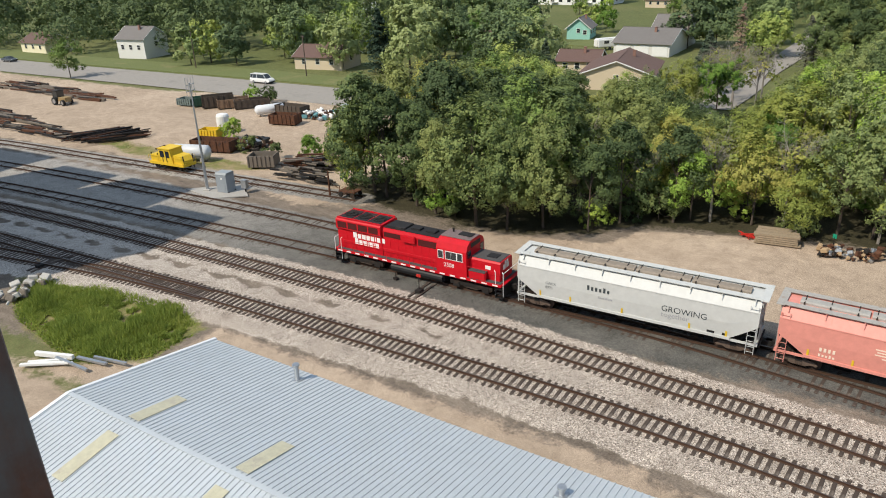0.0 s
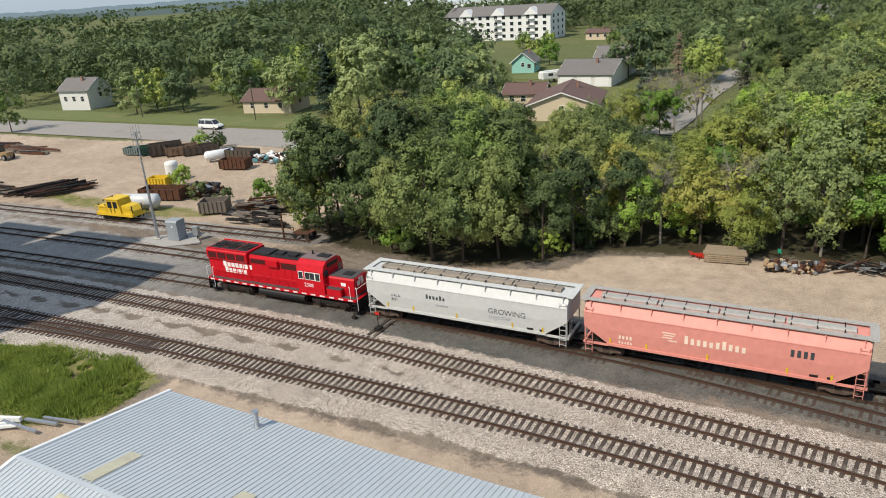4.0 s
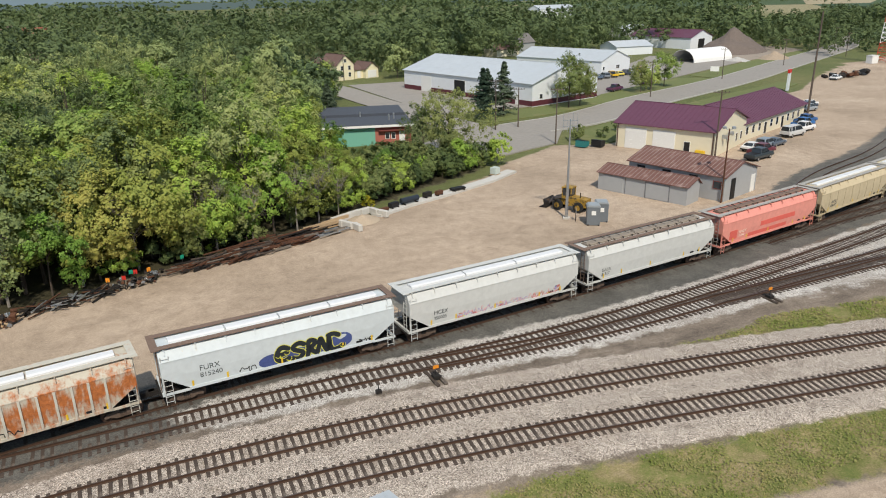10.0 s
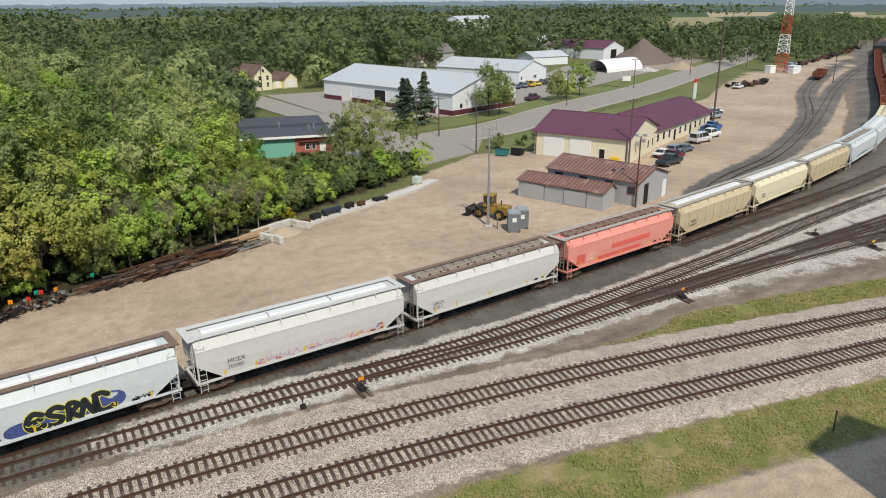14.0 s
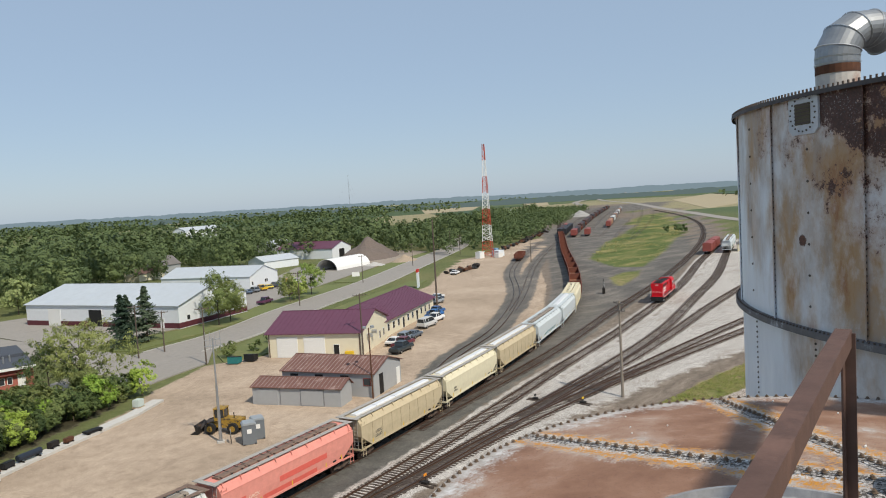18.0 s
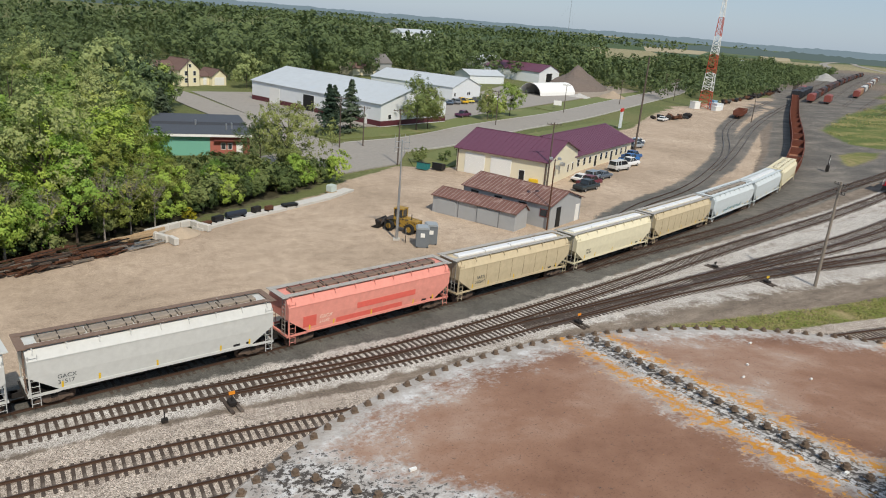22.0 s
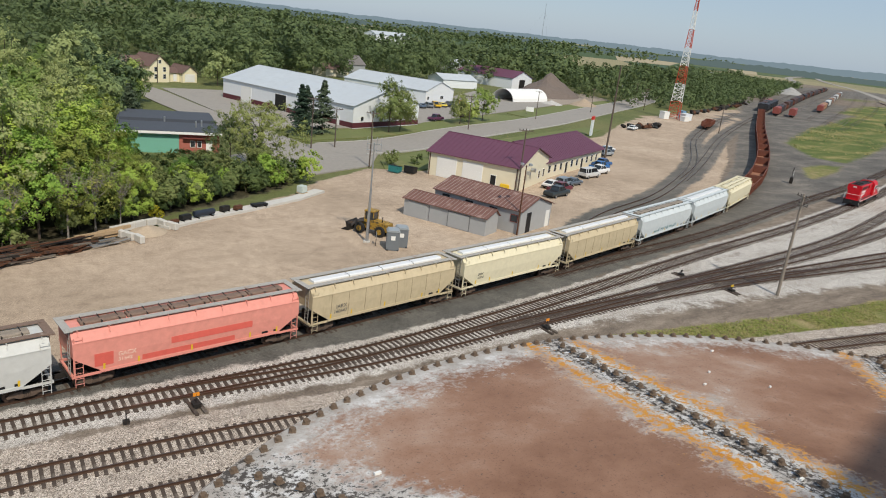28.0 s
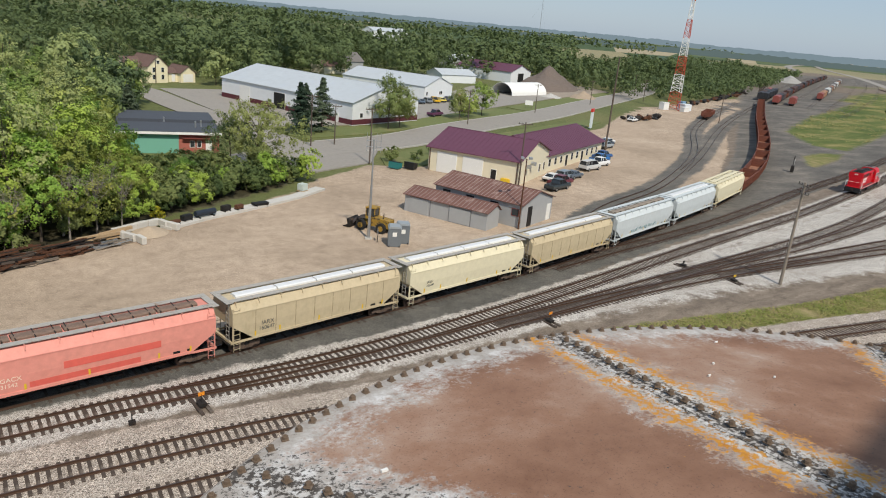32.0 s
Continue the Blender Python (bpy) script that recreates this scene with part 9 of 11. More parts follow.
def paint(rgb):
    if rgb not in _paints:
        m = surface("car_paint", rgb, 0.3, 0.0, grain=0.5, vary=0.04, bump=0, spec=0.6)
        _paints[rgb] = m
    return _paints[rgb]


TYRE = surface("tyre_rubber", (0.02, 0.02, 0.02), 0.85, vary=0.2)
RIM = surface("wheel_rim", (0.4, 0.4, 0.41), 0.4, 0.6, vary=0.1)


def wheel(parent, x, y, r=0.34, w=0.22):
    bm = B()
    rod(bm, (x, y - w / 2, r), (x, y + w / 2, r), r, 16)
    t = part("wheel", bm, TYRE, parent)
    bm = B()
    rod(bm, (x, y - w / 2 - 0.01, r), (x, y + w / 2 + 0.01, r), r * 0.6, 12)
    part("rim", bm, RIM, t)


def car(kind, rgb, x, y, ang, label):
    """A parked car, built as lofted sections along its length."""
    th = thing(kind, pose(x, y, -0.04, 0, 0, ang), label, "van" if kind == "van" else "pickup" if kind == "pickup_truck" else "car")
    pm = paint(rgb)
    if kind == "pickup_truck":
        L, body, cabin, wb = 5.8, [(-2.9, 0.5, 1.05), (-2.8, 0.45, 1.12), (0.9, 0.4, 1.12), (1.5, 0.4, 1.15), (2.7, 0.45, 1.05), (2.9, 0.55, 0.8)], [(-0.9, 1.1, 1.12), (-0.7, 1.1, 1.85), (0.8, 1.1, 1.85), (1.5, 1.1, 1.16)], 1.75
    elif kind == "van":
        L, body, cabin, wb = 5.6, [(-2.8, 0.5, 1.15), (-2.75, 0.45, 1.2), (1.6, 0.4, 1.2), (2.5, 0.45, 1.1), (2.8, 0.55, 0.8)], [(-2.75, 1.15, 1.25), (-2.65, 1.15, 2.05), (1.0, 1.15, 2.08), (1.85, 1.15, 1.2)], 1.75
    elif kind == "suv":
        L, body, cabin, wb = 4.8, [(-2.4, 0.5, 1.0), (-2.3, 0.4, 1.08), (1.0, 0.4, 1.08), (2.2, 0.42, 0.98), (2.4, 0.55, 0.75)], [(-2.3, 1.0, 1.08), (-2.0, 1.05, 1.72), (0.4, 1.05, 1.74), (1.2, 1.05, 1.08)], 1.4
    else:
        L, body, cabin, wb = 4.7, [(-2.35, 0.5, 0.9), (-2.2, 0.4, 0.98), (1.0, 0.38, 0.96), (2.1, 0.4, 0.85), (2.35, 0.5, 0.65)], [(-1.7, 0.95, 0.97), (-1.0, 0.95, 1.44), (0.35, 0.95, 1.46), (1.15, 0.95, 0.96)], 1.35
    W = 0.95
    bm = B()
    loft(bm, [[(px, -W, z0), (px, -W - 0.02, (z0 + z1) / 2), (px, -W + 0.08, z1), (px, W - 0.08, z1), (px, W + 0.02, (z0 + z1) / 2), (px, W, z0)] for px, z0, z1 in body])
    bmesh.ops.recalc_face_normals(bm, faces=bm.faces)
    bd = part("body", bm, pm, th)
    (x0, _, za), (x1, _, zb), (x2, _, zc), (x3, _, zd) = cabin
    bm = B()
    loft(bm, [[(x0, -0.84, za), (x0, 0.84, za), (x3, 0.84, zd), (x3, -0.84, zd)], [(x1 + 0.02, -0.7, zb - 0.06), (x1 + 0.02, 0.7, zb - 0.06), (x2 - 0.02, 0.7, zc - 0.06), (x2 - 0.02, -0.7, zc - 0.06)]])
    bmesh.ops.recalc_face_normals(bm, faces=bm.faces)
    part("glasshouse", bm, GLASS, bd)
    bm = B()
    box(bm, (x1 + x2) / 2, 0, zb - 0.03, x2 - x1 + 0.1, 1.45, 0.07)
    part("roof", bm, pm, bd)
    xm = (x1 + x2) / 2
    posts = [(x0, za, x1, zb, 0.09), (x3, zd, x2, zc, 0.07), (xm, za, xm, zb, 0.09)] + ([(xm - 1.2, za, xm - 1.1, zb, 0.12)] if kind in ("van", "suv") else [])
    for s in (-1, 1):
        for xa, low, xb, high, w in posts:
            bm = B()
            bar(bm, (xa, s * 0.85, low), (xb, s * 0.71, high - 0.04), w, 0.05)
            part("pillar", bm, pm, bd)
    if kind == "pickup_truck":
        bm = B()
        box(bm, -1.85, 0, 1.13, 1.75, 1.5, 0.02)
        part("load_bed", bm, BLACK, bd)
    for e in (-1, 1):
        bm = B()
        for s in (-1, 1):
            box(bm, e * (L / 2 - 0.06), s * 0.72, 0.78, 0.08, 0.3, 0.16)
        part("headlight" if e > 0 else "tail_light", bm, WHITE if e > 0 else REDPLASTIC, bd)
        bm = B()
        box(bm, e * (L / 2 - 0.02), 0, 0.5, 0.12, 1.8, 0.2)
        part("bumper", bm, BLACK, bd)
    for sx in (-wb, wb):
        for sy in (-0.86, 0.86):
            wheel(th, sx, sy)
    return th


def build_vehicles():
    v = math.degrees(math.atan2(12.3, 28.0))
    rows = [("pickup_truck", (0.03, 0.04, 0.045), 89.5, 86.0, v - 8, "dark pickup truck parked by the shop"), ("pickup_truck", (0.13, 0.02, 0.03), 92.4, 88.4, v - 8, "dark red pickup truck parked by the office"),
            ("car", (0.72, 0.72, 0.72), 93.4, 91.4, v - 6, "white car parked by the office"), ("suv", (0.2, 0.24, 0.28), 97.2, 92.2, v - 6, "blue-grey car parked by the office"), ("car", (0.09, 0.11, 0.14), 99.6, 92.6, v - 6, "dark blue sedan parked by the office"),
            ("van", (0.55, 0.55, 0.54), 109.0, 97.6, v - 10, "silver minivan parked on the gravel"), ("pickup_truck", (0.75, 0.75, 0.75), 114.6, 100.4, v - 10, "white pickup truck parked on the gravel"), ("pickup_truck", (0.02, 0.13, 0.38), 118.0, 103.6, v - 10, "bright blue pickup truck"),
            ("pickup_truck", (0.03, 0.1, 0.28), 121.5, 106.2, v - 10, "dark blue pickup truck"), ("suv", (0.3, 0.32, 0.34), 134, 117, v - 10, "grey car behind the tall pole"), ("suv", (0.04, 0.05, 0.07), 137, 119.5, v - 10, "black car behind the tall pole"), ("car", (0.7, 0.7, 0.7), 140, 122, v - 10, "white car behind the tall pole"),
            ("car", (0.75, 0.75, 0.75), 186, 154.5, 20, "white car parked on the gravel"), ("van", (0.74, 0.74, 0.72), -137.0, 85.2, 12, "white passenger van parked on the street"), ("car", (0.07, 0.08, 0.09), -232, 64, 15, "dark car on the street"),
            ("car", (0.04, 0.05, 0.05), 63, 232.5, 20, "dark car before the yellow garage"), ("pickup_truck", (0.12, 0.04, 0.09), 117, 165, 25, "dark pickup truck with a trailer"), ("car", (0.1, 0.03, 0.08), 132, 172, 25, "dark purple car in the car park")]
    for i, (rgb, k) in enumerate((((0.1, 0.14, 0.2), "car"), ((0.2, 0.22, 0.25), "suv"), ((0.7, 0.42, 0.02), "pickup_truck"), ((0.75, 0.6, 0.1), "car"), ((0.05, 0.06, 0.08), "suv"), ((0.7, 0.7, 0.7), "pickup_truck"), ((0.75, 0.4, 0.02), "pickup_truck"), ((0.72, 0.72, 0.7), "car"))):
        rows.append((k, rgb, 128 + i * 3.6, 190 + i * 1.4, 80, "car parked in a row behind the white shop"))
    for r in rows:
        car(*r)


# ---- poles, signs, machines, scrap ----
def pole(x, y, h, r, mat, label, lamps=0, arms=0, turn=0.0, name="utility_pole"):
    th = thing(name, pose(x, y, -0.1, 0, 0, turn), label, "pole")
    bm = B()
    rod(bm, (0, 0, 0), (0, 0, h), r, 10, r * 0.62)
    part("post", bm, mat, th)
    for k in range(arms):
        z = h - 0.35 - 0.9 * k
        bm = B()
        bar(bm, (0, -1.2, z), (0, 1.2, z), 0.1, 0.12)
        bar(bm, (0, -0.7, z), (0, 0, z - 0.6), 0.03, 0.03)
        bar(bm, (0, 0.7, z), (0, 0, z - 0.6), 0.03, 0.03)
        a = part("crossarm", bm, mat, th)
        for y2 in (-1.1, -0.5, 0.5, 1.1):
            bm = B()
            rod(bm, (0, y2, z + 0.06), (0, y2, z + 0.24), 0.045, 8)
            part("insulator", bm, BLACK, a)
    for k in range(lamps):
        bm = B()
        yy = (k - (lamps - 1) / 2) * 1.1
        bar(bm, (0, 0, h - 0.2), (0, yy, h), 0.05, 0.05)
        box(bm, 0.15, yy, h + 0.08, 0.6, 0.4, 0.25)
        part("floodlight", bm, GALV, th)
    return th


def mast(x, y, h, turn=0):
    th = pole(x, y, h * 0.55, 0.2, GALV, "tall slim grey steel light mast with a lattice head", 0, 0, turn, "light_mast")
    bm = B()
    rod(bm, (0, 0, h * 0.55), (0, 0, h), 0.1, 8, 0.08)
    part("upper_post", bm, GALV, th)
    bm = B()
    for z in (h - 0.2, h - 0.9):
        bar(bm, (0, -0.9, z), (0, 0.9, z), 0.06, 0.06)
    for y2 in (-0.8, -0.3, 0.3, 0.8):
        rod(bm, (0, y2, h - 1.5), (0, y2, h + 0.7), 0.025, 5)
    part("head_frame", bm, GALV, th)
    bm = B()
    box(bm, 0, 0, 0.1, 0.8, 0.8, 0.3)
    part("footing", bm, CONCRETE, th)


def radio_tower(x, y, h=47.0):
    th = thing("radio_tower", pose(x, y, 0, 0, 0, 20), "red and white lattice radio tower on a small compound", "tower")
    red = surface("tower_red", (0.5, 0.08, 0.04), 0.6, vary=0.15)
    n = 7
    for s in range(n):
        bm = B()
        z0, z1 = h * s / n, h * (s + 1) / n
        w = lambda z: 2.3 * (1 - z / h) ** 1.15 + 0.55
        for k in range(3):
            a0, a1 = radians(120 * k), radians(120 * (k + 1))
            rod(bm, (w(z0) * math.cos(a0), w(z0) * math.sin(a0), z0), (w(z1) * math.cos(a0), w(z1) * math.sin(a0), z1), 0.13, 5)
            m = 4
            for i in range(m):
                za, zb = z0 + (z1 - z0) * i / m, z0 + (z1 - z0) * (i + 1) / m
                p, q = (a0, a1) if i % 2 else (a1, a0)
                rod(bm, (w(za) * math.cos(p), w(za) * math.sin(p), za), (w(zb) * math.cos(q), w(zb) * math.sin(q), zb), 0.08, 4)
                rod(bm, (w(zb) * math.cos(a0), w(zb) * math.sin(a0), zb), (w(zb) * math.cos(a1), w(zb) * math.sin(a1), zb), 0.06, 4)
        part("tower_section", bm, red if s % 2 == 0 else WHITE, th)
    for dx, dy, sx, sy, sz, mt in ((-5, 1, 3, 2.4, 2.6, WHITE), (4, -2, 4, 3, 2.4, STEELWHITE), (7, 2, 2, 2, 3.0, surface("blue_cabinet", (0.25, 0.42, 0.6), 0.5)), (0, -5, 3, 2, 1.6, WHITE)):
        e = thing("equipment_cabinet", pose(x + dx, y + dy, 0), "pale equipment cabinet at the tower's foot", "cabinet", "cabinets at the tower")
        bm = B()
        box(bm, 0, 0, sz / 2, sx, sy, sz)
        part("body", bm, mt, e)
        bm = B()
        box(bm, 0, 0, sz + 0.05, sx + 0.2, sy + 0.2, 0.12)
        part("lid", bm, mt, e)


LOADER = surface("loader_dull_yellow", (0.40, 0.24, 0.035), 0.6, grain=4, vary=0.35, stain=(0.05, 0.04, 0.03), stain_at=0.5, stain_scale=2.2)


def loader(x, y, ang):
    th = thing("wheel_loader", pose(x, y, -0.04, 0, 0, ang), "yellow wheel loader with its dark bucket lowered", "loader")
    bm = B()
    box(bm, -1.3, 0, 1.35, 2.8, 1.7, 1.1)
    loft(bm, [[(-2.7, y2, 0.9), (-2.7, y2, 1.7), (-2.2, y2, 1.95), (0, y2, 2.05), (0, y2, 0.9)] for y2 in (-0.8, 0.8)])
    bmesh.ops.recalc_face_normals(bm, faces=bm.faces)
    part("engine_hood", bm, LOADER, th)
    bm = B()
    box(bm, 0.45, 0, 1.9, 1.5, 1.5, 0.4)
    cab = part("cab_base", bm, LOADER, th)
    bm = B()
    box(bm, 0.45, 0, 2.65, 1.35, 1.4, 1.2)
    part("cab_glass", bm, GLASS, cab)
    bm = B()
    box(bm, 0.45, 0, 3.32, 1.6, 1.65, 0.14)
    for sx in (-0.25, 1.15):
        for sy in (-0.7, 0.7):
            box(bm, sx, sy, 2.65, 0.1, 0.1, 1.3)
    part("cab_roof", bm, LOADER, cab)
    bm = B()
    box(bm, 1.6, 0, 1.1, 1.6, 0.9, 0.7)
    part("front_frame", bm, LOADER, th)
    for sy in (-0.55, 0.55):
        bm = B()
        bar(bm, (1.2, sy, 1.9), (2.6, sy, 1.5), 0.18, 0.35)
        bar(bm, (2.6, sy, 1.5), (3.4, sy, 0.6), 0.18, 0.3)
        rod(bm, (1.3, sy * 0.5, 1.7), (3.2, sy * 0.5, 1.2), 0.08, 8)
        part("lift_arm", bm, surface("loader_grey", (0.1, 0.09, 0.09), 0.6), th)
    bm = B()
    loft(bm, [[(3.3, y2, 0.1), (4.5, y2, 0.05), (4.5, y2, 0.12), (3.7, y2, 0.5), (3.9, y2, 1.25), (3.75, y2, 1.35), (3.3, y2, 1.0)] for y2 in (-1.4, 1.4)])
    bmesh.ops.recalc_face_normals(bm, faces=bm.faces)
    part("bucket", bm, IRON, th)
    for sx in (-1.6, 1.7):
        for sy in (-1.0, 1.0):
            bm = B()
            rod(bm, (sx, sy - 0.28, 0.75), (sx, sy + 0.28, 0.75), 0.75, 20)
            t = part("tyre", bm, TYRE, th)
            bm = B()
            rod(bm, (sx, sy - 0.3, 0.75), (sx, sy + 0.3, 0.75), 0.4, 14)
            part("rim", bm, LOADER, t)
    bm = B()
    rod(bm, (-1.6, 0.4, 2.0), (-1.6, 0.4, 2.8), 0.07, 8)
    part("exhaust", bm, IRON, th)
    return th


def cabin(x, y, ang, label, name="portable_toilet", col=(0.16, 0.18, 0.2)):
    th = thing(name, pose(x, y, 0, 0, 0, ang), label, "cabin")
    m = surface("cabin_grey", col, 0.5, vary=0.12)
    bm = B()
    box(bm, 0, 0, 1.1, 1.5, 1.5, 2.2)
    part("body", bm, m, th)
    bm = B()
    loft(bm, [[(sx * 0.8, -0.8, 2.2), (sx * 0.8, -0.6, 2.42), (sx * 0.8, 0.6, 2.42), (sx * 0.8, 0.8, 2.2)] for sx in (-1, 1)])
    bmesh.ops.recalc_face_normals(bm, faces=bm.faces)
    part("roof", bm, surface("cabin_roof", (0.3, 0.33, 0.35), 0.5, vary=0.1), th)
    bm = B()
    box(bm, 0.1, -0.76, 1.05, 0.8, 0.04, 1.9)
    part("door", bm, m, th)
    bm = B()
    box(bm, 0.1, -0.79, 1.75, 0.22, 0.02, 0.22)
    box(bm, -0.78, 0, 1.5, 0.02, 0.5, 0.5)
    part("notice", bm, WHITE, th)
    bm = B()
    for s in (-1, 1):
        box(bm, 0, s * 0.6, 0.05, 1.7, 0.15, 0.12)
    part("skid", bm, IRON, th)


def switch_stand(x, y, ang, mat, label, h=0.9):
    th = thing("switch_stand", pose(x, y, -0.02, 0, 0, ang), label, "switch stand")
    for s in (-0.3, 0.3):
        bm = B()
        box(bm, s, 1.2, -0.02, 0.24, 4.2, 0.16)
        part("head_tie", bm, TIE, th)
    bm = B()
    box(bm, 0, 0.2, 0.16, 0.5, 0.6, 0.26)
    rod(bm, (0, 0.2, 0.2), (0, 0.2, h), 0.035, 8)
    rod(bm, (0, 0.2, 0.3), (0.5, 0.0, 0.12), 0.03, 6)
    part("throw", bm, IRON, th)
    bm = B()
    for s in (-0.11, 0.11):
        box(bm, s, 0.2, h, 0.2, 0.06, 0.24)
    part("target", bm, mat, th)


def heap(name, label, category, poly, n, mats, size, zmax, seed, long=None):
    """A heap of loose pieces, piled at random inside an outline."""
    th = thing(name, pose(0, 0, 0), label, category)
    r = random.Random(seed)
    xs, ys = [p[0] for p in poly], [p[1] for p in poly]
    k = 0
    while k < n:
        x, y = r.uniform(min(xs), max(xs)), r.uniform(min(ys), max(ys))
        if not inside(poly, np.array([x]), np.array([y]))[0]:
            continue
        z = r.uniform(0.02, zmax)
        bm = B()
        if long:
            a = radians(long[0] + r.uniform(-long[2], long[2]))
            d = Vector((math.cos(a), math.sin(a), r.uniform(-0.04, 0.04))) * (long[1] * r.uniform(0.6, 1.0) / 2)
            w = r.uniform(size * 0.7, size * 1.3)
            c = Vector((x, y, z + w / 2))
            bar(bm, c - d, c + d, w, w * r.uniform(0.6, 1.1))
            nm = "bar"
        else:
            s = r.uniform(0.5, 1.2) * size
            bmesh.ops.create_cube(bm, size=1, matrix=pose(x, y, z + s * 0.3, r.uniform(-25, 25), r.uniform(-25, 25), r.uniform(0, 360)) @ Matrix.Diagonal((s, s * r.uniform(0.4, 1), s * r.uniform(0.3, 0.9), 1)))
            bmesh.ops.bevel(bm, geom=bm.edges[:], offset=s * 0.08, segments=1, affect="EDGES")
            nm = "piece"
        part(nm, bm, mats[k % len(mats)] if r.random() < 0.8 else mats[0], th)
        k += 1
    return th


def dumpster(x, y, ang, mat, label, sx=4.8, sy=2.2, h=1.4):
    th = thing("roll_off_container", pose(x, y, 0, 0, 0, ang), label, "container")
    bm = B()
    box(bm, 0, 0, 0.25, sx, sy, 0.2)
    part("floor", bm, mat, th)
    for s in (-1, 1):
        bm = B()
        box(bm, 0, s * sy / 2, h / 2 + 0.2, sx, 0.1, h)
        sp = part("side_panel", bm, mat, th)
        for i in range(7):
            bm = B()
            box(bm, -sx / 2 + sx * i / 6, s * (sy / 2 + 0.105), h / 2 + 0.2, 0.14, 0.11, h)
            part("stake", bm, mat, sp)
        bm = B()
        box(bm, s * sx / 2, 0, h / 2 + 0.2, 0.1, sy, h)
        part("end_panel", bm, mat, th)


def tank_lying(x, y, ang, l, r, mat, label):
    th = thing("storage_vessel", pose(x, y, 0, 0, 0, ang), label, "tank")
    bm = B()
    rr = [(-l / 2 - r * 0.5, 0.05), (-l / 2 - r * 0.3, 0.6), (-l / 2, 1.0), (l / 2, 1.0), (l / 2 + r * 0.3, 0.6), (l / 2 + r * 0.5, 0.05)]
    loft(bm, [[(px, r * k * math.cos(t), r + 0.3 + r * k * math.sin(t)) for t in [2 * math.pi * i / 20 for i in range(20)]] for px, k in rr])
    bmesh.ops.recalc_face_normals(bm, faces=bm.faces)
    part("shell", bm, mat, th, smooth=True)
    for s in (-1, 1):
        bm = B()
        box(bm, s * l * 0.35, 0, 0.25, 0.3, r * 1.4, 0.5)
        part("saddle", bm, CONCRETE, th)


def tamper(x, y, ang):
    th = thing("track_machine", pose(x, y, 0.15, 0, 0, ang), "yellow track maintenance machine on the stub track", "rail machine")
    bm = B()
    box(bm, 0, 0, 0.75, 6.4, 2.2, 0.35)
    part("frame", bm, YELLOW, th)
    bm = B()
    loft(bm, [[(-1.1, y2, 0.9), (-1.1, y2, 2.7), (0.9, y2, 2.7), (1.3, y2, 0.9)] for y2 in (-1.05, 1.05)])
    bmesh.ops.recalc_face_normals(bm, faces=bm.faces)
    c = part("cab", bm, YELLOW, th)
    for s in (-1, 1):
        for x, w in ((-0.55, 0.75), (0.42, 0.7)):
            bm = B()
            box(bm, x, s * 1.06, 2.05, w, 0.03, 0.85)
            part("window", bm, GLASS, c)
    for x, y2 in ((-1.11, -0.45), (-1.11, 0.45)):
        bm = B()
        box(bm, x, y2, 2.0, 0.03, 0.75, 0.85)
        part("window", bm, GLASS, c)
    bm = B()
    box(bm, -0.08, 0, 2.76, 2.3, 2.3, 0.1)
    part("cab_roof", bm, YELLOW, c)
    for k, w in ((-0.5, 0.12), (0.2, 0.12)):
        for s in (-1, 1):
            bm = B()
            box(bm, k, s * 1.065, 1.35, w, 0.02, 0.7)
            part("dark_bar", bm, BLACK, c)
    bm = B()
    loft(bm, [[(1.35, y2, 0.9), (1.35, y2, 2.0), (2.5, y2, 1.85), (3.05, y2, 1.3), (3.05, y2, 0.9)] for y2 in (-0.9, 0.9)])
    bmesh.ops.recalc_face_normals(bm, faces=bm.faces)
    part("engine_housing", bm, YELLOW, th)
    bm = B()
    box(bm, -2.1, 0, 1.35, 1.6, 1.9, 0.9)
    part("tool_housing", bm, YELLOW, th)
    for s in (-1, 1):
        bm = B()
        for k in (-3.1, -1.3, 1.4, 3.1):
            rod(bm, (k, s * 1.15, 0.9), (k, s * 1.15, 1.8), 0.025, 5)
        rod(bm, (-3.1, s * 1.15, 1.8), (-1.3, s * 1.15, 1.8), 0.025, 5)
        rod(bm, (1.4, s * 1.15, 1.8), (3.1, s * 1.15, 1.8), 0.025, 5)
        part("handrail", bm, YELLOW, th)
    for k in (-2.9, -1.7, 3.0):
        for s in (-1, 1):
            bm = B()
            rod(bm, (k, s * 0.8, 0.2), (k, s * 0.8, 2.0), 0.08, 6)
            part("tamping_tine", bm, IRON, th)
    bm = B()
    bar(bm, (-2.9, 0, 2.2), (-0.9, 0, 2.9), 0.1, 0.2)
    part("boom", bm, IRON, th)
    for k in (-2.2, 2.2):
        for s in (-1, 1):
            bm = B()
            rod(bm, (k, s * 0.75 - 0.06, 0.38), (k, s * 0.75 + 0.06, 0.38), 0.36, 16)
            part("wheel", bm, IRON, th)


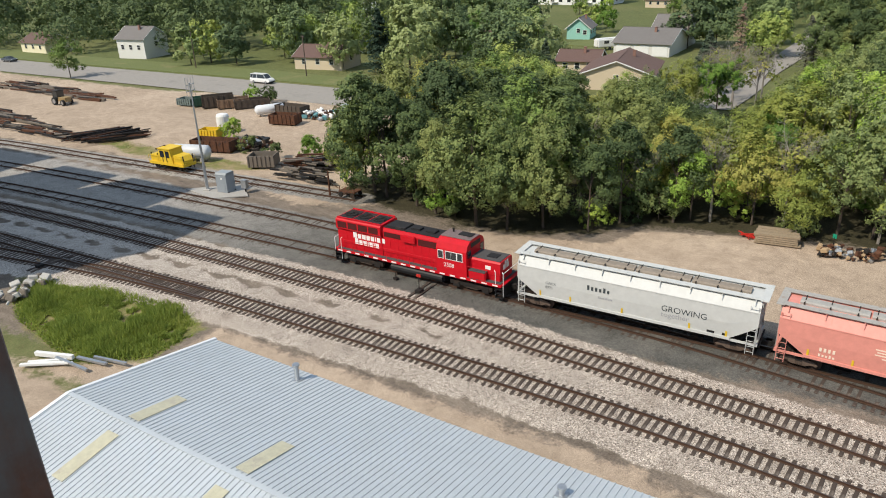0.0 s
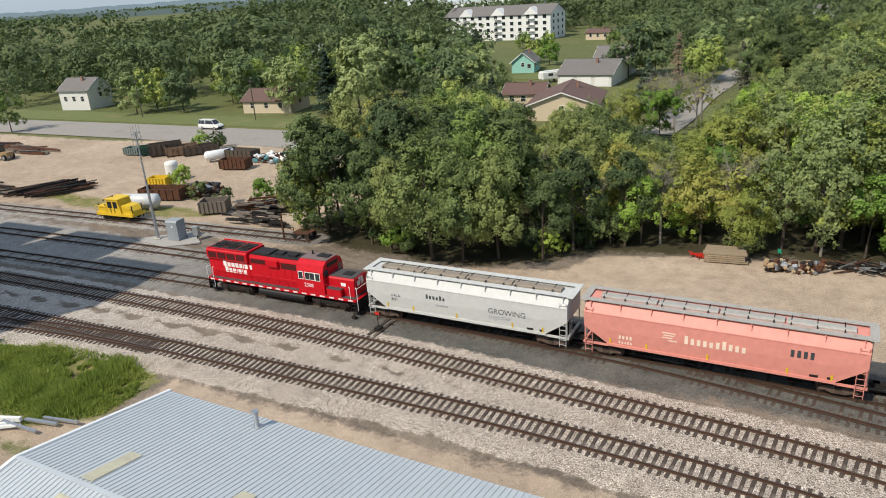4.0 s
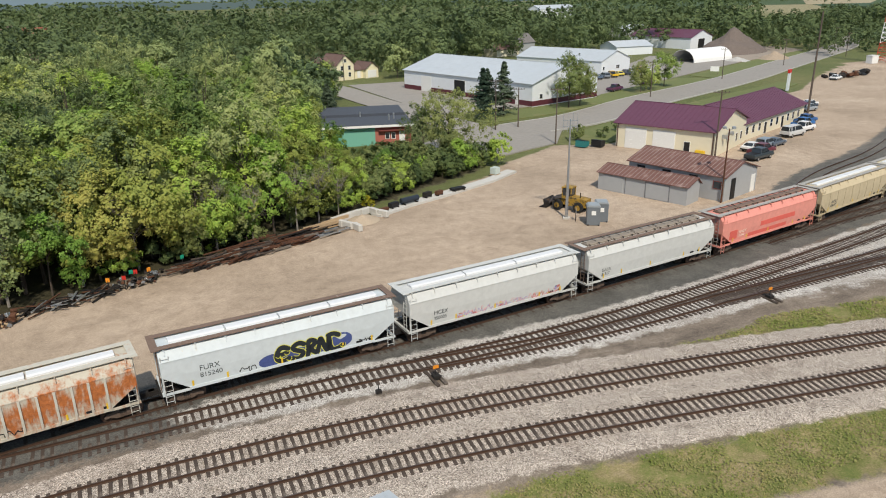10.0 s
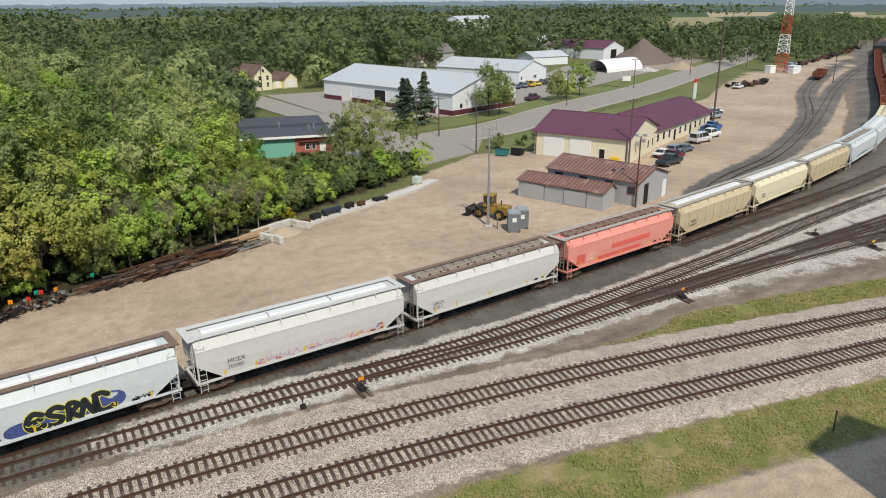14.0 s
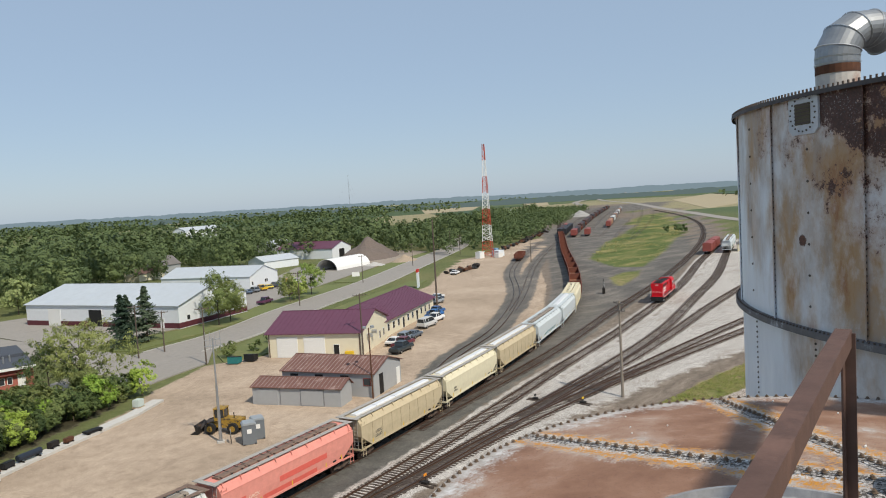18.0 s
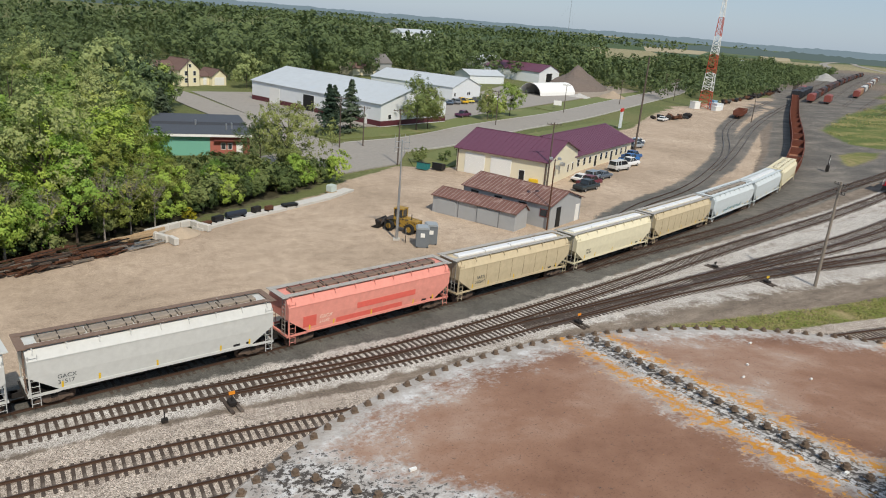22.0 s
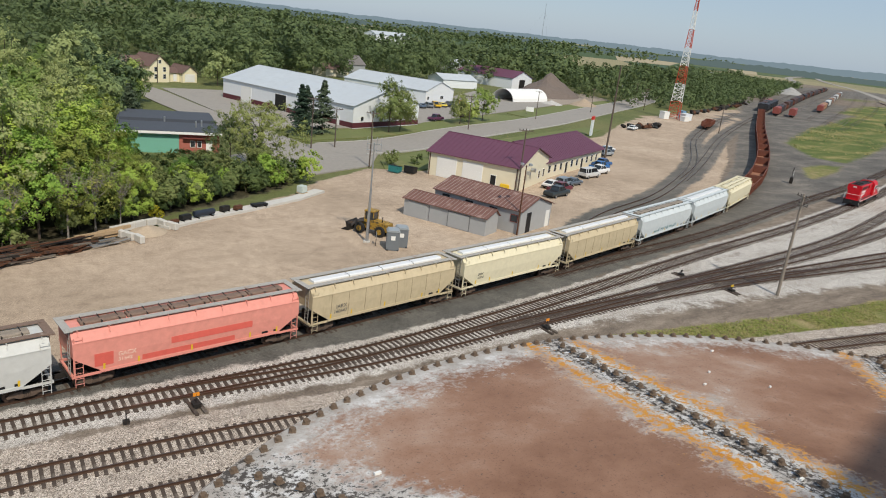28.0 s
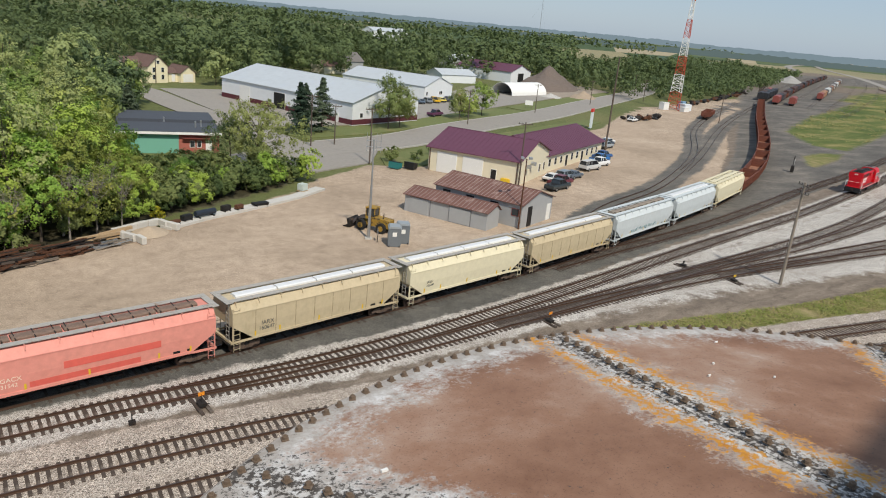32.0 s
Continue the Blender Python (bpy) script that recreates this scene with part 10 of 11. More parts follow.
def build_details():
    mast(45.1, 71.5, 12.1, 60)
    mast(-78.4, 39.1, 12.9, 30)
    pole(83.1, 41.06, 12.2, 0.2, GREYPOLE, "leaning grey wooden utility pole with a crossarm", 0, 2, -30)
    pole(131.6, 114.8, 21.0, 0.24, POLEWOOD, "very tall dark wooden pole beside the parking")
    pole(83.3, 89.0, 11.0, 0.16, POLEWOOD, "wooden pole with a crossarm beside the shop", 0, 1, 60)
    pole(66.5, 69.0, 9.6, 0.12, RUST, "slim dark pole with two floodlights by the grey shed", 2, 0, 60, "light_pole")
    for x, y, h in ((63, 127.6, 10), (66.8, 110.9, 10), (68.5, 128.5, 8), (118, 151, 9), (160, 172, 9), (205, 192, 9), (58, 226, 9), (-136, 96, 9), (-171, 88, 9), (225, 150, 10), (250, 205, 9), (275, 232, 9)):
        pole(x, y, h, 0.14, POLEWOOD, "grey wooden street pole", 0, 1, 70)
    pole(-65, 47.2, 3.0, 0.13, RUST, "short rust-brown post beside the stub track", name="post")
    radio_tower(240, 181)
    fm = thing("guyed_mast", pose(1002, 1120, 0), "thin grey guyed mast far off beyond the woods", "mast")
    bm = B()
    for k in range(3):
        a = radians(120 * k)
        rod(bm, (0.5 * math.cos(a), 0.5 * math.sin(a), 0), (0.4 * math.cos(a), 0.4 * math.sin(a), 84), 0.13, 5)
    part("mast", bm, GALV, fm)
    for k in range(3):
        a = radians(120 * k + 30)
        bm = B()
        rod(bm, (45 * math.cos(a), 45 * math.sin(a), 0), (0.4 * math.cos(a), 0.4 * math.sin(a), 70), 0.04, 4)
        part("guy_wire", bm, GALV, fm)
    loader(47.6, 74.5, 122).scale = (0.86, 0.86, 0.88)
    cabin(46.8, 68.4, 62, "grey portable toilet standing on the gravel lot")
    cabin(48.4, 69.1, 62, "second grey portable toilet on the gravel lot")
    cabin(-76.2, 40.4, 20, "grey steel signal cabinet beside the tracks", "signal_cabinet", (0.3, 0.33, 0.36))
    b = thing("notice_board", pose(45.6, 70.2, 0, 0, 0, 60), "small grey notice board on two posts", "sign")
    bm = B()
    box(bm, 0, 0, 1.2, 0.9, 0.06, 0.6)
    part("board", bm, GALV, b)
    bm = B()
    for s in (-0.35, 0.35):
        rod(bm, (s, 0, 0), (s, 0, 1.4), 0.04, 6)
    part("posts", bm, IRON, b)
    j = thing("junction_box", pose(-74.0, 41.6, 0, 0, 0, 20), "grey junction box on a post", "cabinet")
    bm = B()
    box(bm, 0, 0, 1.0, 0.7, 0.5, 1.0)
    part("box", bm, GALV, j)
    bm = B()
    rod(bm, (0, 0, 0), (0, 0, 0.6), 0.06, 6)
    part("leg", bm, IRON, j)
    bm = B()
    prism(bm, [(-81, 37.6), (-75, 37.8), (-72.5, 41), (-77, 43)], -0.1, 0.03)
    tagged(part("gravel_pad", bm, surface("pale_gravel", (0.42, 0.4, 0.37), 0.95, grain=9, vary=0.3)), "pale gravel pad round the mast", "pad", kind="structure")
    switch_stand(16.7, 42.3, 4, ORANGE, "low switch stand with orange targets")
    switch_stand(49.0, 43.4, 6, ORANGE, "low switch stand with orange targets")
    switch_stand(78.0, 43.6, -2, YELLOW, "low switch stand with a yellow target", 0.7)
    switch_stand(76.5, 50.0, 188, IRON, "dark switch stand beside the ladder tracks", 0.6)
    switch_stand(-39.0, 36.0, 10, REDPLASTIC, "tall switch stand with a red target", 1.5)
    switch_stand(-70.0, 17.0, 14, LUMBER, "low switch stand at the west turnout", 0.7)
    for x, y in ((12.3, 42.2), (-42.3, 36.6)):
        s = thing("marker_post", pose(x, y, 0), "small dark marker post in the ballast", "post")
        bm = B()
        rod(bm, (0, 0, 0), (0, 0, 0.7), 0.04, 6)
        box(bm, 0, 0, 0.1, 0.4, 0.3, 0.2)
        part("post", bm, IRON, s)
    bm = B()
    s = thing("marker_stake", pose(41.5, 23.3, 0), "thin black marker stake in the grass", "stake")
    rod(bm, (0, 0, -0.2), (0, 0, 1.3), 0.05, 6)
    part("stake", bm, BLACK, s)
    # lot edge: lumber, jacks and scrap along the wood
    t = thing("lumber_stack", pose(-21.0, 64.6, 0, 0, 0, 18), "stack of pale lumber boards on skids", "lumber")
    r = random.Random(2)
    for k in range(5):
        bm = B()
        for i in range(3):
            box(bm, r.uniform(-0.1, 0.1), -0.75 + 0.75 * i, 0.15 + k * 0.19, 3.6 + r.uniform(-0.3, 0.3), 0.68, 0.15)
        part("board_layer", bm, surface("stacked_lumber", (0.36, 0.28, 0.19), 0.85, grain=6, vary=0.4), t)
    heap("hose_coil", "coil of red hose on the gravel", "hose", [(-24, 63.6), (-22.9, 63.9), (-23.1, 64.6), (-24.1, 64.3)], 14, [REDPLASTIC], 0.09, 0.2, 3, (20, 1.2, 90))
    heap("pallet_scrap", "pallet loaded with greasy machine parts", "scrap", [(-17, 63.2), (-12.4, 64.8), (-12.9, 66.6), (-17.6, 65.0)], 70, [RUST, LUMBER, IRON, GALV], 0.5, 0.7, 4)
    heap("scrap_row", "row of rusted track hardware and frames", "scrap", [(-12, 66.0), (-5.6, 68.4), (-6.2, 70.2), (-12.6, 67.8)], 60, [IRON, RUST, GALV, BLACK], 0.12, 0.6, 5, (25, 2.6, 60))
    heap("jack_row", "row of track jacks and dark hardware", "scrap", [(-5.6, 68.4), (0.5, 71.3), (0, 72.6), (-6, 70.2)], 60, [IRON, BLACK, RUST, GALV], 0.4, 0.7, 6)
    for x, y, m in ((-5.6, 69.6, ORANGE), (-4.2, 69.6, REDPLASTIC), (-3.2, 70.9, REDPLASTIC), (-2.0, 71.0, ORANGE), (-3.6, 71.0, GREENPLASTIC), (-16.6, 66.0, GREENPLASTIC), (1.2, 73.4, GREENPLASTIC)):
        s = thing("switch_target", pose(x, y, 0, 0, 0, r.uniform(-30, 30)), "spare switch target on a dark staff", "switch target", "spare switch targets")
        bm = B()
        rod(bm, (0, 0, 0), (0, 0, 1.15), 0.04, 6)
        part("staff", bm, IRON, s)
        bm = B()
        box(bm, 0, 0, 1.2, 0.36, 0.05, 0.4)
        part("target", bm, m, s)
    heap("rail_pile", "pile of rusted track plates and short rails along the wood", "rail pile", [(0.5, 71.2), (9, 73.4), (16.2, 76.4), (15.4, 78.6), (8.4, 76.2), (0, 73.0)], 190, [RUST, IRON, GREYWOOD, DARKTIE, RUST], 0.15, 0.6, 7, (26, 2.4, 22))
    heap("rail_stack", "stack of brown rails on the plate pile", "rail pile", [(5, 73.4), (14.6, 77.0), (14.2, 78.6), (4.6, 75.2)], 26, [RUST, IRON], 0.14, 0.9, 8, (25, 6.0, 4))
    heap("pipe_stack", "bundle of grey steel pipes and angles", "pipes", [(16.6, 76.6), (19.4, 77.7), (19.0, 78.6), (16.2, 77.6)], 22, [GALV, GREYWOOD, GALV], 0.12, 0.5, 9, (24, 2.8, 9))
    heap("timber_stack", "stack of tan timbers beside the concrete bay", "timber", [(15.2, 78.4), (19.4, 80.2), (19.1, 81.0), (14.9, 79.2)], 16, [LUMBER], 0.24, 0.75, 10, (24, 4.2, 2))
    g = thing("sand_pile", pose(22.3, 80.9, 0, 0, 0, 25), "low pile of pale sand in a concrete bay", "sand")
    bm = B()
    bmesh.ops.create_icosphere(bm, subdivisions=4, radius=1)
    for v in bm.verts:
        k = math.hypot(v.co.x, v.co.y)
        v.co.z = (max(0.0, 1 - k) ** 0.8 if v.co.z > 0 else 0) * (1 + 0.3 * noise.noise(v.co * 2.2)) * 0.85
        v.co.x, v.co.y = v.co.x * 2.3, v.co.y * 1.9
    part("mound", bm, surface("pale_sand", (0.47, 0.375, 0.275), 0.95, grain=7, vary=0.25), g)
    by = thing("concrete_bay", pose(22.3, 80.9, 0, 0, 0, 25), "open bay of pale concrete barrier blocks round the sand", "barrier")
    block = B()
    box(block, 0, 0, 0.4, 1.5, 0.55, 0.8)
    bmesh.ops.bevel(block, geom=block.edges[:], offset=0.05, segments=1, affect="EDGES")
    blk = part("block", block, PALECONC, by)
    blk.matrix_basis = pose(-2.5, 1.9, 0, 0, 0, 2)
    for x, y, a in ((-0.95, 2.0, -1), (0.6, 2.1, 3), (2.15, 2.0, -2), (-3.0, 0.8, 88), (-2.9, -0.75, 93), (-2.7, -2.2, 80), (2.8, 1.0, 84), (2.95, -0.5, 96)):
        same("block", blk, pose(x, y, 0, 0, 0, a), by)
    for x, y, a, l, w, h, m, lb in ((29.8, 85.0, 20, 2.9, 0.85, 0.75, NAVY, "black plastic tank lying by the kerb"), (32.9, 86.7, 28, 1.3, 0.7, 0.6, IRON, "dark machine part by the kerb"), (34.7, 87.0, 28, 1.2, 0.6, 0.5, RUST, "rusted frame by the kerb"), (38.0, 88.3, 12, 2.2, 1.0, 0.25, BLACK, "dark flat attachment lying on the kerb"), (25.6, 82.8, 28, 1.4, 0.6, 0.35, RUST, "dark scrap by the kerb"), (27.3, 84.0, 28, 1.5, 0.7, 0.55, BLACK, "black box by the kerb")):
        s = thing("machine_attachment", pose(x, y, 0, 0, 0, a), lb, "machine part", "attachments along the kerb")
        bm = B()
        if "tank" in lb:
            rod(bm, (-l / 2, 0, h / 2 + 0.42), (l / 2, 0, h / 2 + 0.42), h / 2, 20)
        else:
            box(bm, 0, 0, h / 2 + 0.4, l, w, h)
        bmesh.ops.bevel(bm, geom=bm.edges[:], offset=0.06, segments=2, affect="EDGES")
        part("body", bm, m, s)
        bm = B()
        for k in (-1, 1):
            bar(bm, (k * l * 0.35, -w * 0.6, 0.33), (k * l * 0.35, w * 0.6, 0.33), 0.12, 0.14)
        part("bracket", bm, IRON, s)
    ib = thing("ibc_tote", pose(46.6, 94.2, 0.2, 0, 0, 28), "pale wrapped pallet crate on the kerb", "crate")
    bm = B()
    box(bm, 0, 0, 0.62, 1.2, 1.1, 1.0)
    bmesh.ops.bevel(bm, geom=bm.edges[:], offset=0.08, segments=2, affect="EDGES")
    part("crate", bm, surface("pale_wrap", (0.5, 0.56, 0.52), 0.5, vary=0.1), ib)
    bm = B()
    box(bm, 0, 0, 0.06, 1.25, 1.15, 0.12)
    part("pallet", bm, LUMBER, ib)
    for x, y, m, lb in ((69.4, 106.2, surface("teal_bin", (0.03, 0.2, 0.2), 0.5), "teal waste container on the gravel"), (72.0, 105.2, BLACK, "black waste container on the gravel")):
        s = thing("waste_container", pose(x, y, 0, 0, 0, -60), lb, "container")
        bm = B()
        loft(bm, [[(sx, -0.8, 0.15), (sx, 0.7, 0.15), (sx, 0.8, 1.0), (sx, -0.8, 1.3)] for sx in (-0.95, 0.95)])
        bmesh.ops.recalc_face_normals(bm, faces=bm.faces)
        part("bin", bm, m, s)
        bm = B()
        bar(bm, (0, -0.85, 1.34), (0, 0.85, 1.05), 2.0, 0.05)
        part("lid", bm, BLACK, s)
    yb = thing("salt_bin", pose(82.4, 91.4, 0, 0, 0, -60), "yellow bin beside the shop door", "bin")
    bm = B()
    box(bm, 0, 0, 0.5, 1.6, 1.0, 1.0)
    bmesh.ops.bevel(bm, geom=bm.edges[:], offset=0.1, segments=2, affect="EDGES")
    part("body", bm, YELLOW, yb)
    sg = thing("road_sign", pose(156, 143.6, 0, 0, 0, 30), "tall white roadside sign with a red top", "sign")
    bm = B()
    box(bm, 0, 0, 2.4, 2.0, 0.4, 4.8)
    part("panel", bm, surface("sign_white", (0.62, 0.68, 0.7), 0.5, vary=0.05), sg)
    bm = B()
    box(bm, 0, 0, 5.0, 2.2, 0.5, 0.9)
    part("top_panel", bm, REDPLASTIC, sg)
    sg = thing("lawn_sign", pose(166, 182, 0, 0, 0, -40), "white sign on the grass verge", "sign")
    bm = B()
    box(bm, 0, 0, 1.7, 2.6, 0.1, 1.5)
    part("panel", bm, WHITE, sg)
    bm = B()
    for s in (-1, 1):
        box(bm, s, 0, 0.6, 0.12, 0.08, 1.4)
    part("posts", bm, GREYWOOD, sg)
    # heaps of gravel behind the hoop building
    for x, y, sx, sy, sz, c, lb in ((232, 246, 23, 14, 10.0, (0.17, 0.135, 0.115), "great dark heap of road gravel"), (222, 213, 9, 6, 3.0, (0.42, 0.33, 0.24), "pale tan heap of sand"), (205, 214, 6, 5, 1.6, (0.5, 0.48, 0.45), "heap of pale rubble"), (610, 352, 22, 13, 6, (0.36, 0.35, 0.33), "grey gravel heap beside the far yard")):
        g = thing("gravel_heap", pose(x, y, -0.3, 0, 0, 30), lb, "gravel heap")
        bm = B()
        bmesh.ops.create_icosphere(bm, subdivisions=4, radius=1)
        for v in bm.verts:
            k = math.hypot(v.co.x, v.co.y)
            v.co.z = max(0.0, 1 - k) * 1.0 if v.co.z > 0 else 0
            v.co.z *= 1 + 0.25 * noise.noise(v.co * 2.5)
            v.co.x, v.co.y, v.co.z = v.co.x * sx, v.co.y * sy, v.co.z * sz
        part("mound", bm, surface("heap_gravel", c, 0.95, grain=1.5, vary=0.3), g)
    # west yard
    tamper(-90.7, 41.05, 15)
    tank_lying(-92.4, 44.7, 28, 5.0, 0.95, surface("white_tank", (0.58, 0.6, 0.62), 0.4, vary=0.08, stain=(0.35, 0.3, 0.25), stain_at=0.62), "large white storage tank lying on saddles")
    tank_lying(-108.0, 67.8, 70, 4.5, 0.8, surface("white_tank_b", (0.7, 0.72, 0.74), 0.4, vary=0.08), "white tank lying in the yard")
    s = thing("standing_tank", pose(-103.0, 55.9, 0), "white upright cylindrical tank", "tank")
    bm = B()
    loft(bm, [ring(q, z, 20) for q, z in ((1.0, 0.1), (1.0, 2.7), (0.85, 3.0), (0.2, 3.15))])
    part("shell", bm, WHITE, s)
    dk = surface("container_brown", (0.09, 0.07, 0.055), 0.8, vary=0.3, stain=(0.18, 0.1, 0.06), stain_at=0.58)
    for x, y, a, m, lb, size in ((-128.8, 63.4, 20, surface("container_grey_green", (0.16, 0.2, 0.19), 0.7, vary=0.2), "grey-green open steel bin", (3.2, 2.0, 1.2)), (-125.8, 65.0, 62, surface("container_green", (0.03, 0.09, 0.06), 0.7), "dark green open roll-off container", (3.6, 2.2, 1.5)),
                                 (-122.6, 66.2, 62, dk, "tall dark open roll-off container", (5.6, 2.4, 2.0)), (-119.6, 67.6, 62, surface("container_tan", (0.26, 0.17, 0.11), 0.75, vary=0.3, stain=(0.1, 0.06, 0.04), stain_at=0.5), "tan rust-stained open roll-off container", (5.6, 2.4, 1.5)), (-116.6, 69.6, 62, dk, "long dark open roll-off container", (6.2, 2.4, 1.4)),
                                 (-100.0, 65.4, 25, RUST, "rusted open steel container", (4.6, 2.2, 1.5)), (-104.2, 69.8, 12, dk, "dark open steel container", (5.6, 2.2, 1.7)), (-94.4, 49.4, 26, RUST, "rusted container filled with scrap metal", (6.4, 2.4, 1.5)), (-100.4, 52.2, 30, YELLOW, "faded yellow steel hopper box", (3.0, 2.0, 1.6)), (-81.6, 49.2, 40, GREYWOOD, "grey timber-sided bin beside the stub track", (3.4, 2.4, 1.5))):
        dumpster(x, y, a, m, lb, *size)
    pl = surface("teal_scrap", (0.12, 0.3, 0.34), 0.6, vary=0.3)
    heap("scrap_heap", "heap of white, teal and rusted scrap", "scrap", [(-101, 69.2), (-96, 70.4), (-95.4, 73.4), (-100.6, 72.4)], 60, [WHITE, pl, RUST, IRON, GALV], 0.9, 1.1, 21)
    heap("scrap_heap", "heap of dark scrap metal by the tanks", "scrap", [(-93.4, 50.6), (-88.6, 52.4), (-89.4, 56), (-94, 54.6)], 80, [IRON, RUST, GALV, BLACK], 0.8, 0.9, 22)
    heap("scrap_heap", "heap of rusted pipes and beams", "scrap", [(-77, 50.4), (-73, 51.6), (-72.6, 54.6), (-77.4, 53.6)], 60, [RUST, IRON, GREYWOOD, BLACK], 0.25, 1.4, 23, (40, 3.6, 30))
    heap("rail_pile", "spread pile of long dark rails", "rail pile", [(-119.5, 41.0), (-111.5, 43.0), (-112, 44.6), (-120, 42.6)], 46, [IRON, RUST], 0.2, 0.8, 24, (74, 10, 13))
    heap("tie_pile", "low rows of stacked brown track panels", "track panels", [(-190, 46.5), (-150, 53.5), (-145, 58), (-188, 54.5)], 90, [RUST, IRON, GREYWOOD], 0.3, 0.3, 25, (13, 9, 4))
    heap("tie_pile", "rows of stacked rails on skids near the track", "track panels", [(-158, 31.5), (-122, 36.6), (-123, 40.0), (-156, 39.5)], 80, [IRON, RUST, GREYWOOD], 0.28, 0.4, 26, (13, 8, 5))
    heap("tie_pile", "low stack of dark timbers beside the stub track", "timbers", [(-76, 46.5), (-68, 49), (-69, 51), (-77, 48.5)], 36, [GREYWOOD, IRON], 0.22, 1.3, 27, (15, 2.6, 5))
    cb = thing("yellow_truck_box", pose(-80.0, 61.4, 0, 0, 0, 15), "yellow truck box with a dark tarpaulin roof", "truck box")
    bm = B()
    box(bm, 0, 0, 1.7, 3.6, 2.2, 1.4)
    part("box", bm, YELLOW, cb)
    bm = B()
    box(bm, 0, 0, 2.6, 3.8, 2.3, 0.6)
    part("tarpaulin", bm, surface("dark_tarp", (0.08, 0.1, 0.13), 0.7), cb)
    bm = B()
    for k in (-1.3, 1.3):
        for q in (-0.9, 0.9):
            box(bm, k, q, 0.5, 0.2, 0.2, 1.0)
    part("legs", bm, IRON, cb)
    cb = thing("old_cabinet", pose(-92.2, 73.0, 0, 0, 0, 10), "pale green machine cabinet among scrap", "cabinet")
    bm = B()
    box(bm, 0, 0, 1.4, 2.6, 1.6, 2.8)
    part("body", bm, surface("pale_green_paint", (0.42, 0.5, 0.45), 0.6, vary=0.15), cb)
    bm = B()
    box(bm, 0.3, -0.82, 1.9, 0.9, 0.04, 0.9)
    part("panel", bm, WHITE, cb)
    cb = thing("old_crate", pose(-88.5, 74.5, 0, 0, 0, 10), "tall brown crate with a lid standing open", "crate")
    bm = B()
    box(bm, 0, 0, 1.9, 1.6, 1.6, 3.8)
    part("body", bm, LUMBER, cb)
    # black sheet on the solid crate paints its dark inside
    bm = B()
    box(bm, 0.4, -0.82, 2.2, 0.8, 0.05, 2.4)
    part("opening", bm, BLACK, cb)
    tr = thing("yard_tractor", pose(-151.4, 49.0, 0, 0, 0, 15), "small tan yard tractor on the sand", "tractor")
    bm = B()
    box(bm, 0.6, 0, 1.1, 2.6, 1.3, 0.8)
    part("hood", bm, surface("tractor_tan", (0.36, 0.25, 0.12), 0.7, vary=0.3), tr)
    bm = B()
    box(bm, -0.9, 0, 1.9, 1.4, 1.5, 1.5)
    part("cab", bm, GLASS, tr)
    bm = B()
    box(bm, -0.9, 0, 2.7, 1.6, 1.7, 0.12)
    part("cab_roof", bm, IRON, tr)
    for sx, rr in ((-1.1, 0.75), (1.3, 0.55)):
        for sy in (-0.85, 0.85):
            wheel(tr, sx, sy, rr, 0.4)
    bm = B()
    wf = thing("rail_cart", pose(-62.6, 48.3, 0, 0, 0, 15), "rusted push cart standing on the stub track", "cart")
    box(bm, 0, 0, 0.75, 2.2, 1.5, 0.12)
    for k in (-1, 1):
        bar(bm, (k * 1.0, -0.6, 0.8), (k * 1.0, -0.6, 1.4), 0.06, 0.06)
    bar(bm, (-1.6, 0, 0.8), (-2.6, 0, 1.2), 0.06, 0.06)
    part("deck", bm, RUST, wf)
    for k in (-0.8, 0.8):
        for q in (-0.75, 0.75):
            bm = B()
            rod(bm, (k, q - 0.05, 0.4), (k, q + 0.05, 0.4), 0.3, 14)
            part("wheel", bm, IRON, wf)
    heap("broken_panels", "broken white roof panels lying in the weeds", "panels", [(-51, 10.5), (-46.5, 13.8), (-47.5, 15), (-52, 12)], 7, [WHITE, GALV], 0.22, 0.15, 31, (35, 3.4, 25))
    heap("rock_pile", "small pile of grey rocks in the weeds", "rocks", [(-66, 12.0), (-63.6, 12.4), (-65.4, 16.8), (-67.4, 16.4)], 46, [CONCRETE, GREYWOOD], 0.7, 0.3, 32)
    sp = thing("signal_mast", pose(161, 85.5, 0, 0, 0, 30), "low crossbuck signal post beside the curve", "signal")
    bm = B()
    rod(bm, (0, 0, 0), (0, 0, 3.6), 0.09, 8)
    box(bm, 0, 0, 0.7, 0.9, 0.7, 1.4)
    part("mast", bm, IRON, sp)
    bm = B()
    for k in (-1, 1):
        bar(bm, (-1.2, -0.1, 2.4 - 0.5 * k), (1.2, -0.1, 2.4 + 0.5 * k), 0.06, 0.3)
    part("crossbuck", bm, WHITE, sp)


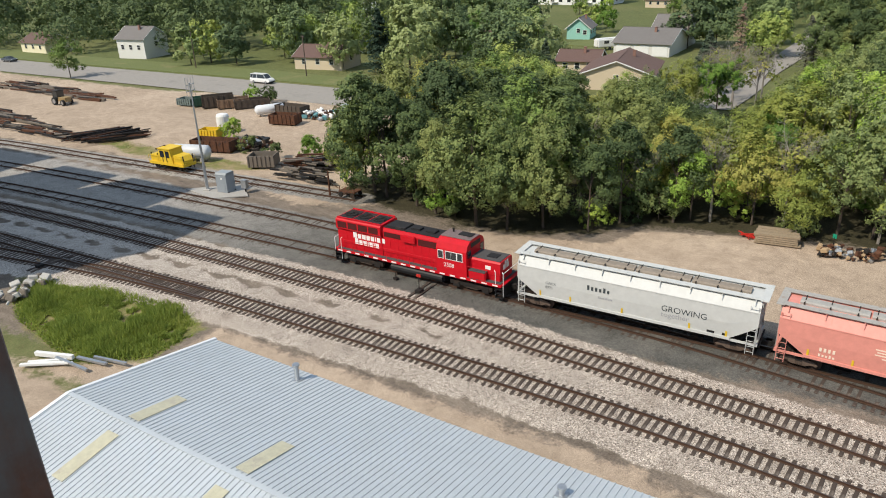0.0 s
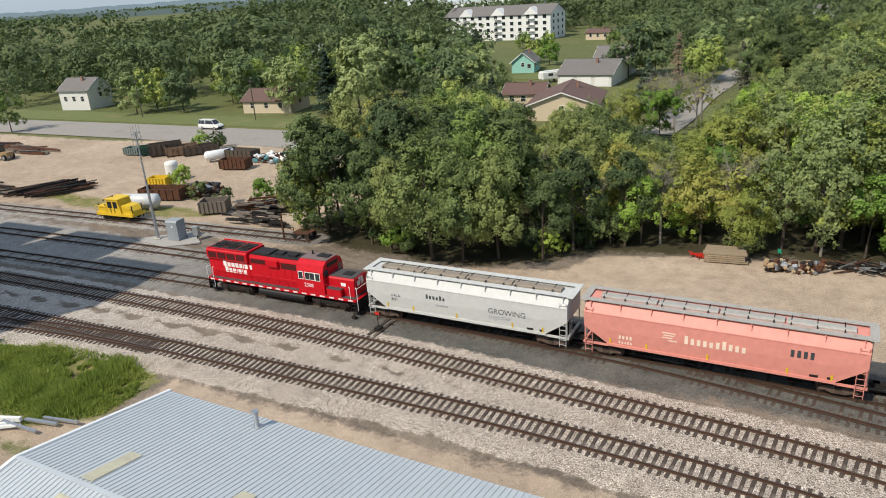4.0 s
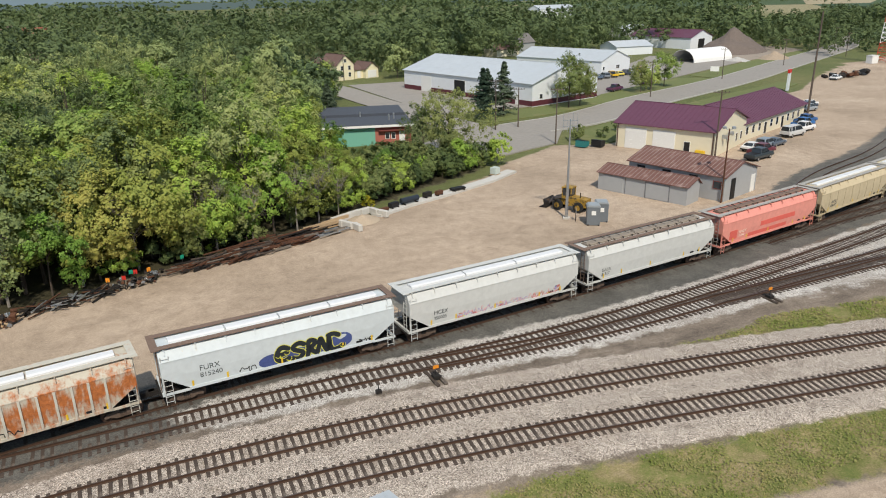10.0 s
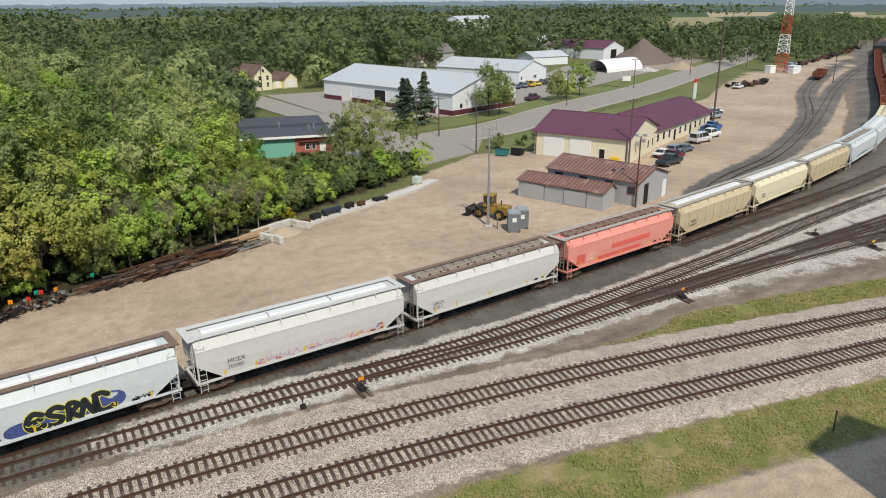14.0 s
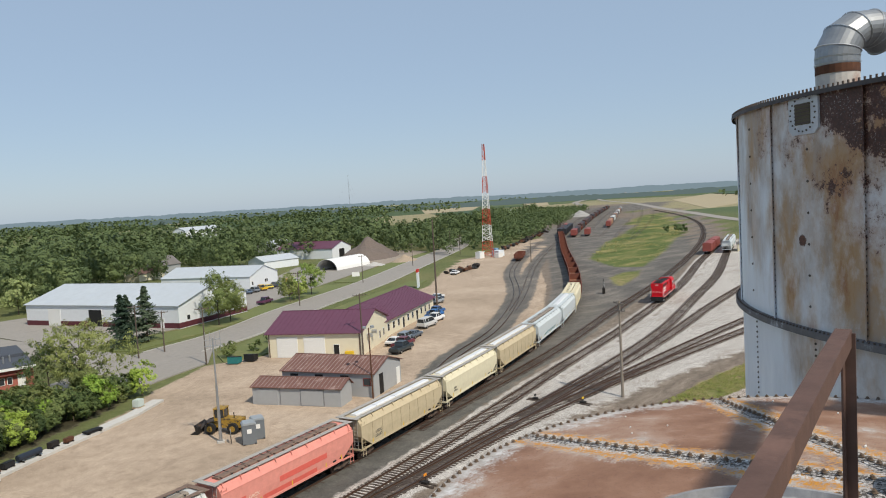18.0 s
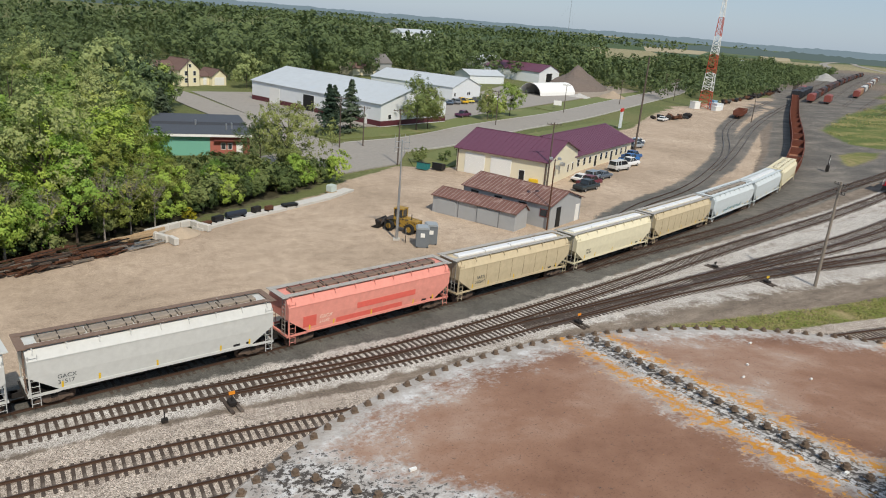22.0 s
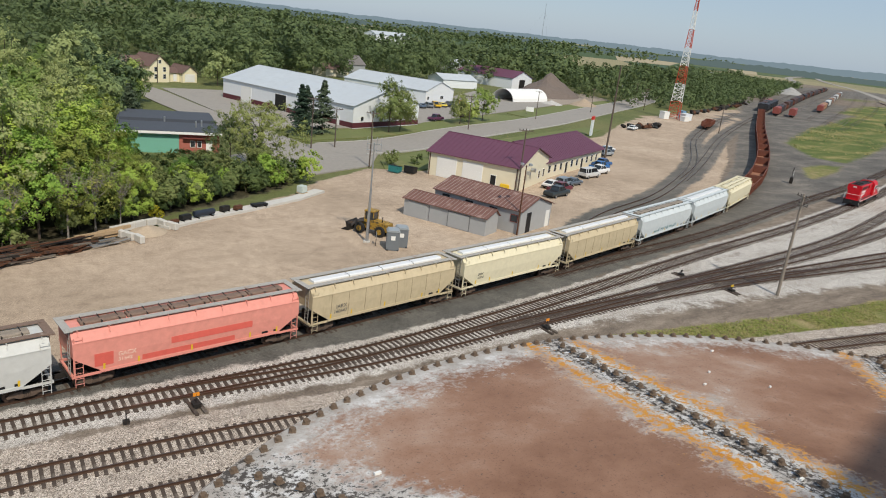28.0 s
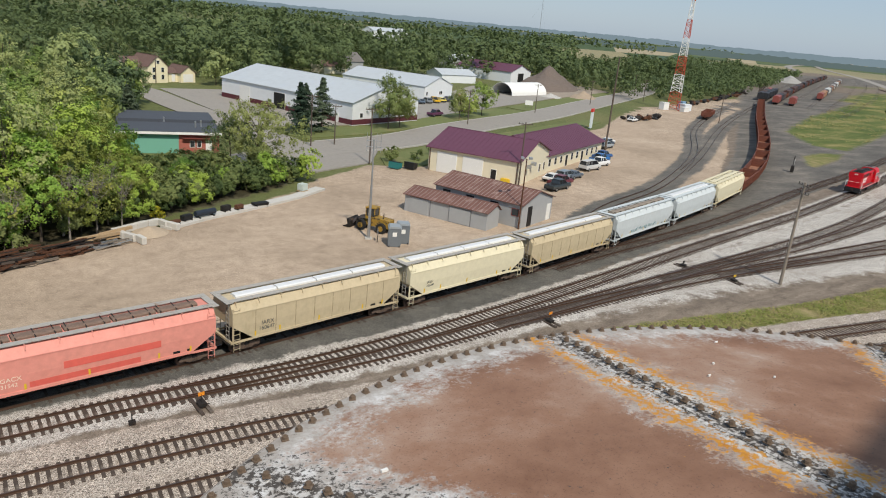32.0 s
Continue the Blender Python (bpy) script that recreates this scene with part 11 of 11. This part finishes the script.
def build_yard_cars():
    g = gondola(8.0, "rust-brown gondola car standing in the far yard")
    ls = {k: np.r_[0, np.cumsum(np.linalg.norm(np.diff(LINES[k], axis=0), axis=1))] for k in LINES}
    box_m = [surface("boxcar_brown", (0.085, 0.045, 0.038), 0.7, vary=0.2), surface("boxcar_red", (0.27, 0.07, 0.055), 0.6, vary=0.2), surface("boxcar_black", (0.03, 0.03, 0.035), 0.6, vary=0.3), surface("boxcar_orange", (0.38, 0.2, 0.11), 0.6, vary=0.2), surface("boxcar_white", (0.6, 0.6, 0.58), 0.6, vary=0.15)]
    protos = []
    for m, lb in zip(box_m, ("brown boxcar in the far yard", "red boxcar in the far yard", "black tank-bodied car in the far yard", "orange boxcar in the far yard", "white boxcar in the far yard")):
        c = thing("boxcar", Matrix(), lb, "freight car", "cars in the far yard")
        bm = B()
        loft(bm, [[(x, -1.5, 1.1), (x, -1.5, 3.9), (x, 0, 4.3), (x, 1.5, 3.9), (x, 1.5, 1.1)] for x in (-7.6, 7.6)])
        bmesh.ops.recalc_face_normals(bm, faces=bm.faces)
        b = part("body", bm, m, c)
        for s in (-1, 1):
            bm = B()
            box(bm, 0, s * 1.52, 2.4, 2.4, 0.06, 2.5)
            part("door", bm, m, b)
        for x in (-6, 6):
            bm = B()
            for y in (-0.95, 0.95):
                box(bm, x, y, 0.62, 2.3, 0.2, 0.4)
            for k in (-0.85, 0.85):
                for y in (-0.72, 0.72):
                    rod(bm, (x + k, y - 0.07, 0.46), (x + k, y + 0.07, 0.46), 0.46, 12)
                rod(bm, (x + k, -0.72, 0.46), (x + k, 0.72, 0.46), 0.09, 6)
            part("truck", bm, IRON, c)
        protos.append(c)

    def at(o, key, s, base=5.0):
        o.matrix_basis = car_pose(s, base, LINES[key], ls[key], 0.0)

    used = {id(p): False for p in protos + [g]}

    def put(p, key, s):
        if not used[id(p)]:
            used[id(p)] = True
            at(p, key, s)
        else:
            at(copy_thing(p, Matrix()), key, s)

    for i in range(31):
        put(protos[1] if i == 0 else protos[2] if i % 4 == 1 else protos[0] if i % 3 else g, "yard_one", 12 + 16.6 * i)
    for i in range(20):
        put(protos[(1, 3, 3, 2, 4, 4, 2, 3, 0, 4, 0, 2, 4, 4, 0, 3, 0, 2, 4, 0)[i]], "yard_three", 95 + 17 * i)
    for i in range(4):
        put(protos[(2, 0, 2, 1)[i]], "yard_zero", 34 + 17 * i)
    put(protos[1], "yard_two", 8)
    for p, n, lb, sd in (([(255, 188), (300, 206), (330, 219), (392, 248), (390, 252), (328, 223), (298, 210), (253, 192)], 90, "long low row of dark scrap along the foot of the trees", 41), ([(184, 158), (203, 163), (206, 158), (188, 154)], 26, "stacks of dark track material beside the tower", 42)):
        heap("scrap_row", lb, "scrap", p, n, [IRON, RUST, BLACK], 1.6, 0.7, sd)
    for i in range(4):
        put(protos[2], "loop_two", 262 + 17 * i)
    put(g, "loop_one", 180)
    put(protos[1], "lead", 312)
    put(protos[1], "lead", 329)
    hw = copy_thing(TRAIN[11][0], Matrix())
    tagged(hw, "white covered hopper car standing beyond the locomotive", group="cars in the far yard")
    at(hw, "ladder_one", 268)
    hw = copy_thing(TRAIN[11][0], Matrix())
    tagged(hw, "white covered hopper car on the ladder track", group="cars in the far yard")
    at(hw, "ladder_one", 286)
    ym = thing("yellow_snow_plough", pose(240, 71.5, 0, 0, 0, 25), "yellow rail snow plough with a dark body", "rail plough")
    bm = B()
    box(bm, 0, 0, 2.2, 10, 2.8, 2.4)
    part("body", bm, YELLOW, ym)
    bm = B()
    loft(bm, [[(-5, y, 0.5), (-5, y, 3.2), (-7.4, y * 0.2, 0.4)] for y in (-1.5, 1.5)])
    bmesh.ops.recalc_face_normals(bm, faces=bm.faces)
    part("blade", bm, YELLOW, ym)
    bm = B()
    box(bm, 1.5, 0, 3.7, 5, 2.4, 0.7)
    part("roof", bm, IRON, ym)
    truck(ym, -3)
    truck(ym, 3)
    gable("yard_hut", "small pale hut in the yard", (272, 84), 20, 10, 6, 2.6, 1.2, CREAMWALL, GREYROOF, "hut")
    for k in ("bolster", "side_frame", "wheel"):
        bpy.data.objects.remove(_truck_cache[k])


# ---- the place ----
build_ground()
build_train()
build_near_tank()
build_big_tank()
build_elevators()
build_shed_roof()
build_shop()
build_town()
build_trees()
build_grass()
build_vehicles()
build_yard_cars()
build_details()


# ---- tracks and their pieces ----
build_track("main_near", (-38, 56), "main line track on pale pink ballast")
build_track("main_far", (-38, 56), "second main line track on pale pink ballast")
build_track("main_near_branch", (-70, -50), "diverging track at a turnout on the main line")
build_track("train", (0, 14), "track under the freight train, sunk in dark cinders")
build_track("lead", (-22, 45), "yard lead track beside the freight train")
build_track("ladder_one", (10, 60), "yard ladder track on pale ballast")
build_track("ladder_two", (44, 76), "yard ladder track branching off on pale ballast")
build_track("ladder_three", (70, 84), "yard ladder track with brown rails")
build_track("ladder_four", (79, 90), "outer yard ladder track on pale ballast")
build_track("curve", (0, 0), "curved track leaving the yard, rust brown", 700)
build_track("west_yard", (-60, -42), "yard track sunk in dark cinders")
build_track("stub", (-72, -61), "old stub track with sagging rails")
build_track("loop_one", (0, 0), "loop track curving past the gravel lot")
build_track("loop_two", (0, 0), "loop track running into the yard", 400)
for k in ("yard_zero", "yard_one", "yard_two", "yard_three", "yard_four", "yard_five", "yard_six"):
    build_track(k, (0, 0), "far yard track in dark cinders", 500)
motions()
